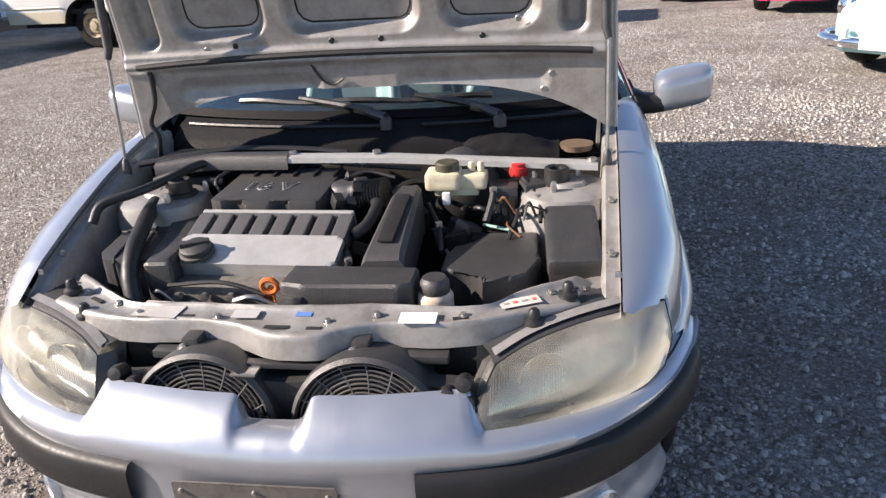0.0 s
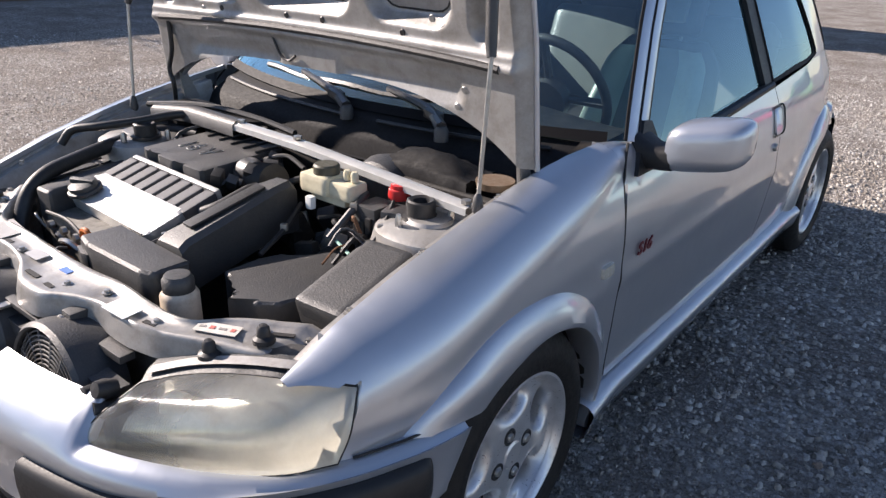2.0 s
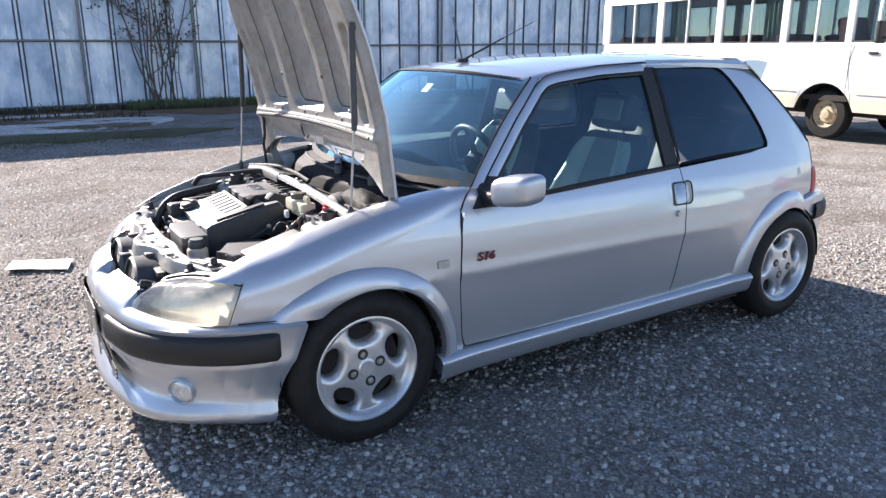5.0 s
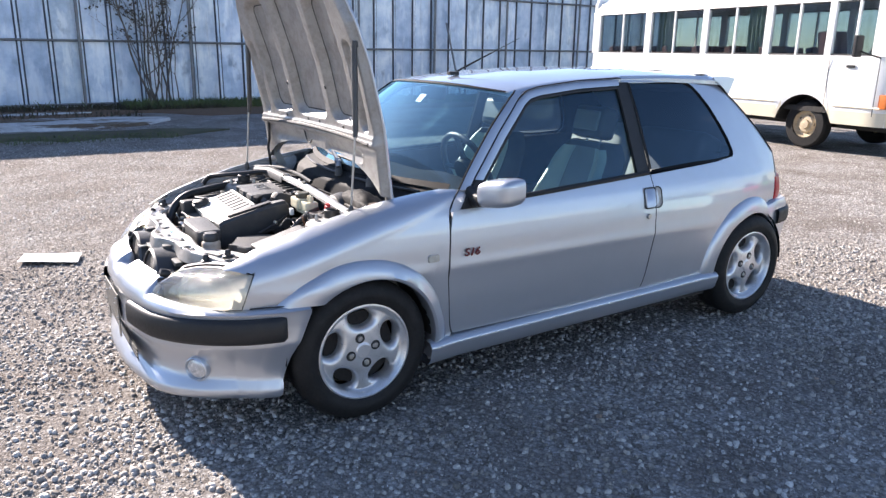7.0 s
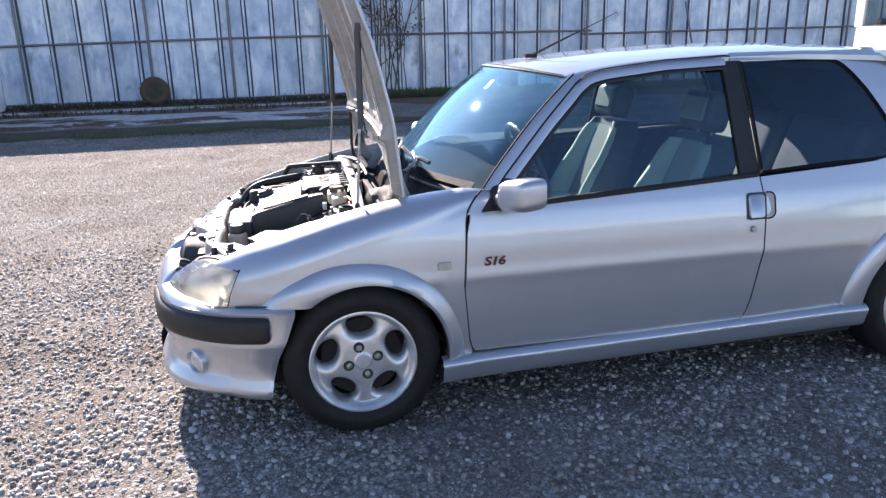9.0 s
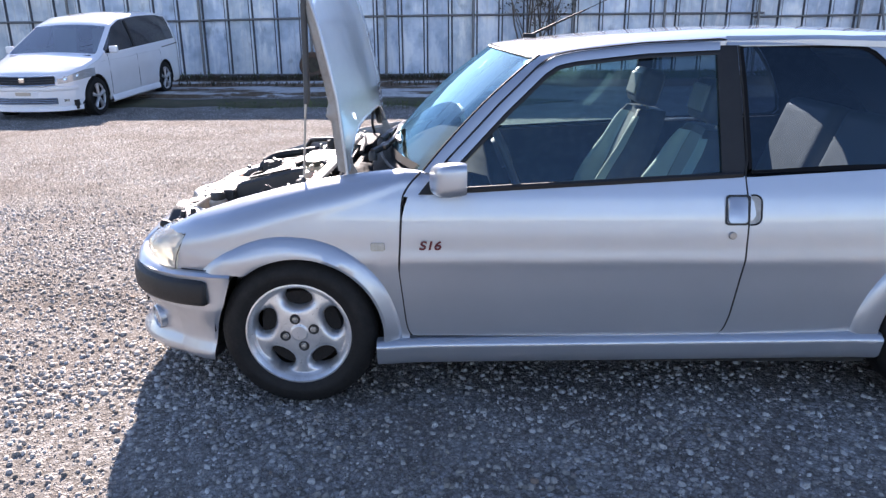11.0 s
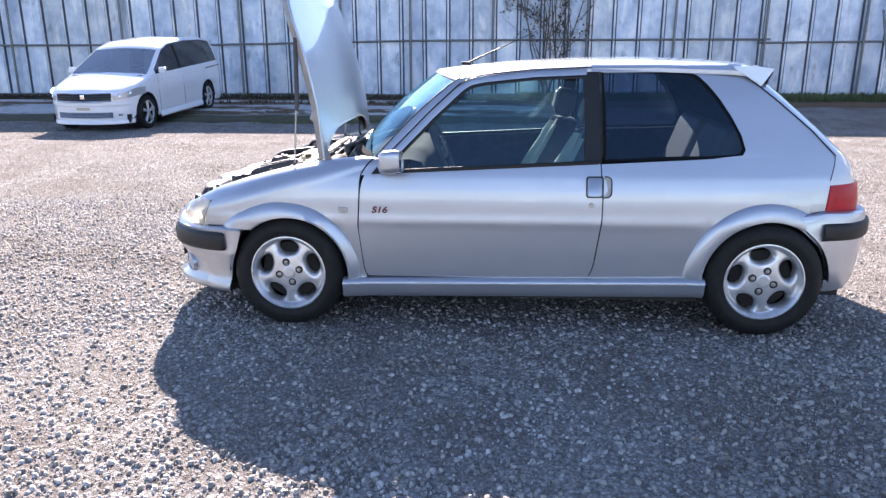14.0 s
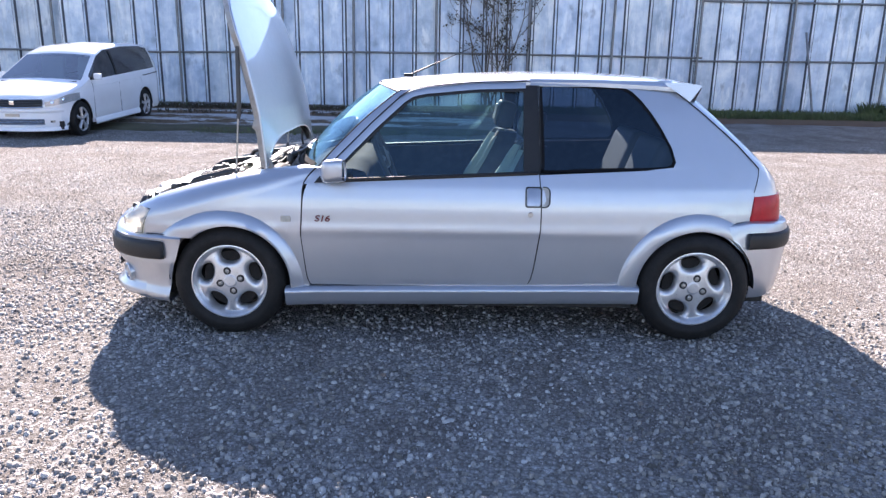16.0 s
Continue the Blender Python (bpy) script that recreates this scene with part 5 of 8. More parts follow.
# ---- head lamps ----
for side in (1, -1):
    A, B, C, D = (0.362, -0.668, 0.516), (0.722, -0.380, 0.634), (0.722, -0.428, 0.512), (0.398, -0.566, 0.592)
    bottom = curve([A, (0.47, -0.632, 0.510), (0.58, -0.572, 0.507), (0.67, -0.500, 0.507), C], 24)
    top = curve([D, (0.46, -0.522, 0.613), (0.54, -0.482, 0.630), (0.635, -0.440, 0.640), B], 24)
    leftc = curve([A, (0.372, -0.630, 0.550), D], 14)
    rightc = curve([C, (0.735, -0.410, 0.57), B], 14)
    g = coons(bottom, top, leftc, rightc, 34, 20)
    nrm = np.array((0.50, -0.80, 0.33))
    for i in range(34):
        for j in range(20):
            u, v = i / 33, j / 19
            g[i, j] += nrm * 0.030 * (math.sin(math.pi * u) ** 0.6) * (math.sin(math.pi * v) ** 0.7)
    lamp = sheet("headlamp", flip(g.mean((0, 1)) + (g - g.mean((0, 1))) * 0.86 - nrm * 0.045, side), M_reflector, car, label="yellowed headlamp with a fluted lens")
    for frac, rad in ((0.36, 0.052), (0.70, 0.046)):
        c = (bottom[int(frac * 23)] + top[int(frac * 23)]) / 2 - nrm * 0.05
        d = Vector((side * 0.30, -0.9, 0.05)).normalized()
        m = Matrix.Translation((side * c[0], c[1], c[2])) @ d.to_track_quat("Z", "Y").to_matrix().to_4x4()
        lathe_part("reflector_bowl", [(0.010, -0.02), (rad * 0.55, -0.012), (rad * 0.85, 0.012), (rad, 0.034), (rad + 0.003, 0.034)], M_chrome, lamp, m, 30, cap=False)
        lathe_part("bulb", [(0.0, 0.022), (0.008, 0.018), (0.010, 0.0), (0.010, -0.03)], M_white_label, lamp, m, 12)
    ln = sheet("lens", flip(g, side), M_lens, lamp, inward=(-0.025 * side, 0.03, -0.008), label="clouded fluted lens")
    ln.visible_shadow = False
    rim = np.vstack([bottom, rightc[1:], top[::-1][1:], leftc[::-1][1:]])
    tube_part("lamp_seal", flip(rim, side), 0.0016, M_black_soft, lamp, 6)
    # black housing behind the lens, bolted to the front panel
    hs = []
    for t in np.linspace(0, 1, 22):
        a = along(top, 22)[int(t * 21)]
        hs.append([a + (0, -0.002, -0.002), a + (-0.012, 0.022, 0.012), a + (-0.03, 0.055, 0.012), a + (-0.045, 0.082, 0.006), a + (-0.05, 0.09, -0.05)])
    sheet("lamp_housing", flip(hs, side), M_black_bay, lamp)
    sheet("lamp_trim", flip([[p + np.array((0, 0.012, 0.012)), p + np.array((-0.008, 0.030, 0.016))] for p in along(top, 20)], side), M_silver_in, lamp)
    hs = [[a, a + np.array((-0.008, 0.02, -0.005)), a + np.array((-0.012, 0.07, -0.02))] for a in along(leftc, 14)]
    sheet("lamp_housing", flip(hs, side), M_black_bay, lamp)
    for (x, y, z) in ((0.468, -0.476, 0.642), (0.533, -0.412, 0.668)):
        lathe_part("rubber_stop", [(0.020, -0.012), (0.019, -0.004), (0.012, 0.0), (0.011, 0.014), (0.007, 0.019), (0.0, 0.020)], M_black_soft, car, Matrix.Translation((side * x, y, z)), 16)

# ---- engine bay ----
bay = new("engine_bay")
bay.parent = car
bay["label"] = "engine compartment"
# inner wings, bulkhead and floor
for side in (1, -1):
    rows = []
    for y in np.linspace(-0.455, 0.32, 30):
        zt, xi = float(np.interp(y, TOP_Y, TOP_Z)), float(np.interp(y, TOP_Y, TOP_X))
        rows.append([(side * (xi - 0.003), y, zt - 0.013), (side * (xi - 0.005), y, zt - 0.022), (side * (xi - 0.012), y, zt - 0.024), (side * (xi - 0.031), y, zt - 0.022), (side * (xi - 0.038), y, zt - 0.030), (side * (xi - 0.046), y, zt - 0.20), (side * (xi - 0.10), y, 0.38)])
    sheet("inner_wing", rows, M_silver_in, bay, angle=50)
    for y in (-0.30, -0.12, 0.10):
        zt, xi = float(np.interp(y, TOP_Y, TOP_Z)), float(np.interp(y, TOP_Y, TOP_X))
        lathe_part("wing_bolt", [(0.011, 0.0), (0.011, 0.003), (0.006, 0.004), (0.006, 0.010), (0.0, 0.010)], M_steel, bay, Matrix.Translation((side * (xi - 0.020), y, zt - 0.023)), 6)
    # suspension tower
    bm = bmesh.new()
    rows, cx, cy = [], 0.535 if side > 0 else 0.505, 0.015 if side > 0 else -0.02
    for r, z in ((0.135, 0.56), (0.130, 0.70), (0.118, 0.738), (0.100, 0.748), (0.052, 0.752), (0.047, 0.760), (0.0, 0.760)):
        rows.append([(side * (cx + r * 0.95 * abs(math.cos(a)) ** 0.8 * (1 if math.cos(a) > 0 else -1)), cy + r * 0.9 * math.sin(a), z) for a in np.linspace(0, 2 * math.pi, 33)])
    tower = sheet("strut_tower", rows, M_silver_in, bay)
    tcx, tcy = (0.512, 0.015) if side > 0 else (-0.447, -0.036)
    lathe_part("damper_cap", [(0.040, 0.752), (0.040, 0.758), (0.030, 0.761), (0.030, 0.790), (0.026, 0.793), (0.018, 0.790), (0.016, 0.772), (0.0, 0.772)], M_black_soft, tower, Matrix.Translation((tcx, tcy, 0.0)), 24)
    for a in (0.6, 2.7, 4.6):
        lathe_part("tower_bolt", [(0.008, 0.75), (0.008, 0.765), (0.005, 0.775), (0.0, 0.775)], M_steel, tower, Matrix.Translation((tcx + 0.062 * math.cos(a), tcy + 0.062 * math.sin(a), 0)), 6)
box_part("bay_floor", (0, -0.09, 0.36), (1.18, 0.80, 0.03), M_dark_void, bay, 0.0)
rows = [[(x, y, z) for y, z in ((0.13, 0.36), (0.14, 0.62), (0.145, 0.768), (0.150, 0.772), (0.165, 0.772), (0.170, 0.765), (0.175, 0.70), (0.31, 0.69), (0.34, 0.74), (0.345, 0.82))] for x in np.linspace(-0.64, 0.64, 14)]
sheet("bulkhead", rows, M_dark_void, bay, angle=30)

# front panel over the radiator
BACK = [(-0.640, -0.275), (-0.535, -0.344), (-0.437, -0.415), (-0.355, -0.462), (-0.224, -0.463), (0.037, -0.469), (0.172, -0.458), (0.276, -0.464), (0.380, -0.458), (0.449, -0.39), (0.598, -0.296), (0.640, -0.285)]
FRONT = [(-0.640, -0.405), (-0.53, -0.460), (-0.43, -0.502), (-0.317, -0.522), (-0.198, -0.521), (-0.108, -0.536), (-0.023, -0.575), (0.067, -0.578), (0.113, -0.551), (0.184, -0.522), (0.283, -0.523), (0.366, -0.510), (0.45, -0.475), (0.54, -0.440), (0.640, -0.400)]
bk, fr_ = curve(BACK, 72), curve(FRONT, 72)
rows = []
for b, f in zip(bk, fr_):
    d = f - b
    dip = 0.004 * (1 if math.sin(b[0] * 19) > 0.2 else 0)
    row = []
    for t, z, o in ((0.0, 0.600, 0.012), (0.0, 0.648, 0.008), (0.0, 0.658, 0.002), (0.06, 0.660, 0), (0.12, 0.655, 0), (0.22, 0.649, 0), (0.5, 0.648, 0), (0.76, 0.647, 0), (0.84, 0.651, 0), (0.93, 0.651, 0), (0.985, 0.646, 0), (1.0, 0.638, 0), (1.0, 0.620, -0.005), (1.0, 0.602, -0.008), (1.0, 0.596, 0.002)):
        q = b + d * t
        row.append((q[0], q[1] + o, z + (dip if 0.1 < t < 0.8 else dip * 0.4) - 0.012 * (abs(q[0]) > 0.56)))
    rows.append(row)
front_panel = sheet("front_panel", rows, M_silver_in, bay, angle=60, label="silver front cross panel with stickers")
rows = [[(x, -0.518 + (0.01 if abs(x) < 0.3 else 0.0), z) for z in (0.612, 0.575, 0.43)] for x in np.linspace(-0.36, 0.36, 12)]
sheet("radiator_face", rows, M_dark_void, bay)
for x0, x1 in ((-0.285, -0.17), (0.16, 0.31)):
    box_part("radiator_mount", ((x0 + x1) / 2, -0.540, 0.590), (x1 - x0, 0.03, 0.016), M_black_bay, bay, 0.004)
for x in (-0.195, 0.146):
    box_part("mount_clip", (x, -0.545, 0.605), (0.034, 0.040, 0.055), M_black_bay, bay, 0.006)
    lathe_part("mount_bolt", [(0.012, 0.0), (0.012, 0.006), (0.007, 0.007), (0.007, 0.013), (0.0, 0.013)], M_steel, bay, Matrix.Translation((x - 0.012, -0.566, 0.612)) @ pose(0, 0, 0, 90, 0, 0), 12)
box_part("latch_bar", (-0.02, -0.578, 0.590), (0.30, 0.02, 0.012), M_black_bay, bay, 0.003)
box_part("latch_plate", (-0.07, -0.60, 0.588), (0.05, 0.04, 0.006), M_steel, bay, 0.002)
for x0, x1 in ((-0.64, -0.36), (0.36, 0.64)):
    rows = [[(x, float(np.interp(x, [p[0] for p in FRONT], [p[1] for p in FRONT])) - 0.002 - k * 0.010, z) for k, z in ((0, 0.630), (0.2, 0.60), (2.0, 0.56), (3.0, 0.44))] for x in np.linspace(x0, x1, 12)]
    sheet("lamp_shelf", rows, M_black_bay, bay)
box_part("radiator_side", (-0.365, -0.57, 0.44), (0.04, 0.10, 0.20), M_black_bay, bay, 0.01)
box_part("radiator_side", (0.365, -0.57, 0.44), (0.04, 0.10, 0.20), M_black_bay, bay, 0.01)
for x, y, z in ((-0.335, -0.600, 0.575), (-0.30, -0.61, 0.558), (0.345, -0.605, 0.575), (0.315, -0.615, 0.555), (0.352, -0.62, 0.545)):
    lathe_part("hose_end", [(0.0, -0.02), (0.016, -0.02), (0.018, 0.0), (0.014, 0.016), (0.0, 0.018)], M_black_soft, bay, Matrix.Translation((x, y, z)) @ pose(0, 0, 0, 70, 0, 0), 12)
# two fan cowls with ring grilles before a black shroud
M_grille = worn("grey_wire_grille", (0.09, 0.09, 0.09), 0.5, amount=0.3, scale=20)
top_edge = [(x, 0.592 - 0.03 * (1 - math.exp(-((abs(abs(x) - 0.161)) / 0.085) ** 2))) for x in np.linspace(-0.345, 0.345, 40)]
slab_part("fan_shroud", top_edge + [(0.345, 0.40), (-0.345, 0.40)], -0.600, -0.560, M_black_bay, bay, 0.0, "y", label="black plastic fan shroud")
for fx in (-0.162, 0.160):
    c = Vector((fx, -0.615, 0.478))
    m = Matrix.Translation(c) @ pose(0, 0, 0, 90 - 8, 0, 0)
    fan = lathe_part("fan_cowl", [(0.147, -0.075), (0.150, -0.02), (0.148, 0.012), (0.140, 0.020), (0.136, 0.016), (0.136, -0.05)], M_black_bay, bay, m, 56, "black radiator fan cowl with a ring grille", cap=False)
    pieces = []
    for r in np.linspace(0.034, 0.130, 12):
        pieces.append(tube_data([m @ Vector((r * math.cos(a), r * math.sin(a), 0.020 - 0.10 * r)) for a in np.linspace(0, 2 * math.pi, 41)], 0.0019, 5))
    for k in range(16):
        a = 2 * math.pi * k / 16 + 0.2
        pieces.append(tube_data([m @ Vector((r * math.cos(a + (r - 0.03) * 1.5), r * math.sin(a + (r - 0.03) * 1.5), 0.020 - 0.10 * r)) for r in np.linspace(0.034, 0.138, 6)], 0.0021, 5))
    joined("ring_grille", pieces, M_grille, fan)
    lathe_part("fan_hub", [(0.0, 0.006), (0.034, 0.006), (0.036, 0.0), (0.036, -0.05)], M_dark_void, fan, m, 24)
    bl = []
    for k in range(7):
        a = 2 * math.pi * k / 7
        q = [m @ Vector((r * math.cos(a + t), r * math.sin(a + t), h)) for r, t, h in ((0.03, 0, -0.01), (0.125, 0.05, -0.01), (0.125, 0.45, -0.035), (0.03, 0.5, -0.035))]
        bl.append((q, [(0, 1, 2, 3)]))
    joined("fan_blades", bl, M_dark_void, fan)

# engine: alloy cam cover, plenum, caps
def tilted(c, rx=0.0, ry=0.0, rz=0.0):
    return Matrix.Translation(c) @ pose(0, 0, 0, rx, ry, rz)


cover_m = tilted((-0.158, -0.232, 0.703), 17.5, 0, -2.5)
bm = bmesh.new()
slab(bm, rounded(-0.197, 0.196, -0.094, 0.010, 0.016), -0.060, 0.008, 0.016, seg=4)
bmesh.ops.transform(bm, matrix=cover_m, verts=bm.verts)
cam_cover = part("cam_cover", bm, M_alu, bay, "silver alloy cam cover with dark slots")
bm = bmesh.new()
slab(bm, rounded(-0.190, 0.190, 0.006, 0.098, 0.008), -0.050, -0.008, 0.003)
bmesh.ops.transform(bm, matrix=cover_m, verts=bm.verts)
part("slot_base", bm, M_black_bay, cam_cover)
M_rib_grey = worn("grey_ribbed_cover", (0.075, 0.075, 0.078), 0.54, 0.1, dirt=(0.07, 0.06, 0.05), amount=0.35, scale=12, spec=0.9)
for k in range(8):
    x = -0.176 + k * 0.0506
    bm = bmesh.new()
    slab(bm, rounded(x - 0.0180, x + 0.0180, 0.002, 0.092, 0.005, 3), -0.03, 0.007, 0.005)
    bmesh.ops.transform(bm, matrix=cover_m, verts=bm.verts)
    part("cover_rib", bm, M_rib_grey, cam_cover)
bm = bmesh.new()
slab(bm, rounded(-0.192, 0.194, 0.093, 0.106, 0.005, 3), -0.03, 0.008, 0.004)
bmesh.ops.transform(bm, matrix=cover_m, verts=bm.verts)
part("cover_edge", bm, M_alu, cam_cover)
oil = lathe_part("oil_cap", [(0.040, 0.0), (0.040, 0.008), (0.034, 0.010), (0.034, 0.020), (0.026, 0.024), (0.0, 0.025)], M_black_bay, bay, tilted((-0.293, -0.293, 0.697), 15, 0, 0), 24, "black oil filler cap")
box_part("cap_grip", (0, 0, 0), (0.066, 0.014, 0.014), M_black_bay, oil, 0.004, tilted((-0.293, -0.296, 0.722), 15, 0, 25))
box_part("cylinder_head", (-0.16, -0.30, 0.56), (0.40, 0.14, 0.18), worn("grimy_cast_alloy", (0.22, 0.21, 0.19), 0.6, 0.5, dirt=(0.06, 0.05, 0.04), amount=0.7, scale=22, bump=0.5, grain=60), bay, 0.012)
for x in np.linspace(-0.31, 0.0, 6):
    lathe_part("head_bolt", [(0.010, 0.0), (0.010, 0.012), (0.0, 0.013)], M_steel, bay, tilted((x, -0.374, 0.630), 90, 0, 0), 6)
tube_part("dipstick", curve([(-0.075, -0.385, 0.56), (-0.082, -0.39, 0.64), (-0.085, -0.40, 0.665)], 8), 0.006, M_orange, bay, 8, "orange dipstick handle")
ring = [(-0.085 + 0.017 * math.cos(a), -0.402, 0.668 + 0.015 * math.sin(a)) for a in np.linspace(0, 2 * math.pi, 20)]
tube_part("dipstick_ring", ring, 0.0065, M_orange, bay, 8, "orange dipstick ring")

pm = tilted((-0.178, 0.000, 0.755), 2, 0, -3)
bm = bmesh.new()
slab(bm, [(-0.160, 0.125), (-0.150, -0.118), (-0.118, -0.128), (-0.098, -0.112), (-0.072, -0.112), (-0.06, -0.128), (0.01, -0.128), (0.022, -0.112), (0.048, -0.112), (0.06, -0.128), (0.128, -0.124), (0.135, -0.11), (0.122, 0.125)], -0.060, 0.012, 0.012)
bmesh.ops.transform(bm, matrix=pm, verts=bm.verts)
plenum = part("inlet_plenum", bm, M_black_bay, bay, "black ribbed inlet plenum lettered 16 V")
for k in range(5):
    x = -0.105 + k * 0.055
    bm = bmesh.new()
    slab(bm, rounded(x - 0.004, x + 0.004, 0.045, 0.122, 0.003, 2), 0.008, 0.018, 0.003)
    bmesh.ops.transform(bm, matrix=pm, verts=bm.verts)
    part("plenum_rib", bm, M_black_soft, plenum)


def lettering(name, text, size, m, material, parent, extrude=0.001, bold=0.0):
    c = bpy.data.curves.new(name, "FONT")
    c.body, c.size, c.extrude, c.offset, c.align_x, c.align_y = text, size, extrude, bold, "CENTER", "CENTER"
    o = new(name, c)
    me = bpy.data.meshes.new_from_object(o.evaluated_get(bpy.context.evaluated_depsgraph_get()))
    bpy.data.objects.remove(o)
    me.materials.clear()
    me.materials.append(material)
    ob = new(name, me)
    ob.parent = parent
    ob.matrix_basis = m
    return ob


for ch_, dx in (("1", -0.050), ("6", -0.012), ("V", 0.048)):
    lettering("plenum_letter", ch_, 0.075, pm @ tilted((-0.030 + dx, -0.030, 0.0135)), M_alu, plenum, 0.0008, 0.0016)
    lettering("letter_face", ch_, 0.075, pm @ tilted((-0.030 + dx, -0.030, 0.0146)), M_black_bay, plenum, 0.0008, -0.0010)
# throttle body, bellows, air duct
bell = []
for k, t in enumerate(np.linspace(0, 1, 22)):
    bell.append((0.034 + (0.006 if k % 2 else 0.0), -0.045 + 0.09 * t))
bellows = lathe_part("air_bellows", bell, M_black_soft, bay, tilted((0.050, -0.02, 0.738), 0, 80, -10), 24, "black corrugated air hose")
lathe_part("throttle_body", [(0.0, -0.03), (0.036, -0.03), (0.04, -0.01), (0.032, 0.01), (0.032, 0.03), (0.0, 0.03)], M_dark_steel, bay, tilted((-0.012, -0.012, 0.738), 0, 80, -10), 20)
rnd = random.Random(4)
for k in range(16):
    x, y, z = -0.03 + rnd.random() * 0.07, -0.12 + rnd.random() * 0.20, 0.715 + rnd.random() * 0.045
    box_part("sensor", (x, y, z), (0.018 + rnd.random() * 0.02, 0.014 + rnd.random() * 0.02, 0.02 + rnd.random() * 0.02), rnd.choice([M_black_bay, M_black_soft, M_dark_steel, M_black_bay]), bay, 0.003, pose(0, 0, 0, rnd.random() * 40, rnd.random() * 40, rnd.random() * 90))
tube_part("breather_hose", curve([(0.045, -0.20, 0.70), (0.075, -0.17, 0.715), (0.085, -0.10, 0.735), (0.07, -0.05, 0.73)], 20), 0.015, M_black_soft, bay, 10)
bm = bmesh.new()
for (y, z, x0, x1, h) in ((-0.345, 0.700, 0.098, 0.196, 0.10), (-0.325, 0.712, 0.100, 0.194, 0.11), (-0.10, 0.766, 0.118, 0.192, 0.11), (-0.055, 0.772, 0.128, 0.190, 0.12), (-0.038, 0.755, 0.132, 0.187, 0.10)):
    for x, zz in ((x0, z - h), (x0 + 0.002, z - 0.012), (x0 + 0.012, z), (x1 - 0.012, z + 0.002), (x1 - 0.002, z - 0.010), (x1, z - h)):
        bm.verts.new((x, y, zz))
bm.verts.ensure_lookup_table()
for i in range(4):
    for j in range(5):
        bm.faces.new([bm.verts[k] for k in (i * 6 + j, (i + 1) * 6 + j, (i + 1) * 6 + j + 1, i * 6 + j + 1)])
bm.faces.new([bm.verts[k] for k in range(6)])
bm.faces.new([bm.verts[24 + k] for k in range(6)][::-1])
air_duct = part("air_duct", bm, M_black_bay, bay, "long black air duct", angle=22)
box_part("duct_panel", (0.150, -0.205, 0.7475), (0.034, 0.19, 0.006), M_black_soft, air_duct, 0.002, pose(0, 0, 0, 13.2, 0, -3))
slab_part("air_box", [(-0.050, -0.335), (-0.055, -0.43), (0.0, -0.442), (0.20, -0.440), (0.228, -0.425), (0.228, -0.345)], 0.56, 0.690, M_black_bay, bay, 0.016, label="black air intake box", seg=3)
slab_part("air_box_lip", [(-0.060, -0.36), (-0.062, -0.435), (-0.02, -0.448), (0.0, -0.445), (-0.01, -0.36)], 0.58, 0.665, M_black_bay, bay, 0.006)
# battery cover with its curved cut-out, fuse box
cut = [(0.300 + 0.062 * math.cos(a), -0.378 + 0.075 * math.sin(a)) for a in np.linspace(radians(100), radians(15), 9)]
slab_part("battery_cover", [(0.262, -0.300), (0.262, -0.215), (0.278, -0.165), (0.335, -0.150), (0.345, -0.085), (0.470, -0.080), (0.468, -0.165), (0.478, -0.235), (0.452, -0.315), (0.42, -0.340), (0.366, -0.350)] + cut[::-1], 0.48, 0.662, M_black_bay, bay, 0.012, label="black moulded battery cover", seg=3)
fuse_m = tilted((0.546, -0.205, 0.690), 14.5, 0, 3)
fuse = part("fuse_box", box(bmesh.new(), (0, 0, 0), (0.118, 0.212, 0.050), 0.018, fuse_m, 4), M_black_bay, bay, "black fuse box with a rounded lid")
part("fuse_box_base", box(bmesh.new(), (0, 0, 0), (0.110, 0.200, 0.10), 0.006, tilted((0.546, -0.197, 0.635), 14.5, 0, 3)), M_black_bay, fuse)
# washer bottle
wash = lathe_part("washer_bottle", [(0.037, 0.55), (0.037, 0.650), (0.034, 0.656), (0.030, 0.660), (0.0, 0.660)], worn("stained_translucent_plastic", (0.58, 0.49, 0.38), 0.35, dirt=(0.22, 0.14, 0.08), amount=0.5, scale=14), bay, tilted((0.267, -0.402, 0)), 28, "stained washer bottle with a black cap")
lathe_part("bottle_cap", [(0.0285, 0.658), (0.030, 0.660), (0.030, 0.682), (0.027, 0.686), (0.024, 0.692), (0.018, 0.693), (0.0, 0.692)], M_black_bay, wash, tilted((0.267, -0.402, 0)), 30, "ribbed black cap")
# brake fluid tank on its cylinder
tank = part("brake_fluid_tank", box(box(bmesh.new(), (0.236, 0.000, 0.772), (0.088, 0.074, 0.046), 0.016, None, 4), (0.308, 0.003, 0.768), (0.072, 0.058, 0.040), 0.014, None, 4), M_cream, bay, "cream brake fluid tank with a dark cap")
box(bm2 := bmesh.new(), (0.268, 0.004, 0.748), (0.11, 0.05, 0.03), 0.006)
part("tank_foot", bm2, M_cream, tank)
lathe_part("tank_cap", [(0.030, 0.794), (0.030, 0.812), (0.026, 0.816), (0.0, 0.816)], worn("olive_cap", (0.055, 0.05, 0.03), 0.5), tank, tilted((0.246, 0.000, 0)), 24)
for x in (0.305, 0.328):
    lathe_part("tank_nipple", [(0.009, 0.79), (0.009, 0.806), (0.006, 0.812), (0.0, 0.812)], M_cream, tank, tilted((x, 0.006, 0)), 12)
part("level_switch", box(bmesh.new(), (0.247, -0.052, 0.738), (0.020, 0.016, 0.030), 0.006), M_white_label, bay, "white level switch")
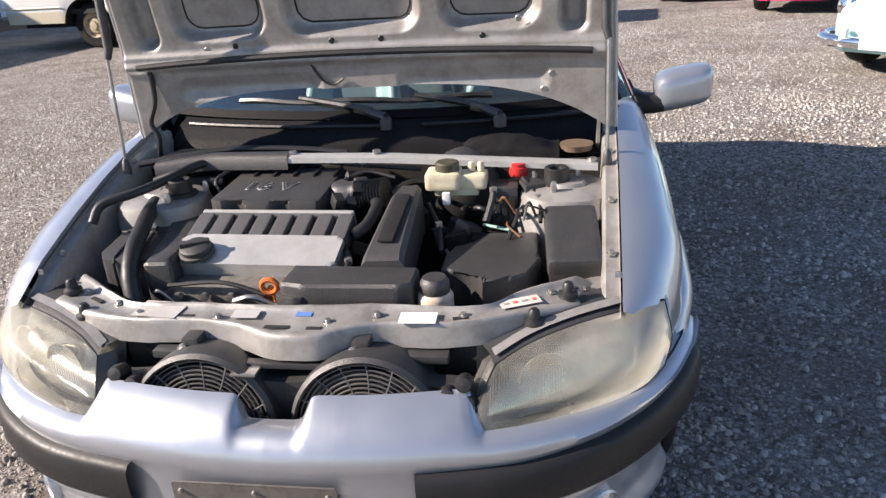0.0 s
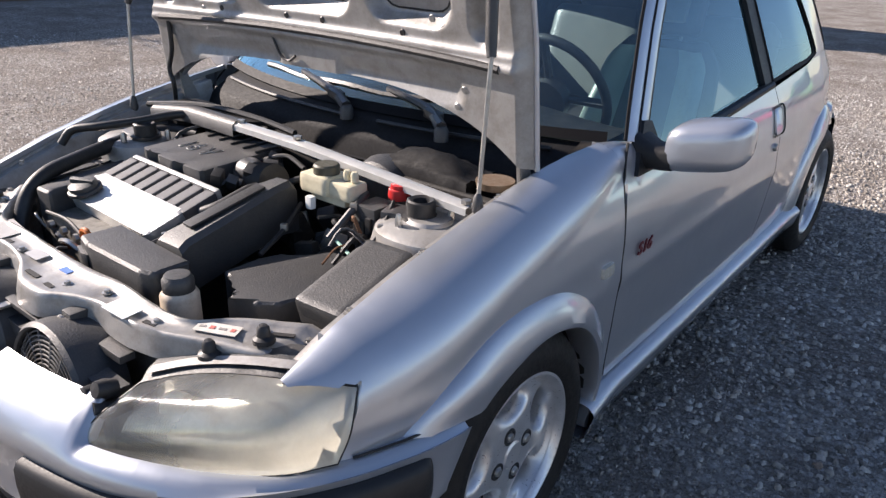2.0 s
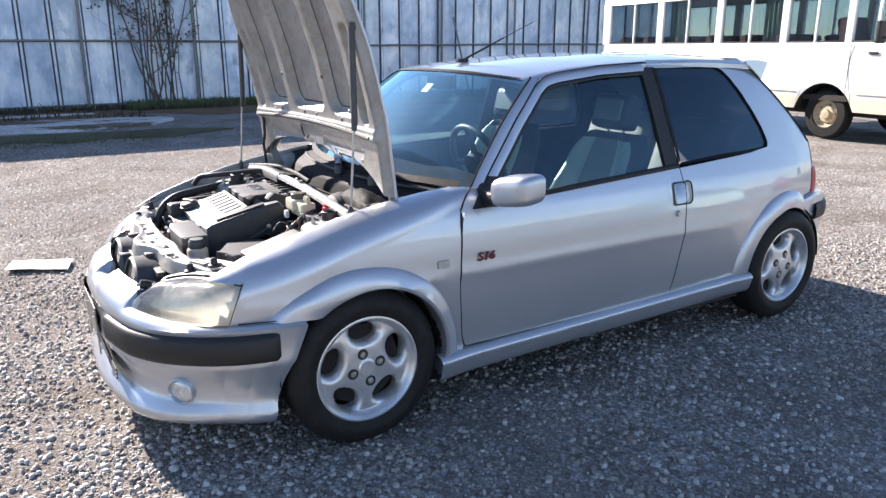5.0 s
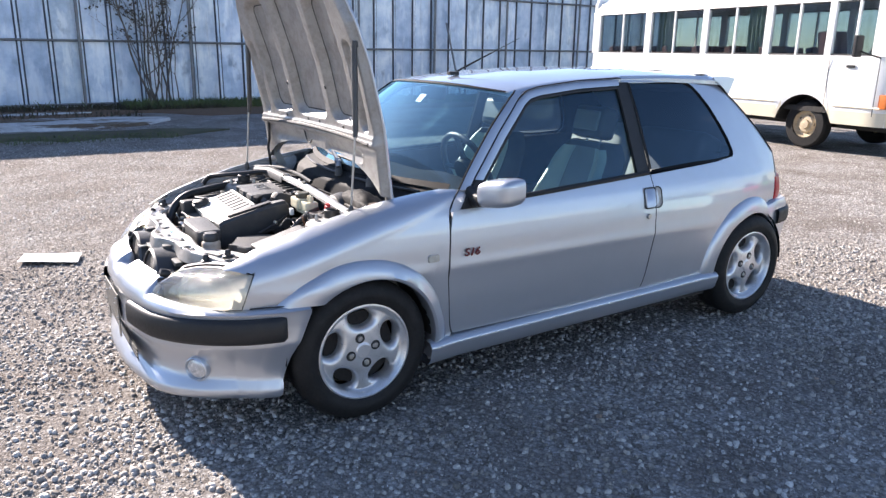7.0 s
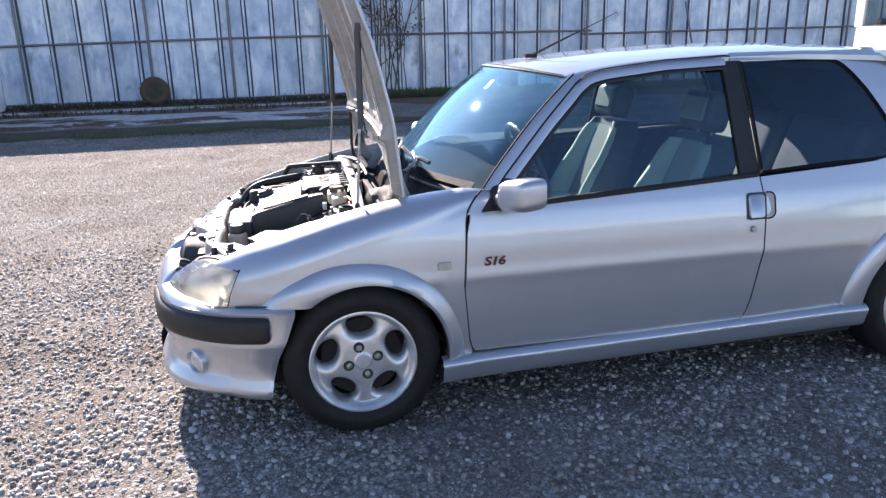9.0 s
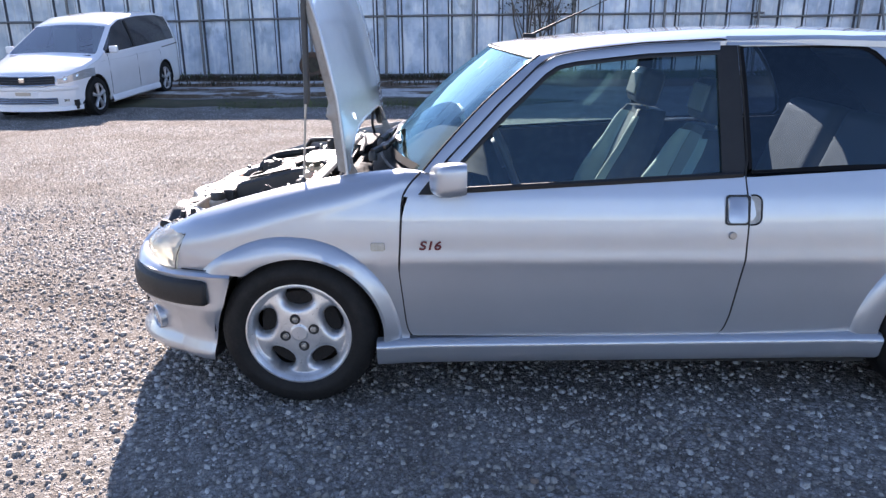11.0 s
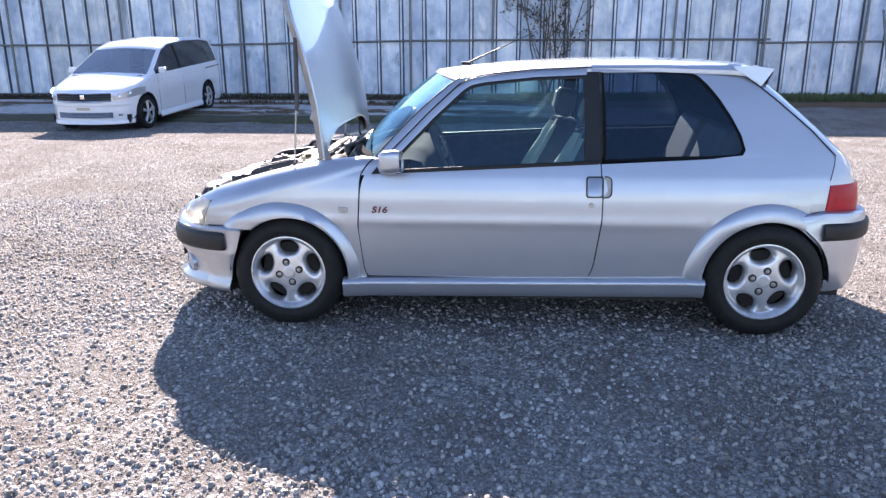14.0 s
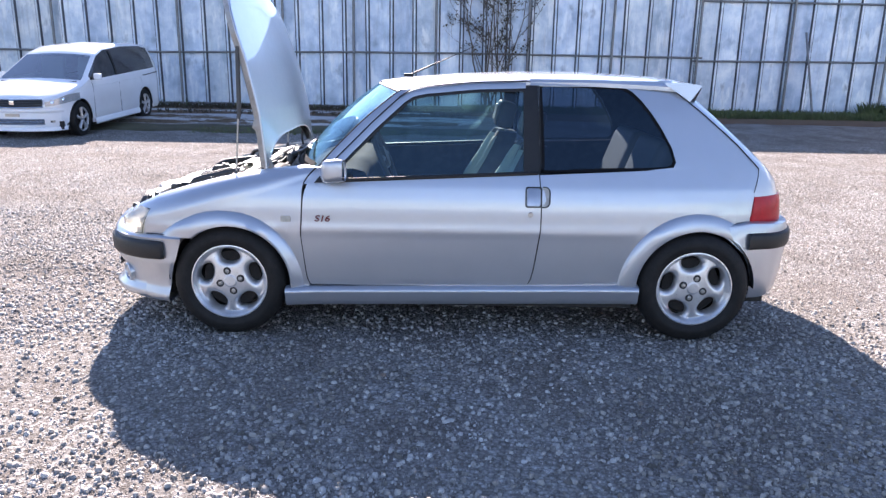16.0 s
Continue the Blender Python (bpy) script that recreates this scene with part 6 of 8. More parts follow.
lathe_part("brake_servo", [(0.0, 0.02), (0.05, 0.02), (0.095, -0.01), (0.105, -0.05), (0.10, -0.08)], M_black_bay, bay, tilted((0.27, 0.12, 0.70), 90, 0, 0), 30, "black brake servo")
# relay box and red terminal cap
rel = part("relay_box", box(bmesh.new(), (0.388, 0.008, 0.700), (0.062, 0.072, 0.110), 0.006), M_black_bay, bay, "black relay box")
for k in range(3):
    part("relay", box(bmesh.new(), (0.370 + k * 0.018, -0.031, 0.69 + 0.01 * k), (0.014, 0.012, 0.05), 0.002), M_black_soft, rel)
redcap = lathe_part("terminal_cap", [(0.022, 0.762), (0.024, 0.770), (0.022, 0.784), (0.018, 0.786), (0.018, 0.794), (0.0, 0.796)], M_red_plastic, bay, tilted((0.418, 0.050, 0)), 16, "red plastic terminal cap")
part("regulator", box(bmesh.new(), (0.452, 0.005, 0.745), (0.05, 0.06, 0.03), 0.006, pose(0, 0, 0, 0, 0, 20)), M_black_bay, bay)
# strut brace
br = along([(-0.200, 0.090, 0.809), (0.08, 0.085, 0.806), (0.612, 0.052, 0.786)], 20)
rows = [[p + np.array(o) for o in ((0, -0.020, -0.010), (0, -0.019, 0.004), (0, -0.006, 0.010), (0, 0.008, 0.010), (0, 0.020, 0.004), (0, 0.020, -0.010))] for p in br]
sheet("strut_brace", rows, M_alu, bay, label="flat silver strut brace bar", angle=50)
duct = along([(-0.56, 0.075, 0.800), (-0.42, 0.100, 0.812), (-0.19, 0.092, 0.812)], 16)
rows = [[p + np.array(o) for o in ((0, -0.026, -0.030), (0, -0.025, 0.000), (0, -0.014, 0.010), (0, 0.012, 0.010), (0, 0.024, 0.000), (0, 0.025, -0.030))] for p in duct]
sheet("cable_duct", rows, M_black_bay, bay, label="flat black cable duct", angle=50)
for x, y in ((0.6, 0.05), (-0.18, 0.09), (0.05, 0.085)):
    lathe_part("brace_bolt", [(0.011, 0.0), (0.011, 0.008), (0.0, 0.009)], M_steel, bay, tilted((x, y, 0.796 if x > 0.3 else 0.818)), 6)
# right-hand side: box, belt cover, hoses
cbox = slab_part("coolant_box", [(-0.575, -0.005), (-0.43, -0.005), (-0.372, -0.335), (-0.505, -0.330), (-0.532, -0.29)], 0.52, 0.698, M_black_bay, bay, 0.008, label="black ribbed box along the wing", seg=2)
for x0, x1 in ((-0.545, -0.478), (-0.500, -0.430)):
    tube_part("box_rib", [(x0, -0.012, 0.699), (x1, -0.325, 0.699), (x1 + 0.002, -0.336, 0.690), (x1 + 0.004, -0.337, 0.56)], 0.0035, M_black_soft, cbox, 6)
tube_part("box_rib", [(-0.55, -0.165, 0.699), (-0.402, -0.170, 0.699)], 0.0035, M_black_soft, cbox, 6)
slab_part("belt_cover", [(-0.462, -0.02), (-0.405, -0.02), (-0.372, -0.12), (-0.338, -0.25), (-0.318, -0.368), (-0.384, -0.372), (-0.405, -0.24), (-0.440, -0.12)], 0.45, 0.706, M_black_bay, bay, 0.016, label="black timing belt cover", seg=3)
tube_part("coolant_hose", curve([(-0.385, -0.425, 0.60), (-0.410, -0.385, 0.675), (-0.428, -0.325, 0.715), (-0.455, -0.235, 0.728), (-0.490, -0.130, 0.735), (-0.512, -0.01, 0.742), (-0.475, 0.07, 0.748), (-0.39, 0.095, 0.745)], 44), 0.019, M_black_soft, bay, 14, "thick black coolant hose")
tube_part("vacuum_hose", curve([(-0.600, -0.20, 0.735), (-0.585, -0.17, 0.772), (-0.521, -0.122, 0.785), (-0.477, -0.033, 0.792), (-0.445, 0.055, 0.800), (-0.398, 0.104, 0.800), (-0.325, 0.150, 0.79)], 36), 0.0115, M_black_soft, bay, 12)
tube_part("vacuum_hose", curve([(-0.56, 0.04, 0.765), (-0.49, 0.06, 0.785), (-0.42, 0.125, 0.795), (-0.30, 0.150, 0.80), (-0.15, 0.150, 0.79)], 30), 0.010, M_black_soft, bay, 12)
tube_part("bay_cable", curve([(-0.62, 0.08, 0.80), (-0.4, 0.13, 0.822), (-0.2, 0.155, 0.815), (-0.05, 0.16, 0.80)], 30), 0.009, M_black_soft, bay, 8)
for k in range(14):
    a = Vector((rnd.uniform(0.33, 0.48), rnd.uniform(-0.10, 0.0), 0.69))
    b = a + Vector((rnd.uniform(-0.09, 0.09), rnd.uniform(-0.12, 0.10), rnd.uniform(-0.05, 0.04)))
    mid = (a + b) / 2 + Vector((rnd.uniform(-0.03, 0.03), rnd.uniform(-0.03, 0.03), rnd.uniform(0.0, 0.05)))
    tube_part("wire", curve([a, mid, b], 12), rnd.uniform(0.0022, 0.005), rnd.choice([M_black_soft, M_black_soft, M_cream, M_black_bay, M_rust]), bay, 6)
for k in range(16):
    a = Vector((rnd.uniform(-0.36, 0.02), rnd.uniform(-0.42, -0.37), rnd.uniform(0.56, 0.63)))
    b = a + Vector((rnd.uniform(-0.10, 0.10), rnd.uniform(-0.03, 0.02), rnd.uniform(-0.06, 0.03)))
    tube_part("wire", curve([a, (a + b) / 2 + Vector((0, -0.01, rnd.uniform(0, 0.03))), b], 10), rnd.uniform(0.003, 0.008), rnd.choice([M_black_soft, M_steel, M_rust, M_black_bay]), bay, 6)
for k in range(24):
    x, y = rnd.uniform(-0.05, 0.5), rnd.uniform(-0.10, 0.12)
    box_part("bracket", (x, y, rnd.uniform(0.55, 0.64)), (rnd.uniform(0.02, 0.06), rnd.uniform(0.02, 0.06), rnd.uniform(0.02, 0.08)), rnd.choice([M_black_bay, M_dark_void, M_steel, M_black_soft]), bay, 0.004, pose(0, 0, 0, rnd.uniform(-30, 30), rnd.uniform(-30, 30), rnd.uniform(0, 90)))
# slots and bolts along the front panel
for x, y in ((-0.40, -0.455), (-0.33, -0.497), (-0.155, -0.508), (0.075, -0.522), (0.165, -0.490), (0.335, -0.490), (0.50, -0.385), (0.57, -0.345), (-0.50, -0.405), (-0.56, -0.365)):
    lathe_part("panel_bolt", [(0.010, 0.0), (0.010, 0.003), (0.006, 0.0035), (0.006, 0.008), (0.0, 0.0085)], M_steel, bay, tilted((x, y, 0.650 - (0.012 if abs(x) > 0.56 else 0))), 8)
for x, y, w, rz in ((-0.225, -0.506, 0.034, 0), (-0.02, -0.545, 0.05, 0), (0.055, -0.548, 0.03, 0), (0.33, -0.500, 0.03, 10), (0.535, -0.372, 0.04, 30), (-0.46, -0.44, 0.04, -30)):
    box_part("panel_slot", (x, y, 0.6515), (w, 0.010, 0.002), M_seam, bay, 0.0, pose(0, 0, 0, 0, 0, rz))
# looms, pipes and clips round the engine
LOOMS = (((-0.36, 0.105, 0.775), (-0.20, 0.125, 0.790), (0.0, 0.12, 0.775), (0.16, 0.11, 0.765)), ((0.02, -0.20, 0.69), (0.06, -0.30, 0.675), (0.05, -0.37, 0.66)), ((-0.33, -0.375, 0.655), (-0.20, -0.385, 0.668), (-0.10, -0.395, 0.645)),
         ((0.20, -0.04, 0.72), (0.235, -0.12, 0.69), (0.25, -0.20, 0.66)), ((0.34, 0.03, 0.76), (0.36, -0.03, 0.745), (0.345, -0.09, 0.69)), ((0.43, 0.02, 0.765), (0.47, -0.06, 0.735), (0.475, -0.12, 0.70)),
         ((-0.05, 0.04, 0.75), (0.02, 0.07, 0.772), (0.10, 0.06, 0.758)), ((0.10, -0.005, 0.735), (0.14, 0.04, 0.75), (0.20, 0.06, 0.745)), ((-0.345, -0.02, 0.74), (-0.38, 0.03, 0.765), (-0.36, 0.09, 0.78)), ((0.30, -0.02, 0.70), (0.33, -0.06, 0.715), (0.36, -0.055, 0.70)))
for k, pts in enumerate(LOOMS):
    tube_part("loom", curve(pts, 18), (0.006, 0.0085, 0.005)[k % 3], M_black_soft if k % 4 else M_black_bay, bay, 8)
for x, y, z in ((-0.20, 0.125, 0.795), (0.0, 0.12, 0.78), (0.06, -0.30, 0.68), (0.235, -0.12, 0.695), (0.36, -0.03, 0.75), (0.47, -0.06, 0.74), (-0.445, 0.055, 0.80), (-0.49, -0.13, 0.74)):
    box_part("hose_clip", (x, y, z), (0.016, 0.012, 0.016), M_steel, bay, 0.003, pose(0, 0, 0, 0, 0, 35))
tube_part("green_cable", [(0.335, -0.060, 0.672), (0.40, -0.085, 0.668)], 0.004, worn("pale_green_cable", (0.25, 0.45, 0.38), 0.5, amount=0.1), bay, 6)

# stickers on the front panel
def sticker(name, x, y, w, d, rz, material, z=0.6575):
    return box_part(name, (x, y, z), (w, d, 0.0012), material, front_panel, 0.0, pose(0, 0, 0, 3, 0, rz))


sticker("white_sticker", 0.249, -0.507, 0.072, 0.040, 1, M_white_label, 0.6545)
M_faded_red = worn("faded_red_print", (0.55, 0.16, 0.13), 0.5, bump=0)
M_faded_grey = worn("faded_grey_print", (0.30, 0.28, 0.26), 0.5, bump=0)
s1 = sticker("warning_sticker", 0.440, -0.438, 0.082, 0.030, 24, worn("cream_label", (0.62, 0.58, 0.52), 0.5, bump=0, amount=0.3, scale=30), 0.6560)
for k, (dx, w) in enumerate(((-0.028, 0.012), (-0.010, 0.010), (0.010, 0.014), (0.030, 0.008))):
    box_part("print_bar", (0.440 + dx * 0.913, -0.438 + dx * 0.407, 0.6572), (w, 0.006 + 0.003 * (k % 2), 0.0008), M_faded_red if k % 2 else M_faded_grey, s1, 0.0, pose(0, 0, 0, 3, 0, 24))
sticker("blue_sticker", 0.020, -0.490, 0.032, 0.030, 0, M_blue_label, 0.6545)
sticker("grey_sticker", -0.10, -0.500, 0.055, 0.030, 0, worn("faded_label", (0.42, 0.42, 0.42), 0.5, bump=0, amount=0.3), 0.6545)
sticker("grey_sticker", -0.29, -0.485, 0.10, 0.060, -6, worn("clear_label", (0.46, 0.44, 0.41), 0.4, bump=0, amount=0.3, scale=20), 0.6550)

# scuttle, wipers
M_wiper = worn("satin_black_wiper_steel", (0.016, 0.016, 0.017), 0.34, amount=0.15, scale=14, spec=0.8, bump=0.05)
rows = []
for x in np.linspace(-0.64, 0.64, 40):
    q = (x / 0.66) ** 2
    rows.append([(x, 0.168 + 0.02 * q, 0.776), (x, 0.176 + 0.02 * q, 0.778), (x, 0.182 + 0.02 * q, 0.735), (x, 0.215 + 0.06 * q, 0.728), (x, 0.232 + 0.09 * q, 0.800), (x, 0.240 + 0.10 * q, 0.815), (x, 0.262 + 0.11 * q, 0.830), (x, 0.268 + 0.12 * q, 0.842), (x, 0.285 + 0.14 * q, 0.850), (x, 0.300 + 0.152 * q, 0.862)])
sheet("scuttle", rows, M_scuttle, bay, label="black plastic scuttle below the windscreen", angle=40)
tube_part("scuttle_seal", [(x, 0.268 + 0.12 * (x / 0.66) ** 2, 0.846) for x in np.linspace(-0.60, 0.05, 24)], 0.006, M_black_soft, bay, 6)
tube_part("scuttle_seal", [(x, 0.268 + 0.12 * (x / 0.66) ** 2, 0.846) for x in np.linspace(0.14, 0.60, 20)], 0.006, M_black_soft, bay, 6)
slab_part("scuttle_cover", [(-0.58, 0.11), (-0.20, 0.12), (-0.16, 0.165), (-0.24, 0.19), (-0.55, 0.20)], 0.74, 0.812, M_scuttle, bay, 0.010)
rows = []
for i, u in enumerate(np.linspace(0, 1, 18)):
    row = []
    for j, v in enumerate(np.linspace(0, 1, 12)):
        x, y = 0.26 + 0.26 * u, 0.155 + 0.11 * v
        z = 0.795 + 0.035 * math.sin(math.pi * v) * math.sin(math.pi * min(1, u * 1.1)) ** 0.6 + 0.010 * noise.noise((u * 5, v * 9, 3.1)) + 0.004 * noise.noise((u * 14, v * 22, 1.7))
        row.append((x, y, z))
    rows.append(row)
sheet("air_filter_bag", rows, M_scuttle, bay, inward=(0, 0, -0.05), label="crumpled black cabin air cover", angle=80)
lathe_part("brown_bowl", [(0.044, 0.004), (0.040, -0.012), (0.0, -0.014)], worn("tan_cover", (0.13, 0.085, 0.05), 0.6, amount=0.4, scale=14), bay, tilted((0.565, 0.20, 0.798)), 24)
for (px, a0, ln_, s0) in ((-0.02, 0, 0.50, 1), (0.30, 0, 0.45, 1)):
    piv = Vector((px + 0.06, 0.262, 0.858))
    wiper = lathe_part("wiper_pivot", [(0.018, -0.02), (0.018, 0.006), (0.012, 0.016), (0.0, 0.017)], M_black_bay, bay, tilted(piv), 14, "black wiper arm and blade")
    x1 = piv.x - ln_ * 0.55
    q = lambda x: 0.295 + 0.15 * (x / 0.70) ** 2
    arm = curve([piv + Vector((0, 0, 0.012)), Vector((piv.x - 0.10, q(piv.x - 0.1) + 0.008, 0.893)), Vector((x1, q(x1) + 0.045, 0.915))], 16)
    tube_part("wiper_arm", arm, np.linspace(0.015, 0.008, 16), M_wiper, wiper, 8)
    bl = [Vector((x, q(x) + 0.04, 0.904 + 0.004 * math.sin(i))) for i, x in enumerate(np.linspace(piv.x - 0.03, x1 - 0.20, 10))]
    tube_part("wiper_blade", bl, 0.009, M_wiper, wiper, 6)
    box_part("arm_joint", arm[4], (0.05, 0.03, 0.022), M_wiper, wiper, 0.006, pose(0, 0, 0, 0, 8, -15))

# ---- cabin ----
cabin = new("cabin")
cabin.parent = car
cabin["label"] = "dark cabin with leather seats"
box_part("cabin_floor", (0, 1.45, 0.30), (1.36, 2.3, 0.04), M_dark_void, cabin, 0.0)
rows = []
for u in np.linspace(-1, 1, 30):
    x = 0.66 * u
    hump = 0.018 * math.exp(-((x - 0.36) / 0.16) ** 2)
    rows.append([(x, 0.33 + 0.13 * u * u, 0.80), (x, 0.36 + 0.13 * u * u, 0.836), (x, 0.50 + 0.04 * u * u, 0.845 + hump), (x, 0.64, 0.850 + hump * 1.3), (x, 0.70, 0.835 + hump), (x, 0.72, 0.79), (x, 0.70, 0.62), (x, 0.62, 0.42)])
sheet("dashboard", rows, M_dash, cabin, angle=60)
for side in (1, -1):
    rows = [[(side * (float(half_width(y, z)) - 0.055), y, z) for z in np.linspace(0.30, float(belt(y)) - 0.005, 8)] for y in np.linspace(0.46, 2.5, 20)]
    sheet("door_card", rows, M_dash, cabin)
    rows = [[(side * (float(half_width(y, belt(y))) - o), y, float(belt(y)) - 0.004) for o in (0.055, 0.022)] for y in np.linspace(0.5, 2.3, 10)]
    sheet("door_card_top", rows, M_dash, cabin)
# steering wheel
sm = tilted((0.35, 0.775, 0.872), -68, 0, 0)
sw = lathe_part("steering_wheel", [(0.178 + 0.014 * math.cos(a), 0.014 * math.sin(a)) for a in np.linspace(0, 2 * math.pi, 13)], M_leather_dark, cabin, sm, 40, "dark leather steering wheel", cap=False)
lathe_part("wheel_boss", [(0.0, 0.02), (0.055, 0.018), (0.065, 0.0), (0.06, -0.03)], M_leather_dark, sw, sm, 24)
for a in (0, math.pi, -math.pi / 2):
    p = [sm @ Vector((r * math.cos(a), r * math.sin(a), 0.0)) for r in (0.05, 0.11, 0.175)]
    tube_part("wheel_spoke", p, 0.014, M_leather_dark, sw, 8)


def seat(x, y):
    """A bolstered front seat, built in the cabin."""
    s = new("front_seat")
    s.parent = cabin
    s.matrix_basis = Matrix.Translation((x, y, 0.33))
    s["label"] = "pale leather sports seat, its middle darkened as shade, with a headrest"
    part("seat_cushion", box(bmesh.new(), (0, -0.20, 0.14), (0.44, 0.48, 0.15), 0.05, pose(0, 0, 0, 8, 0, 0), 3), M_leather_pale, s)
    rows = []
    for v in np.linspace(0, 1, 18):
        w = 0.245 - 0.055 * v ** 1.8 - 0.05 * max(0.0, v - 0.85) / 0.15
        yy, zz = 0.03 + 0.185 * v, 0.16 + 0.475 * v
        row = []
        for u in np.linspace(-1, 1, 25):
            bol = -(0.055 + 0.075 * max(0.0, 1 - 1.5 * v)) * math.exp(-((abs(u) - 0.80) / 0.20) ** 2) * math.sin(math.pi * min(0.92, 0.14 + 0.8 * v)) ** 0.6
            edge = 0.05 * max(0.0, abs(u) - 0.88) / 0.12
            row.append((w * u, yy - 0.035 + bol + edge, zz))
        for u in np.linspace(1, -1, 11):
            row.append((w * u * 0.95, yy + 0.07, zz - 0.01))
        rows.append(row)
    g = np.array(rows)
    f = grid_faces(18, 36, True) + [tuple(range(36)), tuple(17 * 36 + i for i in range(36))]
    back = mesh_part("seat_back", g.reshape(-1, 3), f, M_leather_dark, s, angle=60)
    # pale bolsters; the middle panel wears the leather darkened for shade
    for c0, c1, mat in ((1, 8, M_leather_pale), (7, 18, M_leather_mid), (17, 24, M_leather_pale)):
        sheet("seat_panel", g[1:17, c0:c1] + np.array((0, -0.006 if mat is M_leather_pale else -0.004, 0.0)), mat, back, angle=60)
    for xx in (-0.105, 0.105):
        tube_part("seat_seam", [(xx, 0.03 + 0.185 * v - 0.041, 0.16 + 0.475 * v) for v in np.linspace(0.1, 0.9, 10)], 0.004, M_leather_dark, s, 6)
    hr = part("headrest", box(bmesh.new(), (0, 0.215, 0.730), (0.235, 0.110, 0.165), 0.052, pose(0, 0, 0, -14, 0, 0), 5), M_leather_dark, s)
    part("headrest_pad", box(bmesh.new(), (0, 0.166, 0.745), (0.17, 0.03, 0.10), 0.014, pose(0, 0, 0, -14, 0, 0), 3), M_leather_mid, hr)
    for sd in (0.05, -0.05):
        tube_part("headrest_post", [(sd, 0.215, 0.62), (sd, 0.222, 0.68)], 0.006, M_steel, s, 6)


seat(0.345, 1.36)
seat(-0.345, 1.27)
part("rear_bench", box(bmesh.new(), (0, 1.98, 0.50), (1.12, 0.50, 0.16), 0.04, pose(0, 0, 0, 6, 0, 0), 3), M_leather_dark, cabin, "dark rear bench")
for x in (0.28, -0.28):
    rb_ = part("rear_backrest", box(bmesh.new(), (x, 2.25, 0.74), (0.50, 0.20, 0.50), 0.085, pose(0, 0, 0, -20, 0, 0), 5), M_leather_mid, cabin, "rounded mid-grey leather rear backrest")
    tube_part("backrest_seam", [(x - 0.235, 2.17 + 0.02 * k, 0.70 + 0.07 * k) for k in range(4)], 0.004, M_leather_dark, rb_, 6)
rows = [[(x, y, 0.885) for y in (2.30, 2.66)] for x in (-0.58, 0.58)]
sheet("parcel_shelf", rows, M_dash, cabin)
part("interior_mirror", box(bmesh.new(), (0.0, 0.80, 1.205), (0.20, 0.03, 0.06), 0.012, None, 3), M_black_trim, cabin)
part("screen_sticker", box(bmesh.new(), (0.05, 0.70, 1.185), (0.05, 0.002, 0.05), 0.0, pose(0, 0, 0, -45, 0, 0)), M_white_label, cabin)
rows = [[(0.53 * u, y, float(np.interp(y, (0.8, 1.5, 2.3), (1.268, 1.305, 1.292))) - 0.035 * abs(u) ** 2.6) for u in np.linspace(-1, 1, 15)] for y in np.linspace(0.85, 2.28, 14)]
sheet("headlining", rows, worn("grey_headlining", (0.22, 0.22, 0.22), 0.9), cabin)


# ---- the sheet-metal fence behind the lot ----
FX, PITCH = -14.6, 0.585
def fence_steel():
    """Galvanised sheet, bleached and stained in patches, each panel with its own tone."""
    k = Mat("galvanised_sheet")
    oi = k.node("ShaderNodeObjectInfo")
    shift = k.node("ShaderNodeVectorMath")
    shift.operation = "ADD"
    comb = k.node("ShaderNodeCombineXYZ")
    big = k.node("ShaderNodeMath")
    big.operation = "MULTIPLY"
    big.inputs[1].default_value = 40.0
    k.link(oi.outputs["Random"], big.inputs[0])
    k.link(big.outputs[0], comb.inputs[1])
    k.link(k.coords(), shift.inputs[0])
    k.link(comb.outputs[0], shift.inputs[1])
    k.co = shift.outputs[0]
    tone = k.ramp(k.noise(1.5, 6, 0.62), [(0.30, (0.33, 0.41, 0.52)), (0.48, (0.52, 0.61, 0.72)), (0.66, (0.80, 0.84, 0.88))])
    bleach = k.range(k.noise(2.2, 5, 0.6, stretch=(1, 1.6, 0.55)), 0.0, 0.85, 0.52, 0.64)
    streak = k.range(k.noise(3.0, 6, 0.7, stretch=(1, 3.0, 0.25)), 0.0, 0.55, 0.52, 0.74)
    smudge = k.range(k.noise(1.9, 4, 0.55, stretch=(1, 1.3, 0.8)), 0.0, 0.75, 0.60, 0.70)
    each = k.ramp(oi.outputs["Random"], [(0.0, (0.70, 0.74, 0.80)), (0.35, (0.95, 0.96, 0.98)), (0.75, (1.0, 1.0, 0.99)), (1.0, (0.82, 0.80, 0.76))])
    col = k.mix(bleach, tone, (0.82, 0.85, 0.88))
    col = k.mix(streak, col, (0.36, 0.38, 0.41))
    col = k.mix(smudge, col, (0.24, 0.29, 0.36))
    k.put("Base Color", k.mix(1.0, col, each, "MULTIPLY")).put("Metallic", 0.25)
    k.put("Roughness", k.range(k.noise(9.0, 4, 0.6), 0.35, 0.6, 0.3, 0.7))
    k.put("Normal", k.bump(k.noise(2.0, 3, 0.5), 0.30, 0.05))
    return k.m


M_fence = fence_steel()
# weathered sheet darkened for the rib flanks, their shade put into the colour
M_rib = worn("shaded_weathered_flank", (0.075, 0.085, 0.105), 0.6, 0.3, dirt=(0.10, 0.07, 0.05), amount=0.4, scale=4)
M_pipe = worn("weathered_pipe", (0.20, 0.21, 0.22), 0.5, 0.6, dirt=(0.16, 0.10, 0.06), amount=0.5, scale=6)
fence = thing("sheet_fence", "tall weathered galvanised sheet-metal fence on pipe posts", "fence", kind="")
n_pan = 66
y_start = -19.0
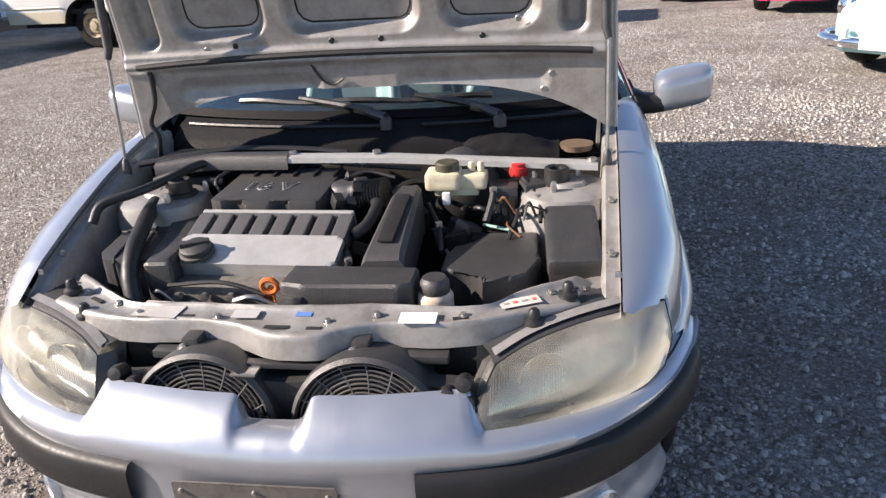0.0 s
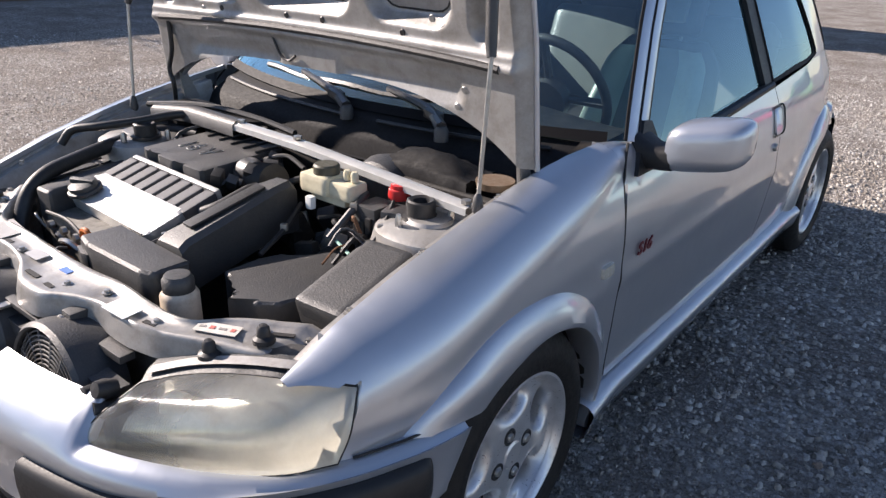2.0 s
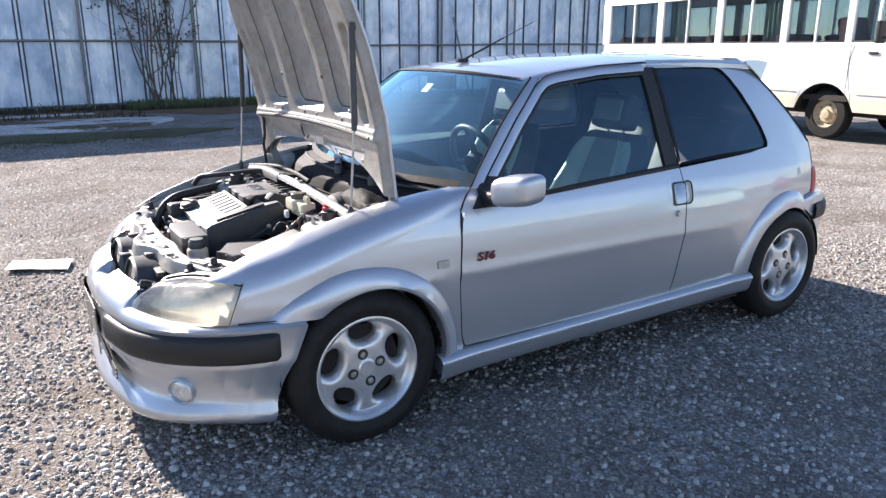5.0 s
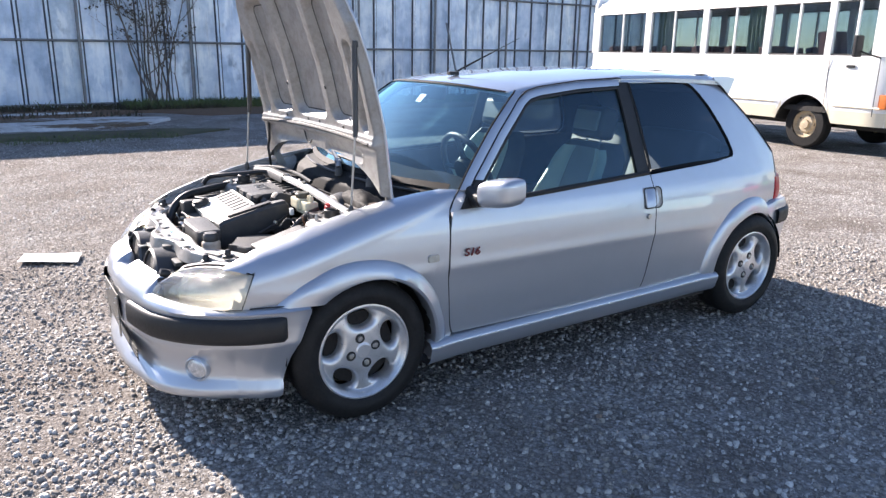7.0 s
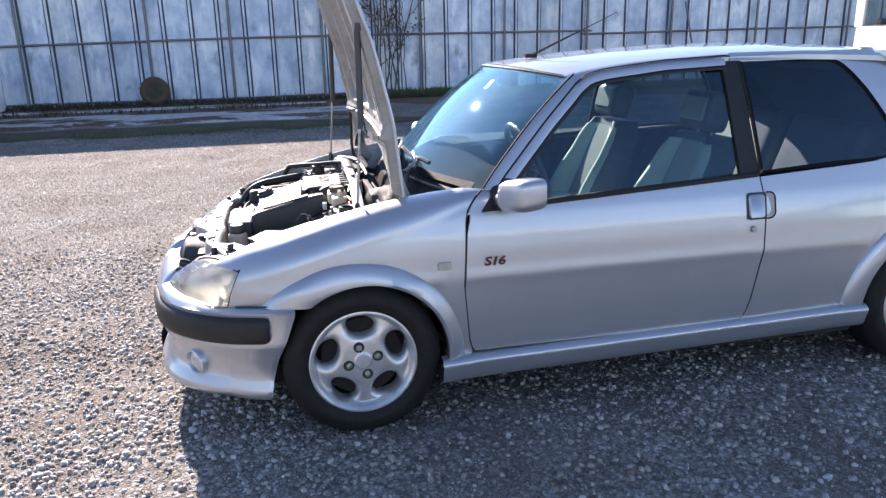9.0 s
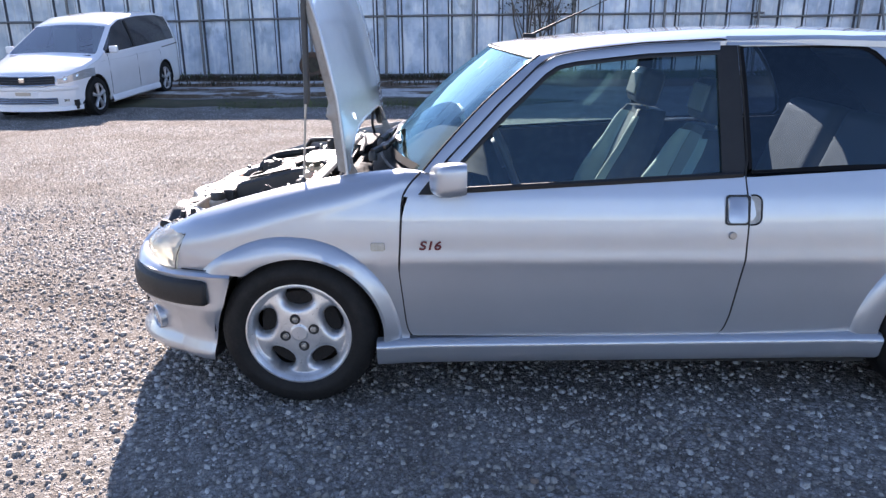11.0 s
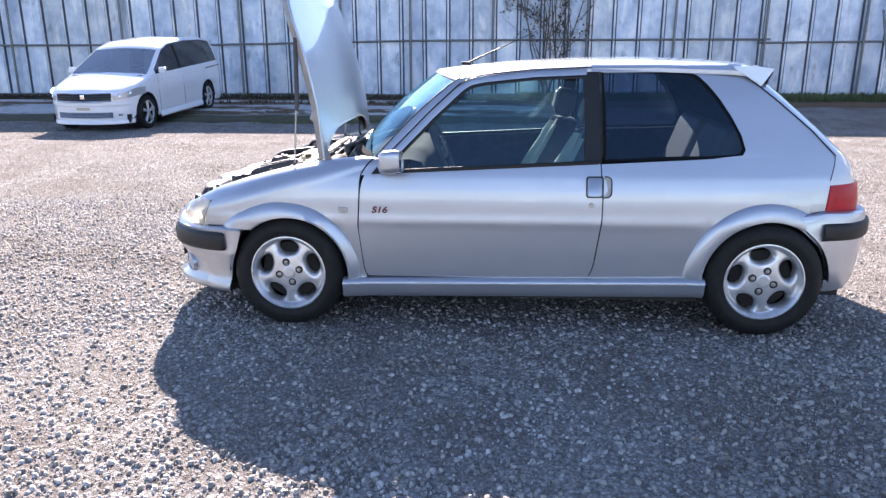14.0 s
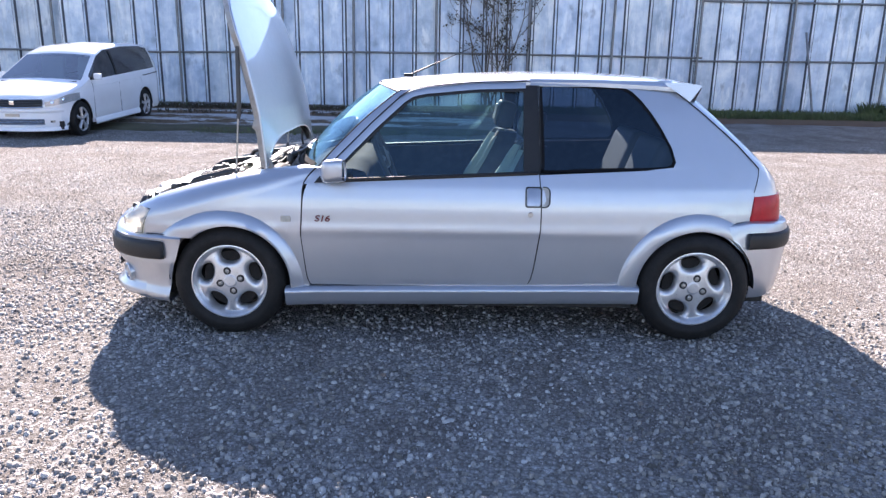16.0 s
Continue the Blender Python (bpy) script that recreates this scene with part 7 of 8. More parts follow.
prof = [(0.0, 0.0), (0.010, 0.0), (0.044, 0.045), (0.090, 0.047), (0.126, 0.0), (0.19, 0.004), (0.32, 0.010), (0.47, 0.004), (PITCH + 0.06, -0.010)]
FZ = 3.9
pv = [(px, py, pz) for pz in (0.0, 1.3, 2.6, FZ) for py, px in prof] + [(px - 0.006, py, pz) for pz in (0.0, 1.3, 2.6, FZ) for py, px in prof]
npv = len(prof)
pf = grid_faces(4, npv) + [tuple(q[::-1]) for q in grid_faces(4, npv, start=4 * npv)]
panel_me = None
for i in range(n_pan):
    if panel_me is None:
        ob = mesh_part("panel", pv, pf, M_fence, fence, smooth=False)
        panel_me = ob.data
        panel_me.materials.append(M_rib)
        # both sloping flanks of the rib take the painted-in shade
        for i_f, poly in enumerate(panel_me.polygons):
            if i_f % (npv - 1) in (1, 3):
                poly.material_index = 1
    else:
        ob = new("panel", panel_me)
        ob.parent = fence
    lean = 0.004 * math.sin(i * 2.3)
    ob.matrix_basis = Matrix.Translation((FX + 0.006 * math.sin(i * 1.7), y_start + i * PITCH, 0.10)) @ pose(0, 0, 0, lean * 57, 0, 0)
RAIL = [(-19.0, 1.42), (-6.0, 1.42), (-1.0, 1.50), (2.0, 1.51), (7.6, 1.50)]
tube_part("rail", [(FX + 0.085, y, z) for y, z in RAIL], 0.026, M_pipe, fence, 10)
tube_part("rail", [(FX + 0.085, y, z) for y, z in ((7.35, 1.42), (12.3, 1.46), (19.0, 1.47))], 0.026, M_pipe, fence, 10)
tube_part("rail", [(FX + 0.085, y, z) for y, z in ((7.5, 2.86), (13.0, 2.84), (19.0, 2.84))], 0.026, M_pipe, fence, 10)
tube_part("rail", [(FX + 0.085, y, 0.17 + 0.012 * math.sin(y)) for y in np.linspace(-19.0, 19.0, 40)], 0.028, M_pipe, fence, 10)
for y in (-17.5, -14.7, -11.6, -8.6, -5.5, -2.9, -1.15, 0.9, 3.2, 5.3, 7.45, 9.75, 12.2, 15.0, 17.8):
    tube_part("post", [(FX + 0.135, y, 0.0), (FX + 0.135, y + 0.02, 3.85)], 0.032, M_pipe, fence, 10)
tube_part("brace", [(FX + 0.9, 10.2, 0.02), (FX + 0.25, 10.05, 2.15)], 0.026, M_pipe, fence, 10)


# ---- ground at the foot of the fence ----
def broken_concrete():
    """Pale old concrete, half covered by earth and litter in ragged patches."""
    k = Mat("broken_concrete")
    pale = k.ramp(k.noise(7.0, 6, 0.7), [(0.3, (0.36, 0.35, 0.33)), (0.7, (0.62, 0.61, 0.59))])
    soil = k.ramp(k.noise(16.0, 5, 0.7), [(0.3, (0.075, 0.050, 0.030)), (0.7, (0.20, 0.145, 0.095))])
    mask = k.range(k.noise(1.1, 8, 0.72, stretch=(1.7, 0.45, 1)), 0.0, 1.0, 0.45, 0.50)
    k.put("Base Color", k.mix(mask, soil, pale)).put("Roughness", 0.95).put("Specular IOR Level", 0.15)
    k.put("Normal", k.bump(k.noise(30.0, 5, 0.7), 0.6, 0.02))
    return k.m


M_concrete = broken_concrete()
M_dirt = worn("brown_earth", (0.150, 0.082, 0.042), 0.95, dirt=(0.055, 0.038, 0.020), amount=0.6, scale=2.5, bump=0.6, grain=30)
M_turf = worn("dark_worn_turf", (0.055, 0.055, 0.024), 0.95, dirt=(0.13, 0.09, 0.05), amount=0.7, scale=1.4, bump=0.6, grain=30, spread=0.4)
M_grass = worn("grass_blades", (0.075, 0.105, 0.035), 0.7, dirt=(0.16, 0.13, 0.06), amount=0.5, scale=3.0, bump=0, spread=0.4)
M_leaf = worn("dry_leaf", (0.055, 0.040, 0.024), 0.7, dirt=(0.05, 0.08, 0.03), amount=0.5, scale=4.0, bump=0, spread=0.4)
M_twig = worn("grey_twig", (0.11, 0.09, 0.075), 0.85, amount=0.3, scale=10)


def apron(name, x0, x1, y0, y1, lift, material, seed, label, ragged):
    """A thin laid strip with an uneven edge, a little proud of the lot."""
    rng = random.Random(seed)
    ys = np.arange(y0, y1, 0.22)
    rows = []
    for y in ys:
        fade = min(1.0, (y1 - y) / 1.2, (y - y0) / 1.2)
        a = x1 - ragged * abs(noise.noise((y * 0.7, seed, 0.0))) * 1.4 - rng.random() * 0.06 - (1 - fade) * (x1 - x0) * 0.45
        b = x0 + ragged * abs(noise.noise((y * 0.6, seed, 5.0))) * 1.0 + (1 - fade) * (x1 - x0) * 0.45
        row = []
        for t in np.linspace(0, 1, 8):
            x = a + (b - a) * t
            z = float(ground_height(x, y)) + (lift if 0 < t < 1 else -0.03) + 0.006 * noise.noise((x * 3, y * 3, seed))
            row.append((x, y, z))
        rows.append(row)
    ob = sheet(name, rows, material, None)
    return tagged(ob, label, "ground", kind="structure")


apron("pavement", -12.0, -10.1, -19.0, 2.1, 0.030, M_concrete, 2, "stained broken concrete strip along the fence", 0.5)
apron("pavement", -13.2, -12.5, -19.0, 1.0, 0.03, M_concrete, 7, "narrow pale concrete kerb near the fence", 0.2)
apron("trim", -14.5, -11.4, 1.5, 19.5, 0.012, M_dirt, 4, "dark weedy earth at the foot of the fence", 0.5)
apron("trim", -14.5, -11.6, -19.0, 1.8, 0.010, M_dirt, 9, "brown earth and litter below the fence", 0.2)
apron("trim", -10.2, -8.9, -19.0, 2.6, 0.008, M_turf, 12, "strip of brown turf beside the concrete", 0.35)


def tufts(name, spots, material, seed, label, h=(0.05, 0.16), w=0.006):
    """Many thin blades in one mesh."""
    rng = np.random.default_rng(seed)
    vs, fs = [], []
    for x0, x1, y0, y1, n in spots:
        for _ in range(n):
            x, y = rng.uniform(x0, x1), rng.uniform(y0, y1)
            z = float(ground_height(x, y)) + 0.0
            a, hh, lean = rng.uniform(0, 6.28), rng.uniform(*h), rng.uniform(0.1, 0.7)
            c, s = math.cos(a), math.sin(a)
            o = len(vs)
            vs += [(x - w * s, y + w * c, z), (x + w * s, y - w * c, z), (x + c * hh * lean * 0.4 + w * 0.6 * s, y + s * hh * lean * 0.4 - w * 0.6 * c, z + hh * 0.6), (x + c * hh * lean, y + s * hh * lean, z + hh)]
            fs += [(o, o + 1, o + 2), (o, o + 2, o + 3)]
    return tagged(mesh_part(name, vs, fs, material, None, smooth=False), label, "grass", kind="stuff")


tufts("grass", [(-14.5, -13.3, 1.6, 6.5, 5200), (-14.4, -12.9, 7.5, 14.5, 6000), (-14.45, -13.8, -8.0, 1.0, 160)], M_grass, 5, "rough green and dry grass along the fence", (0.05, 0.20), 0.010)
tufts("turf", [(-9.5, -8.8, -3.5, 1.6, 1500)], M_grass, 15, "short worn turf beside the concrete", (0.02, 0.06), 0.006)
tufts("leaf_litter", [(-14.45, -13.4, -14.0, 1.6, 5200), (-14.4, -13.2, 1.6, 3.6, 1500), (-12.6, -11.6, -9.0, 1.6, 700)], M_leaf, 25, "brown leaf litter and dead stalks below the fence", (0.03, 0.13), 0.016)
tufts("weeds", [(-14.4, -13.9, 11.6, 12.9, 500)], M_grass, 6, "taller green weeds against the fence", (0.15, 0.42), 0.02)


def shrub(x, y, z0, height, seed, label, name="climbing_shrub"):
    """A bare climbing shrub: forking stems with sparse leaves."""
    rng = random.Random(seed)
    root = thing(name, label, "shrub", Matrix.Translation((x, y, z0)))
    stems, leaves = [], ([], [])

    def grow(p, d, length, r, depth):
        pts, q = [p.copy()], p.copy()
        for k in range(6):
            d = (d + Vector((rng.uniform(-0.10, 0.10) - q.x * 0.25, rng.uniform(-0.22, 0.22), rng.uniform(-0.05, 0.16)))).normalized()
            q = q + d * length / 6
            pts.append(q.copy())
            if depth > 0 and k > 0 and rng.random() < 0.62:
                grow(q.copy(), (d + Vector((rng.uniform(-0.2, 0.2), rng.choice((-1, 1)) * rng.uniform(0.5, 1.1), rng.uniform(-0.3, 0.4)))).normalized(), length * rng.uniform(0.3, 0.55), r * 0.5, depth - 1)
            if depth < 3 and rng.random() < (0.75 if q.z < 0.9 else 0.20):
                for _ in range(9 if q.z < 0.7 else 2):
                    c = q + Vector((rng.uniform(-0.06, 0.06), rng.uniform(-0.10, 0.10), rng.uniform(-0.08, 0.08)))
                    u, v = Vector((rng.uniform(-1, 1), rng.uniform(-1, 1), rng.uniform(-1, 1))).normalized() * 0.035, Vector((rng.uniform(-1, 1), rng.uniform(-1, 1), rng.uniform(-1, 1))).normalized() * 0.028
                    o = len(leaves[0])
                    leaves[0].extend([c - u, c + v, c + u, c - v])
                    leaves[1].append((o, o + 1, o + 2, o + 3))
        stems.append(tube_data([tuple(a) for a in pts], np.linspace(r, r * 0.45, len(pts)), 6))

    for k in range(12):
        grow(Vector((rng.uniform(-0.1, 0.25), rng.uniform(-0.35, 0.40), 0.0)), Vector((0.0, rng.uniform(-0.28, 0.28), 1)).normalized(), height * rng.uniform(0.5, 1.05), rng.uniform(0.012, 0.028), 3)
    joined("stem_tangle", stems, M_twig, root)
    mesh_part("foliage", leaves[0], leaves[1], M_leaf, root, smooth=False)
    return root


shrub(FX + 0.30, 2.45, 0.09, 3.7, 11, "bare climbing shrub with dry leaves on the fence")
tyre_old = thing("old_tyre", "old brown tyre standing against the sheet fence", "tyre", Matrix.Translation((FX + 0.34, -2.85, 0.40)) @ pose(0, 0, 0, 0, -14, 0))
lathe_part("tyre_casing", [(0.18, -0.08), (0.27, -0.10), (0.31, -0.07), (0.315, 0.0), (0.31, 0.07), (0.27, 0.10), (0.18, 0.08)], worn("mud_caked_rubber", (0.10, 0.065, 0.045), 0.9, amount=0.5, dirt=(0.17, 0.11, 0.07), bump=0.5), tyre_old, None, 36, "", "x", cap=False)
lathe_part("tyre_filling", [(0.0, 0.06), (0.20, 0.05), (0.21, -0.05)], M_leaf, tyre_old, None, 30, "", "x", cap=False)

# a loose sheet of white card on the gravel
rows = []
for u in np.linspace(0, 1, 8):
    rows.append([(-2.09 - 0.24 * u - 0.16 * v, -0.685 + 0.055 * u - 0.345 * v, 0.010 + 0.006 * math.sin(3 * u + 2 * v) + (0.004 if v > 0.45 else 0.0)) for v in np.linspace(0, 1, 8)])
card = sheet("card_sheet", rows, worn("white_card", (0.84, 0.84, 0.82), 0.8, amount=0.08, bump=0), None, inward=(0, 0, -0.003))
tagged(card, "loose sheet of white card lying on gravel", "card")


# ---- the white minibus ----
M_bus = paint("white_bus_paint", (0.80, 0.80, 0.78), rough=0.4, coat=0.5, dust=0.12)
M_bus_cream = paint("cream_skirt_paint", (0.66, 0.60, 0.46), rough=0.45, coat=0.4, dust=0.2)
M_bus_glass = pane("bus_glass", (0.66, 0.72, 0.74))
M_curtain = worn("green_grey_curtain", (0.20, 0.26, 0.23), 0.9, amount=0.1, scale=9)
M_bus_seat = worn("maroon_seat_cloth", (0.07, 0.028, 0.030), 0.9, amount=0.1)
M_bus_rim = worn("cream_steel_rim", (0.46, 0.38, 0.26), 0.6, 0.2, dirt=(0.2, 0.11, 0.05), amount=0.5, scale=14)
bus = thing("minibus", "white minibus with side curtains, parked on the gravel", "bus", Matrix.Translation((-8.81, 10.53, 0.0)) @ pose(0, 0, 0, 0, 0, -7.18))
B0, B1, BW, SILL, HEAD, ROOF = -0.32, 6.62, 2.02, 1.43, 2.21, 2.56


def bus_wall(yw, sgn):
    """A side below the windows, bowed outwards a little, with its wheel arches cut."""
    rows = []
    for x in np.linspace(B0, B1, 90):
        low = 0.44
        for wx in (1.42, 5.24):
            if abs(x - wx) < 0.50:
                low = max(low, 0.34 + math.sqrt(0.50 ** 2 - (x - wx) ** 2))
        ends = 0.10 * max(0.0, (x - B1 + 0.35) / 0.35) ** 2 + 0.06 * max(0.0, (B0 + 0.25 - x) / 0.25) ** 2
        rows.append([(x, yw + sgn * (ends - o), z) for z, o in [(low + (SILL - low) * t, 0.05 * math.sin(math.pi * (0.1 + 0.7 * t))) for t in np.linspace(0, 1, 16)]])
    wall = sheet("side_wall", rows, M_bus, bus)
    wall.data.materials.append(M_bus_cream)
    for poly in wall.data.polygons:
        poly.material_index = 1 if poly.center.z < 0.66 else 0
    return wall


for yw, sgn in ((0.0, 1), (BW, -1)):
    wall = bus_wall(yw, sgn)
    rows = [[(x, yw - sgn * (0.052 + o), z) for z, o in ((0.70, 0.0), (0.712, 0.006), (0.724, 0.0))] for x in list(np.linspace(B0, 0.9, 4))]
    for a, b in ((B0, 0.92), (1.93, 4.72), (5.76, B1 - 0.1)):
        rows = [[(x, yw - sgn * (0.050 + o), z) for z, o in ((0.690, 0.0), (0.700, 0.007), (0.712, 0.007), (0.722, 0.0))] for x in np.linspace(a, b, 6)]
        sheet("rub_rail", rows, M_bus_cream, wall)
    # header above the windows, pillars, panes
    rows = [[(x, yw - sgn * (0.02 - 0.10 * t), HEAD + (ROOF - 0.13 - HEAD) * t) for t in np.linspace(0, 1, 5)] for x in np.linspace(B0, B1 - 0.1, 10)]
    sheet("header_panel", rows, M_bus, bus)
    for a, b in ((B0, -0.08), (1.38, 1.55), (2.92, 3.06), (4.32, 4.45), (5.48, 5.59), (6.25, 6.52)):
        box_part("window_pillar", ((a + b) / 2, yw + sgn * 0.01, (SILL + HEAD) / 2), (b - a, 0.07, HEAD - SILL + 0.02), M_bus, bus, 0.008)
    for a, mid, b in ((-0.08, 0.67, 1.38), (1.55, 2.19, 2.92), (3.06, 3.68, 4.32), (4.45, 4.96, 5.48), (5.59, 5.96, 6.25)):
        win = box_part("window_divider", (mid, yw + sgn * 0.008, (SILL + HEAD) / 2), (0.035, 0.04, HEAD - SILL), M_bus, bus, 0.004)
        for c, d in ((a, mid), (mid, b)):
            gl = box_part("window_pane", ((c + d) / 2, yw + sgn * 0.02, (SILL + HEAD) / 2), (d - c, 0.005, HEAD - SILL), M_bus_glass, win, 0.0)
            gl.visible_shadow = False
        for z in (SILL + 0.012, HEAD - 0.012):
            box_part("window_frame", ((a + b) / 2, yw + sgn * 0.004, z), (b - a, 0.03, 0.024), M_black_soft, win, 0.003)
rows = []
for x in np.linspace(B0 + 0.02, B1 - 0.12, 12):
    rows.append([(x, BW / 2 + (BW / 2 - 0.06) * u, ROOF - 0.15 * abs(u) ** 4 + 0.03 * (1 - u * u)) for u in np.linspace(-1, 1, 21)])
sheet("roof", rows, M_bus, bus)
for x in (B0 + 0.01, B1 - 0.06):
    rows = [[(x + (0.0 if x < 0 else -0.14 * max(0.0, (z - 1.2) / 1.3)), BW * t, z) for t in np.linspace(0.02, 0.98, 8)] for z in np.linspace(0.44, 1.45, 6)]
    sheet("end_wall", rows, M_bus, bus)
    rows = [[(x + (0.0 if x < 0 else -0.10 * max(0.0, (z - 1.2) / 1.3)), BW * t, z) for t in np.linspace(0.08, 0.92, 8)] for z in np.linspace(1.45, 2.42, 6)]
    gl = sheet("end_window", rows, M_bus_glass, bus)
    gl.visible_shadow = False
    for t in (0.02, 0.98):
        box_part("corner_pillar", (x, BW * (0.04 if t < 0.5 else 0.96), 1.94), (0.10, 0.12, 1.04), M_bus, bus, 0.03)
    box_part("end_header", (x, BW / 2, 2.46), (0.10, BW - 0.1, 0.16), M_bus, bus, 0.04)
box_part("bus_floor", ((B0 + B1) / 2, BW / 2, 0.62), (B1 - B0 - 0.1, BW - 0.1, 0.08), M_dark_void, bus, 0.0)
for wx in (1.42, 5.24):
    for yw, flipz in ((0.10, 180), (BW - 0.10, 0)):
        hub = new("wheel")
        hub.parent = bus
        hub.matrix_basis = Matrix.Translation((wx, yw, 0.375)) @ pose(0, 0, 0, 0, 0, 90 + flipz)
        lathe_part("tyre", [(0.20, -0.16), (0.33, -0.17), (0.37, -0.13), (0.375, -0.06), (0.37, 0.0), (0.34, 0.03), (0.22, 0.035), (0.21, 0.01)], M_tyre, hub, None, 44, "", "x", cap=False)
        rim = lathe_part("rim", [(0.215, 0.012), (0.205, 0.02), (0.185, -0.03), (0.15, -0.035), (0.12, -0.005), (0.075, 0.0), (0.07, 0.03), (0.0, 0.035)], M_bus_rim, hub, None, 40, "rusty cream steel wheel", "x", cap=False)
        for k in range(5):
            a = 2 * math.pi * k / 5
            lathe_part("rim_hole", [(0.0, -0.026), (0.028, -0.026)], M_dark_void, rim, Matrix.Translation((0.002, 0.128 * math.cos(a), 0.128 * math.sin(a))), 12, "", "x", cap=False)
        rows = [[(wx + 0.495 * math.cos(a), (0.0 if yw < 1 else BW) + (1 if yw < 1 else -1) * d, 0.34 + 0.495 * math.sin(a)) for d in (-0.03, 0.30)] for a in np.linspace(0.15, math.pi - 0.15, 20)]
        sheet("wheel_arch", rows, M_dark_void, bus)
rows = [[(x, 0.30, z) for z in (0.35, 1.3)] for x in (B0 + 0.1, B1 - 0.1)]
sheet("inner_skirt", rows, M_dark_void, bus)
# inside: seats, curtains, the wheel
for row_x in (0.1, 0.85, 1.75, 2.55, 3.35, 4.1):
    for yy in (0.42, 1.55):
        st = part("bus_seat", box(bmesh.new(), (row_x + 0.18, yy, 1.22), (0.14, 0.72, 0.70), 0.04, pose(0, 0, 0, 0, -10, 0), 2), M_bus_seat, bus)
for x0, x1 in ((1.62, 2.16), (3.86, 4.30)):
    rows = [[(x0 + (x1 - x0) * t, 0.10 + 0.03 * math.sin(t * 34 + z), z) for t in np.linspace(0, 1, 40)] for z in (SILL - 0.05, 1.7, 2.0, HEAD + 0.02)]
    sheet("curtain", rows, M_curtain, bus, label="drawn grey-green curtain")
wm = Matrix.Translation((6.0, 0.55, 1.52)) @ pose(0, 0, 0, 0, -62, 0)
lathe_part("steering_wheel", [(0.23 + 0.018 * math.cos(a), 0.018 * math.sin(a)) for a in np.linspace(0, 2 * math.pi, 9)], M_black_soft, bus, wm, 36, cap=False)
part("driver_seat", box(bmesh.new(), (5.25, 0.5, 1.35), (0.16, 0.5, 0.9), 0.05, pose(0, 0, 0, 0, -10, 0)), M_bus_seat, bus)
part("mirror", box(bmesh.new(), (6.18, -0.24, 1.56), (0.06, 0.16, 0.30), 0.03, None, 3), M_black_trim, bus, "black side mirror")
tube_part("mirror_arm", [(6.40, 0.0, 1.40), (6.3, -0.15, 1.45), (6.2, -0.22, 1.5)], 0.012, M_black_trim, bus, 6)
part("front_indicator", box(bmesh.new(), (6.53, 0.02, 0.80), (0.12, 0.10, 0.20), 0.02), M_orange, bus, "orange front indicator")
part("door_handle", box(bmesh.new(), (5.98, -0.055, 1.28), (0.14, 0.02, 0.04), 0.008), M_black_trim, bus)
for xx in (5.62, 6.42):
    box_part("door_gap", (xx, -0.052, 1.0), (0.008, 0.006, 0.82), M_black_soft, bus, 0.0)


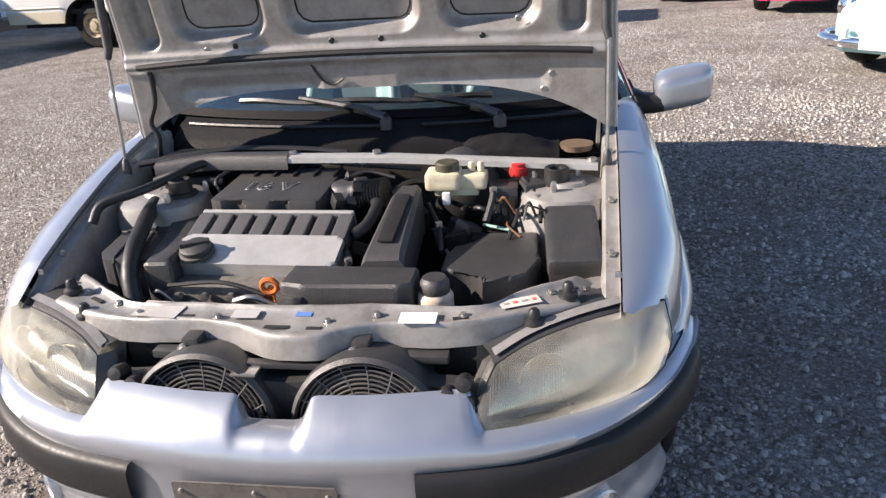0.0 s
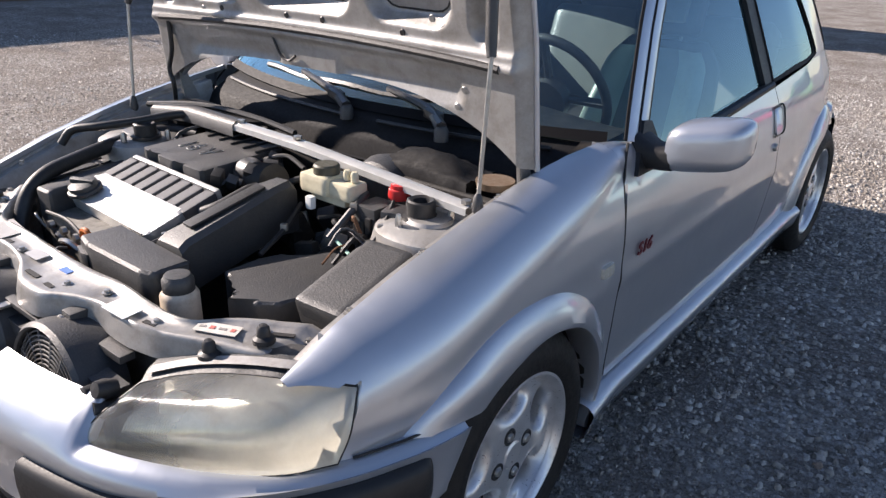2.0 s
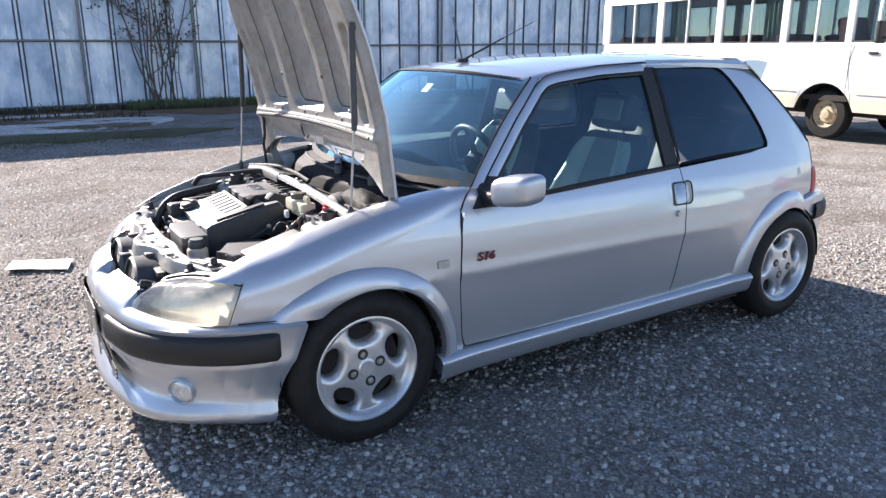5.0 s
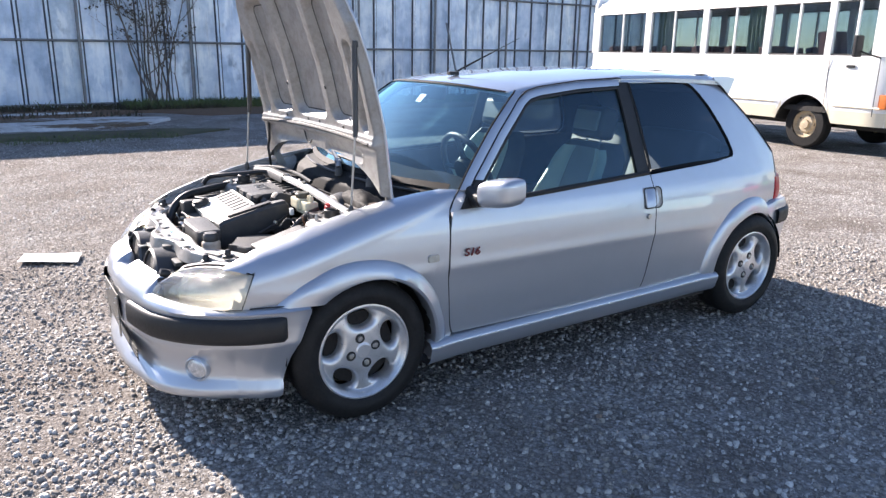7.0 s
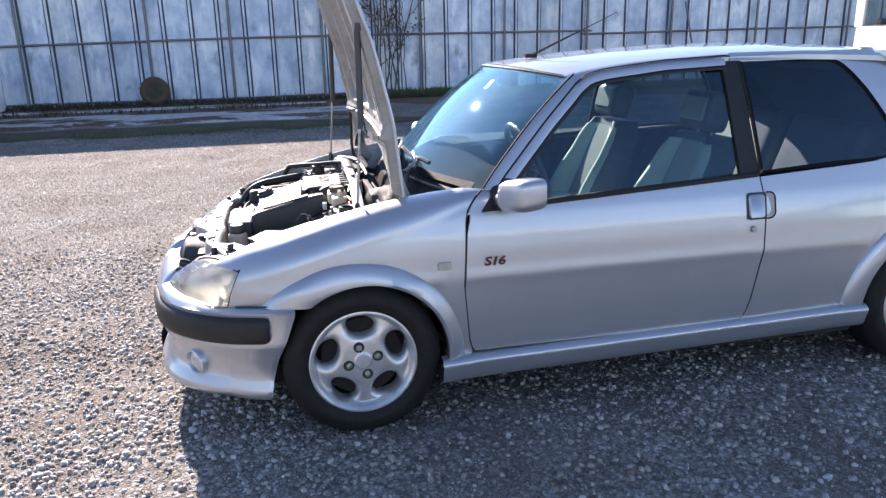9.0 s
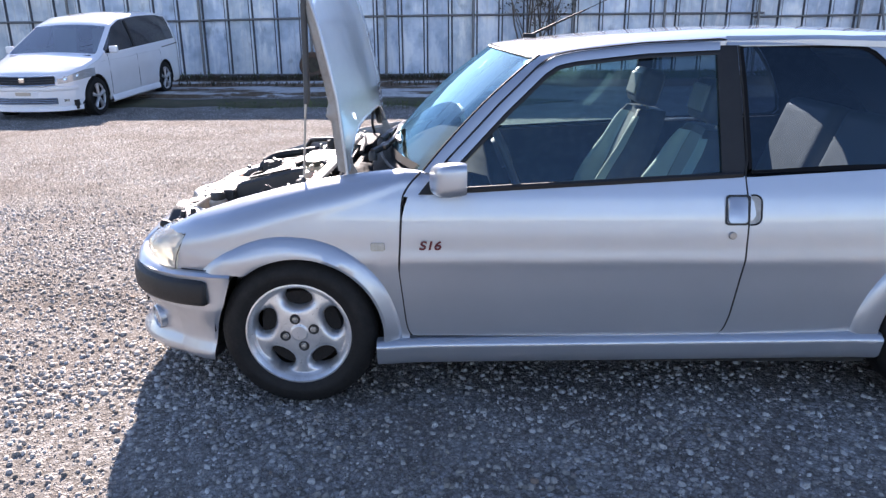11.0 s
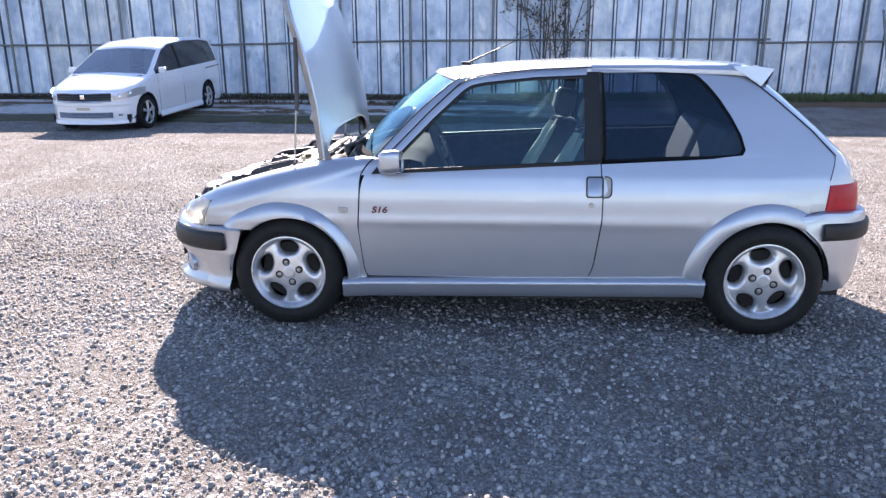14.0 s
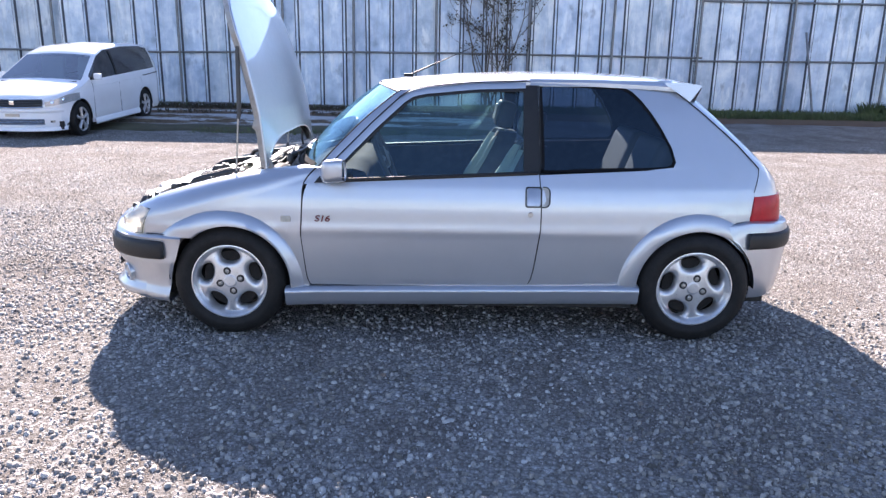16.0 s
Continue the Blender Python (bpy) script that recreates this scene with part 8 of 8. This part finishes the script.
# ---- other parked cars: lofted bodies with their own glass, lamps and wheels ----
def parked_car(name, label, paint_mat, spec, m, category="car", van=False):
    """spec: stations (x, half width, top of the lower body), roof line, wheel places; local x points forwards."""
    c = thing(name, label, category, m)
    st = np.array(spec["body"], float)
    zb = spec["floor"]
    xs = np.linspace(st[0, 0], st[-1, 0], 60)
    rows = []
    for x in xs:
        w, zt = float(np.interp(x, st[:, 0], st[:, 1])), float(np.interp(x, st[:, 0], st[:, 2]))
        low = zb
        for wx in spec["wheels"]:
            if abs(x - wx) < spec["arch"]:
                low = max(low, spec["r"] + math.sqrt(spec["arch"] ** 2 - (x - wx) ** 2))
        low = min(low, zt - 0.12)
        half = [(w * 0.96, low), (w * 0.985, low + (zt - low) * 0.15), (w, low + (zt - low) * 0.45), (w * 0.995, low + (zt - low) * 0.68), (w * 0.965, low + (zt - low) * 0.86), (w * 0.90, low + (zt - low) * 0.97), (w * 0.6, zt + 0.012), (0.0, zt + 0.022)]
        rows.append([(x, -a, b) for a, b in half] + [(x, a, b) for a, b in half[::-1][1:]])
    sheet("body", rows, paint_mat, c, inward=None, angle=45)
    for k in (0, -1):
        r0 = np.array(rows[k])
        n = len(r0)
        cap = [tuple(p) for p in r0] + [(p[0], p[1], min(p[2], zb)) for p in r0[::-1]]
        rows2 = [[p, (p[0] + (0.03 if k else -0.03), p[1] * 0.97, zb + (p[2] - zb) * 0.5), (p[0], p[1] * 0.98, zb)] for p in r0]
        sheet("nose" if k else "tail", rows2, paint_mat, c, angle=45)
    # cabin: glass band and roof
    drop = spec.get("roof_drop", 0.0)
    g0, g1, r0, r1, rz, rw = spec["cabin"]
    zl = lambda x: float(np.interp(x, st[:, 0], st[:, 2]))
    wl = lambda x: float(np.interp(x, st[:, 0], st[:, 1])) * 0.93
    roof = []
    for t in np.linspace(0, 1, 18):
        x = r0 + (r1 - r0) * t
        z = rz - 0.05 * (2 * t - 1) ** 4 - drop * max(0.0, 1.6 * t - 0.6) ** 2
        roof.append([(x + (0.05 if t > 0.5 else -0.05) * (2 * t - 1) ** 2 * (1 - u * u), rw * u, z - 0.06 * abs(u) ** 3.5) for u in np.linspace(-1, 1, 13)])
    sheet("roof", roof, paint_mat, c, inward=(0, 0, -0.03), angle=50)
    for sgn in (1, -1):
        base = along([(g0, sgn * wl(g0), zl(g0)), (g1, sgn * wl(g1), zl(g1))], 14)
        for b in base:
            b[2] = zl(b[0]) - 0.01
            b[1] = sgn * wl(b[0])
        top = along([(r0, sgn * rw, rz - 0.10), (r1, sgn * rw, rz - 0.10)], 14)
        for i, p in enumerate(top):
            p[2] -= drop * max(0.0, 1.6 * i / 13 - 0.6) ** 2
        gl = sheet("side_glass", [[b, (b + t) / 2 + np.array((0, sgn * 0.015, 0)), t] for b, t in zip(base, top)], spec["glass"], c)
        for t in spec["pillars"]:
            i = min(13, int(t * 13 + 0.5))
            tube_part("pillar", [tuple(base[i] + (0, sgn * 0.004, 0)), tuple((base[i] + top[i]) / 2 + (0, sgn * 0.02, 0)), tuple(top[i] + (0, sgn * 0.004, 0))], 0.036 if t in (0, 1) else 0.022, paint_mat if t in (0, 1) else M_black_trim, c, 8)
        tube_part("roof_edge", [tuple(p) for p in top], 0.03, paint_mat, c, 8)
    for xa, xb in ((g0, r0), (g1, r1)):
        b = [(xa + (0.10 if xa > r0 else -0.06) * (1 - u * u), wl(xa) * u, zl(xa) + 0.0) for u in np.linspace(-1, 1, 13)]
        t = [(xb + (0.04 if xa > r0 else -0.04) * (1 - u * u), rw * u, rz - 0.085 - (drop if xa > r0 else 0.0) + 0.03 * (1 - u * u)) for u in np.linspace(-1, 1, 13)]
        sheet("end_glass", [[np.array(p), (np.array(p) + q) / 2 + (0, 0, 0.02), np.array(q)] for p, q in zip(b, t)], spec["screen"], c)
    box_part("cabin_inside", ((g0 + g1) / 2, 0, zb + 0.30), (abs(g1 - g0) * 0.8, rw * 1.7, 0.45), M_dash, c, 0.05)
    for sx in (0.25, -0.25):
        for sy in (0.35, -0.35):
            part("seat_back", box(bmesh.new(), ((g0 + g1) / 2 + sx * abs(g1 - g0) * 0.8, sy, zl((g0 + g1) / 2) + 0.04), (0.14, 0.42, 0.55), 0.05, pose(0, 0, 0, 0, -14, 0)), M_dash, c)
    # wheels
    for wx in spec["wheels"]:
        for sgn in (1, -1):
            wheel = new("wheel")
            wheel.parent = c
            wheel.matrix_basis = Matrix.Translation((wx, sgn * (float(np.interp(wx, st[:, 0], st[:, 1])) - 0.02), spec["r"])) @ pose(0, 0, 0, 0, 0, 90 if sgn > 0 else -90)
            R = spec["r"]
            lathe_part("tyre", [(R * 0.62, -0.18), (R * 0.93, -0.18), (R, -0.15), (R, -0.03), (R * 0.95, 0.0), (R * 0.68, 0.006), (R * 0.64, -0.01)], M_tyre, wheel, None, 36, "", "x", cap=False)
            rim = lathe_part("rim", [(R * 0.65, -0.004), (R * 0.60, -0.012), (R * 0.57, -0.035), (R * 0.2, -0.02), (0.0, -0.015)], spec.get("rim", M_alloy), wheel, None, 30, "", "x", cap=False)
            for k in range(5):
                a = 2 * math.pi * k / 5 + 0.3
                lathe_part("rim_hole", [(0.0, -0.022), (R * 0.15, -0.024)], M_dark_void, rim, Matrix.Translation((0.0, R * 0.40 * math.cos(a), R * 0.40 * math.sin(a))), 12, "", "x", cap=False)
            rows = [[(wx + spec["arch"] * 0.99 * math.cos(a), sgn * (float(np.interp(wx, st[:, 0], st[:, 1])) - d), R + spec["arch"] * 0.99 * math.sin(a)) for d in (0.01, 0.35)] for a in np.linspace(0.0, math.pi, 18)]
            sheet("wheel_arch", rows, M_dark_void, c)
    box_part("underbody", ((st[0, 0] + st[-1, 0]) / 2, 0, zb + 0.06), (st[-1, 0] - st[0, 0] - 0.3, st[:, 1].max() * 1.75, 0.10), M_dark_void, c, 0.0)
    return c


M_white_car = paint("white_car_paint", (0.80, 0.81, 0.83), rough=0.3, dust=0.05)
M_mint = paint("mint_paint", (0.50, 0.76, 0.74), rough=0.3, dust=0.05)
M_pink = paint("magenta_paint", (0.55, 0.02, 0.13), rough=0.3, dust=0.05)
M_green_car = paint("green_car_paint", (0.20, 0.42, 0.20), rough=0.35, dust=0.1)
M_car_glass = pane("parked_car_glass", (0.30, 0.36, 0.40))
M_van_screen = pane("van_screen", (0.50, 0.62, 0.66), face_on=0.16, power=3.0)
M_priv_glass = worn("privacy_glass", (0.014, 0.013, 0.014), 0.08, amount=0.03, bump=0)

# ---- the white minivan: one lofted shell with cut windows and arches; its own x points forwards ----
van = thing("minivan", "white minivan parked in front of the sheet fence", "van", Matrix.Translation((-9.74, -5.86, 0.03)) @ pose(0, 0, 0, 0, 2.2, -1.2) @ Matrix.Scale(0.945, 4))
VAN_TOP_X, VAN_TOP_Z = eased((-2.36, -2.32, -2.24, -2.10, -1.6, -0.8, 0.0, 0.36, 1.24, 1.70, 2.02, 2.12, 2.17, 2.19), (0.60, 1.00, 1.38, 1.53, 1.595, 1.60, 1.555, 1.455, 0.975, 0.855, 0.765, 0.71, 0.62, 0.48), 0.025)
VAN_W_X, VAN_W = eased((-2.36, -2.28, -2.05, -1.6, 1.35, 1.72, 1.94, 2.08, 2.15, 2.19), (0.60, 0.76, 0.825, 0.843, 0.843, 0.80, 0.715, 0.58, 0.42, 0.20), 0.02)
VAN_AXLES, VAN_R, VAN_ARCH = (-1.36, 1.425), 0.315, 0.365


def van_section(x):
    """Half a section at x, from the sill up over the window to the middle of the roof."""
    zt, w = float(np.interp(x, VAN_TOP_X, VAN_TOP_Z)), float(np.interp(x, VAN_W_X, VAN_W))
    zb = min(float(np.interp(x, (-2.1, 1.3), (1.06, 0.965))), zt - 0.07)
    rise = max(0.0, zt - zb - 0.07)
    wr = w - 0.03 - 0.36 * rise
    low = 0.20
    for wx in VAN_AXLES:
        if abs(x - wx) < VAN_ARCH:
            low = max(low, VAN_R + math.sqrt(VAN_ARCH ** 2 - (x - wx) ** 2))
    pts = [(w - 0.035, 0.20), (w - 0.004, 0.27), (w - 0.006, 0.42), (w, 0.60), (w + 0.004, 0.72), (w - 0.006, max(0.74, zb - 0.09)), (w - 0.026, zb)]
    pts = [(a, min(c, zb)) for a, c in pts]
    ztop = zb + rise
    for t in (0.34, 0.68, 1.0):
        pts.append((w - 0.026 + (wr - w + 0.026) * t + 0.016 * math.sin(math.pi * t), zb + rise * t))
    pts += [(wr - 0.022, ztop + 0.030), (wr - 0.07, ztop + 0.050), (wr * 0.62, zt - 0.004), (wr * 0.3, zt + 0.008), (0.0, zt + 0.012)]
    return [(a, max(c, min(low, zb - 0.02))) for a, c in pts]


van_x = np.unique(np.r_[np.linspace(-2.36, 2.19, 92), np.linspace(1.9, 2.19, 26), [wx + VAN_ARCH * math.cos(a) for wx in VAN_AXLES for a in np.linspace(0.02, math.pi - 0.02, 22)]])
half = np.array([[(x, a, c) for a, c in van_section(float(x))] for x in van_x])
van_shell = np.concatenate([half, flip_y(half)[:, ::-1][:, 1:]], 1)
nv_ = van_shell.shape[1]
HALF_N = half.shape[1]


def van_window(i, j):
    """Which opening a face of the shell belongs to."""
    x, k = (van_x[i] + van_x[i + 1]) / 2, min(j, nv_ - 2 - j)
    if 6 <= k <= 8 and -2.02 < x < 0.98:
        return "side"
    if k >= 11 and 0.44 < x < 1.19:
        return "screen"
    if k >= 11 and x < -2.16 and x > -2.30:
        return "rear"
    return ""


faces = grid_faces(len(van_x), nv_)
kind_of = [van_window(f[0] // nv_, f[0] % nv_) for f in faces]
flat = van_shell.reshape(-1, 3)
body = mesh_part("body", flat, [f for f, w in zip(faces, kind_of) if not w], M_white_car, van, angle=42)
mesh_part("nose", [tuple(p) for p in van_shell[-1]], [tuple(range(nv_))], M_white_car, van)
mesh_part("tail", [tuple(p) for p in van_shell[0]], [tuple(range(nv_))[::-1]], M_white_car, van)
for side in (1, -1):
    mesh_part("side_glass", flat, [f for f, w in zip(faces, kind_of) if w == "side" and (f[0] % nv_ < HALF_N) == (side > 0)], M_priv_glass, van, "black privacy side glass")
for w, mat, name in (("screen", M_van_screen, "windscreen"), ("rear", M_priv_glass, "rear_window")):
    mesh_part(name, flat, [f for f, k in zip(faces, kind_of) if k == w], mat, van)
part("dashboard", box(bmesh.new(), (0.95, 0, 0.92), (0.62, 1.40, 0.10), 0.03), M_dash, van, "dark dashboard")
part("cabin_inside", box(bmesh.new(), (-0.5, 0, 0.62), (3.0, 1.50, 0.55), 0.05), M_dash, van)
for sy in (0.36, -0.36):
    part("seat_back", box(bmesh.new(), (0.02, sy, 1.05), (0.14, 0.44, 0.60), 0.05, pose(0, 0, 0, 0, -12, 0)), M_leather_mid, van)
part("screen_paper", box(bmesh.new(), (0.98, -0.22, 0.975), (0.14, 0.30, 0.004), 0.0), M_white_label, van, "white papers on the dashboard")


def nose_x(y, z):
    """How far forward the van's skin reaches at a place on its face."""
    w_back, w_fwd = VAN_W[::-1], VAN_W_X[::-1]
    keep = w_fwd > 0.5
    t_keep = VAN_TOP_X[::-1] > 1.2
    return float(min(np.interp(abs(y) + 0.004, w_back[keep], w_fwd[keep]), np.interp(z, VAN_TOP_Z[::-1][t_keep], VAN_TOP_X[::-1][t_keep]), 2.19))


def on_nose(name, y0, y1, z0, z1, out, material, ny=17, nz=5, slope=0.0):
    """A fitting that follows the curve of the face."""
    rows = [[(nose_x(y, z + slope * abs(y)) + out, y, z + slope * abs(y)) for z in np.linspace(z0, z1, nz)] for y in np.linspace(y0, y1, ny)]
    return sheet(name, rows, material, van, inward=(-0.03, 0, 0))


on_nose("grille", -0.50, 0.50, 0.580, 0.695, 0.012, M_black_trim, slope=0.03)
for z in (0.702, 0.572):
    tube_part("grille_bar", [(nose_x(y, z + 0.03 * abs(y)) + 0.016, y, z + 0.03 * abs(y)) for y in np.linspace(-0.51, 0.51, 19)], 0.011, M_chrome, van, 6)
for z in (0.618, 0.657):
    tube_part("grille_slat", [(nose_x(y, z + 0.03 * abs(y)) + 0.014, y, z + 0.03 * abs(y)) for y in np.linspace(-0.48, 0.48, 15)], 0.006, M_dark_steel, van, 6)
part("nose_badge", box(bmesh.new(), (nose_x(0, 0.655) + 0.024, 0, 0.655), (0.02, 0.085, 0.075), 0.012), M_chrome, van)
on_nose("lower_grille", -0.50, 0.50, 0.285, 0.385, 0.010, M_black_trim)
for k in range(4):
    tube_part("lower_grille_bar", [(nose_x(y, 0.3) + 0.014, y, 0.292 + 0.028 * k) for y in np.linspace(-0.50, 0.50, 13)], 0.0075, M_chrome, van, 6)
lip = [[(nose_x(y, 0.3) + o, y, z) for o, z in ((-0.02, 0.245), (0.018, 0.240), (0.032, 0.215), (0.028, 0.175), (-0.06, 0.165))] for y in np.linspace(-0.76, 0.76, 41)]
sheet("bumper_lip", lip, M_white_car, van)
crease = [[(nose_x(y, 0.56) + o, y, z) for o, z in ((-0.004, 0.560), (0.020, 0.545), (0.024, 0.515), (0.010, 0.490), (-0.006, 0.480))] for y in np.linspace(-0.74, 0.74, 41)]
sheet("front_bumper", crease, M_white_car, van)
on_nose("plate_base", -0.12, 0.12, 0.425, 0.475, 0.014, M_steel, 5, 3)
for sgn in (1, -1):
    rows = []
    for t in np.linspace(0, 1, 16):
        y = 0.53 + 0.295 * t ** 0.62
        z0, z1 = 0.595 + 0.065 * t, 0.668 + 0.150 * t - 0.03 * t ** 6
        rows.append([(nose_x(y, z) + 0.010, sgn * (y + 0.010), z) for z in np.linspace(z0, z1, 6)])
    lamp = sheet("headlamp", rows, M_van_lamp, van, inward=(-0.03, 0, 0), label="clear headlamp")
    for y, z, r in ((0.62, 0.672, 0.034), (0.735, 0.712, 0.030)):
        lathe_part("lamp_bowl", [(r, 0.010), (r * 0.8, 0.006), (r * 0.5, 0.008), (0.0, 0.012)], M_chrome, lamp, Matrix.Translation((nose_x(y, z) + 0.003, sgn * (y + 0.006), z)) @ Vector((0.75, sgn * 0.55, 0.35)).to_track_quat("Z", "Y").to_matrix().to_4x4(), 16, cap=False)
    rows = [[(nose_x(y, 0.33) + 0.012, sgn * y, z) for z in (0.318, 0.335, 0.352)] for y in np.linspace(0.585, 0.64, 6)]
    fog = sheet("fog_lamp", rows, M_dark_steel, van, label="fog lamp in a dark recess")
    lathe_part("lens", [(0.020, 0.0), (0.018, 0.008), (0.0, 0.012)], M_indicator, fog, Matrix.Translation((nose_x(0.62, 0.33) + 0.012, sgn * 0.62, 0.335)) @ pose(0, 0, 0, 0, 90, sgn * 30), 14)
    part("door_mirror", box(bmesh.new(), (0.86, sgn * 0.910, 1.035), (0.08, 0.14, 0.115), 0.038, None, 4), M_white_car, van)
    tube_part("mirror_stalk", [(0.88, sgn * 0.80, 0.985), (0.87, sgn * 0.88, 1.01)], 0.02, M_black_trim, van, 8)
    rows = [[(x, sgn * (0.846 + o), z) for z, o in ((0.285, -0.012), (0.255, 0.012), (0.19, 0.022), (0.165, 0.006), (0.160, -0.08))] for x in np.linspace(-0.96, 1.02, 8)]
    sheet("side_skirt", rows, M_white_car, van)
    tube_part("door_rail", [(-2.10, sgn * 0.822, 0.955), (-1.30, sgn * 0.846, 0.925)], 0.010, M_black_soft, van, 6)
    tube_part("body_crease", [(x, sgn * (float(np.interp(x, VAN_W_X, VAN_W)) + 0.002), 0.86 + 0.02 * (x < 0)) for x in np.linspace(-1.2, 1.2, 12)], 0.004, M_white_car, van, 6)
    for x in (0.96, -0.14, -1.18):
        tube_part("door_gap", [(x, sgn * 0.842, 0.30), (x - 0.005, sgn * 0.846, 0.60), (x - 0.015, sgn * 0.840, 0.86), (x - 0.02, sgn * 0.822, 0.96)], 0.003, M_seam, van, 6)
    tube_part("window_pillar", [(-0.12, sgn * 0.822, 1.005), (-0.16, sgn * 0.745, 1.26), (-0.19, sgn * 0.660, 1.47)], 0.020, M_black_trim, van, 8)
    for wx in VAN_AXLES:
        wheel = new("wheel")
        wheel.parent = van
        wheel.matrix_basis = Matrix.Translation((wx, sgn * 0.825, VAN_R)) @ pose(0, 0, 0, 0, 0, 90 if sgn > 0 else -90)
        lathe_part("tyre", [(VAN_R * 0.66, -0.18), (VAN_R * 0.93, -0.18), (VAN_R, -0.15), (VAN_R, -0.03), (VAN_R * 0.95, 0.0), (VAN_R * 0.72, 0.006), (VAN_R * 0.68, -0.01)], M_tyre, wheel, None, 40, "", "x", cap=False)
        rim = lathe_part("rim", [(VAN_R * 0.69, -0.004), (VAN_R * 0.65, -0.010), (VAN_R * 0.63, -0.035)], M_alloy, wheel, None, 36, "", "x", cap=False)
        lathe_part("brake_disc", [(0.0, -0.06), (VAN_R * 0.64, -0.06)], M_brake, rim, None, 28, "", "x", cap=False)
        lathe_part("hub_cap", [(0.0, 0.002), (0.035, 0.0), (0.045, -0.02)], M_alloy, rim, None, 18, "", "x", cap=False)
        for k in range(5):
            a = 2 * math.pi * k / 5 + 0.3
            sp = [((-0.012 - 0.010 * t), (0.03 + t * (VAN_R * 0.66 - 0.03)) * math.cos(a), (0.03 + t * (VAN_R * 0.66 - 0.03)) * math.sin(a)) for t in np.linspace(0, 1, 5)]
            tube_part("spoke", sp, [0.022, 0.024, 0.026, 0.030, 0.036], M_alloy, rim, 8)
        rows = [[(wx + VAN_ARCH * 0.995 * math.cos(a), sgn * (min(0.838, float(np.interp(wx + VAN_ARCH * math.cos(a), VAN_W_X, VAN_W)) - 0.012) - d), VAN_R + VAN_ARCH * 0.995 * math.sin(a)) for d in (0.0, 0.36)] for a in np.linspace(-0.1, math.pi + 0.1, 20)]
        sheet("wheel_arch", rows, M_dark_void, van)
box_part("underbody", (-0.08, 0, 0.26), (4.1, 1.46, 0.14), M_dark_void, van, 0.0)

SMALL = {"body": [(-1.80, 0.55, 0.62), (-1.70, 0.68, 0.72), (-1.2, 0.74, 0.84), (0.3, 0.75, 0.86), (1.0, 0.73, 0.82), (1.5, 0.68, 0.74), (1.74, 0.58, 0.64), (1.84, 0.42, 0.55)], "floor": 0.20, "wheels": (-1.10, 1.12), "arch": 0.32, "r": 0.285,
         "cabin": (-1.45, 0.72, -1.10, 0.25, 1.40, 0.56), "glass": M_car_glass, "screen": M_car_glass, "pillars": (0, 0.55, 1), "roof_drop": 0.06}
mint = parked_car("retro_car", "mint green rounded retro car with white bumpers", M_mint, SMALL, Matrix.Translation((4.78, 6.35, 0.0)) @ pose(0, 0, 0, 0, 0, -140))
tube_part("front_bumper", curve([(1.35, 0.80, 0.30), (1.70, 0.72, 0.30), (1.93, 0.40, 0.30), (1.98, 0.0, 0.30), (1.93, -0.40, 0.30), (1.70, -0.72, 0.30), (1.35, -0.80, 0.30)], 40), 0.05, M_chrome, mint, 12, "chrome front bumper")
for sgn in (1, -1):
    lathe_part("headlamp", [(0.10, -0.04), (0.105, 0.0), (0.095, 0.02), (0.07, 0.04), (0.0, 0.05)], M_chrome, mint, Matrix.Translation((1.72, sgn * 0.50, 0.58)) @ pose(0, 0, 0, 0, 86, sgn * 12), 24, "round chromed headlamp")
    part("overrider", box(bmesh.new(), (1.95, sgn * 0.36, 0.34), (0.07, 0.06, 0.16), 0.02), M_white_label, mint)
box_part("plate_blank", (2.04, 0.0, 0.34), (0.01, 0.33, 0.16), M_white_label, mint, 0.004)
pink = parked_car("pink_car", "magenta small car parked across the lot", M_pink, SMALL, Matrix.Translation((4.95, 12.3, 0.0)) @ pose(0, 0, 0, 0, 0, -115))
green = parked_car("green_car", "pale green small car parked beyond the magenta one", M_green_car, SMALL, Matrix.Translation((3.5, 15.3, 0.0)) @ pose(0, 0, 0, 0, 0, -100))
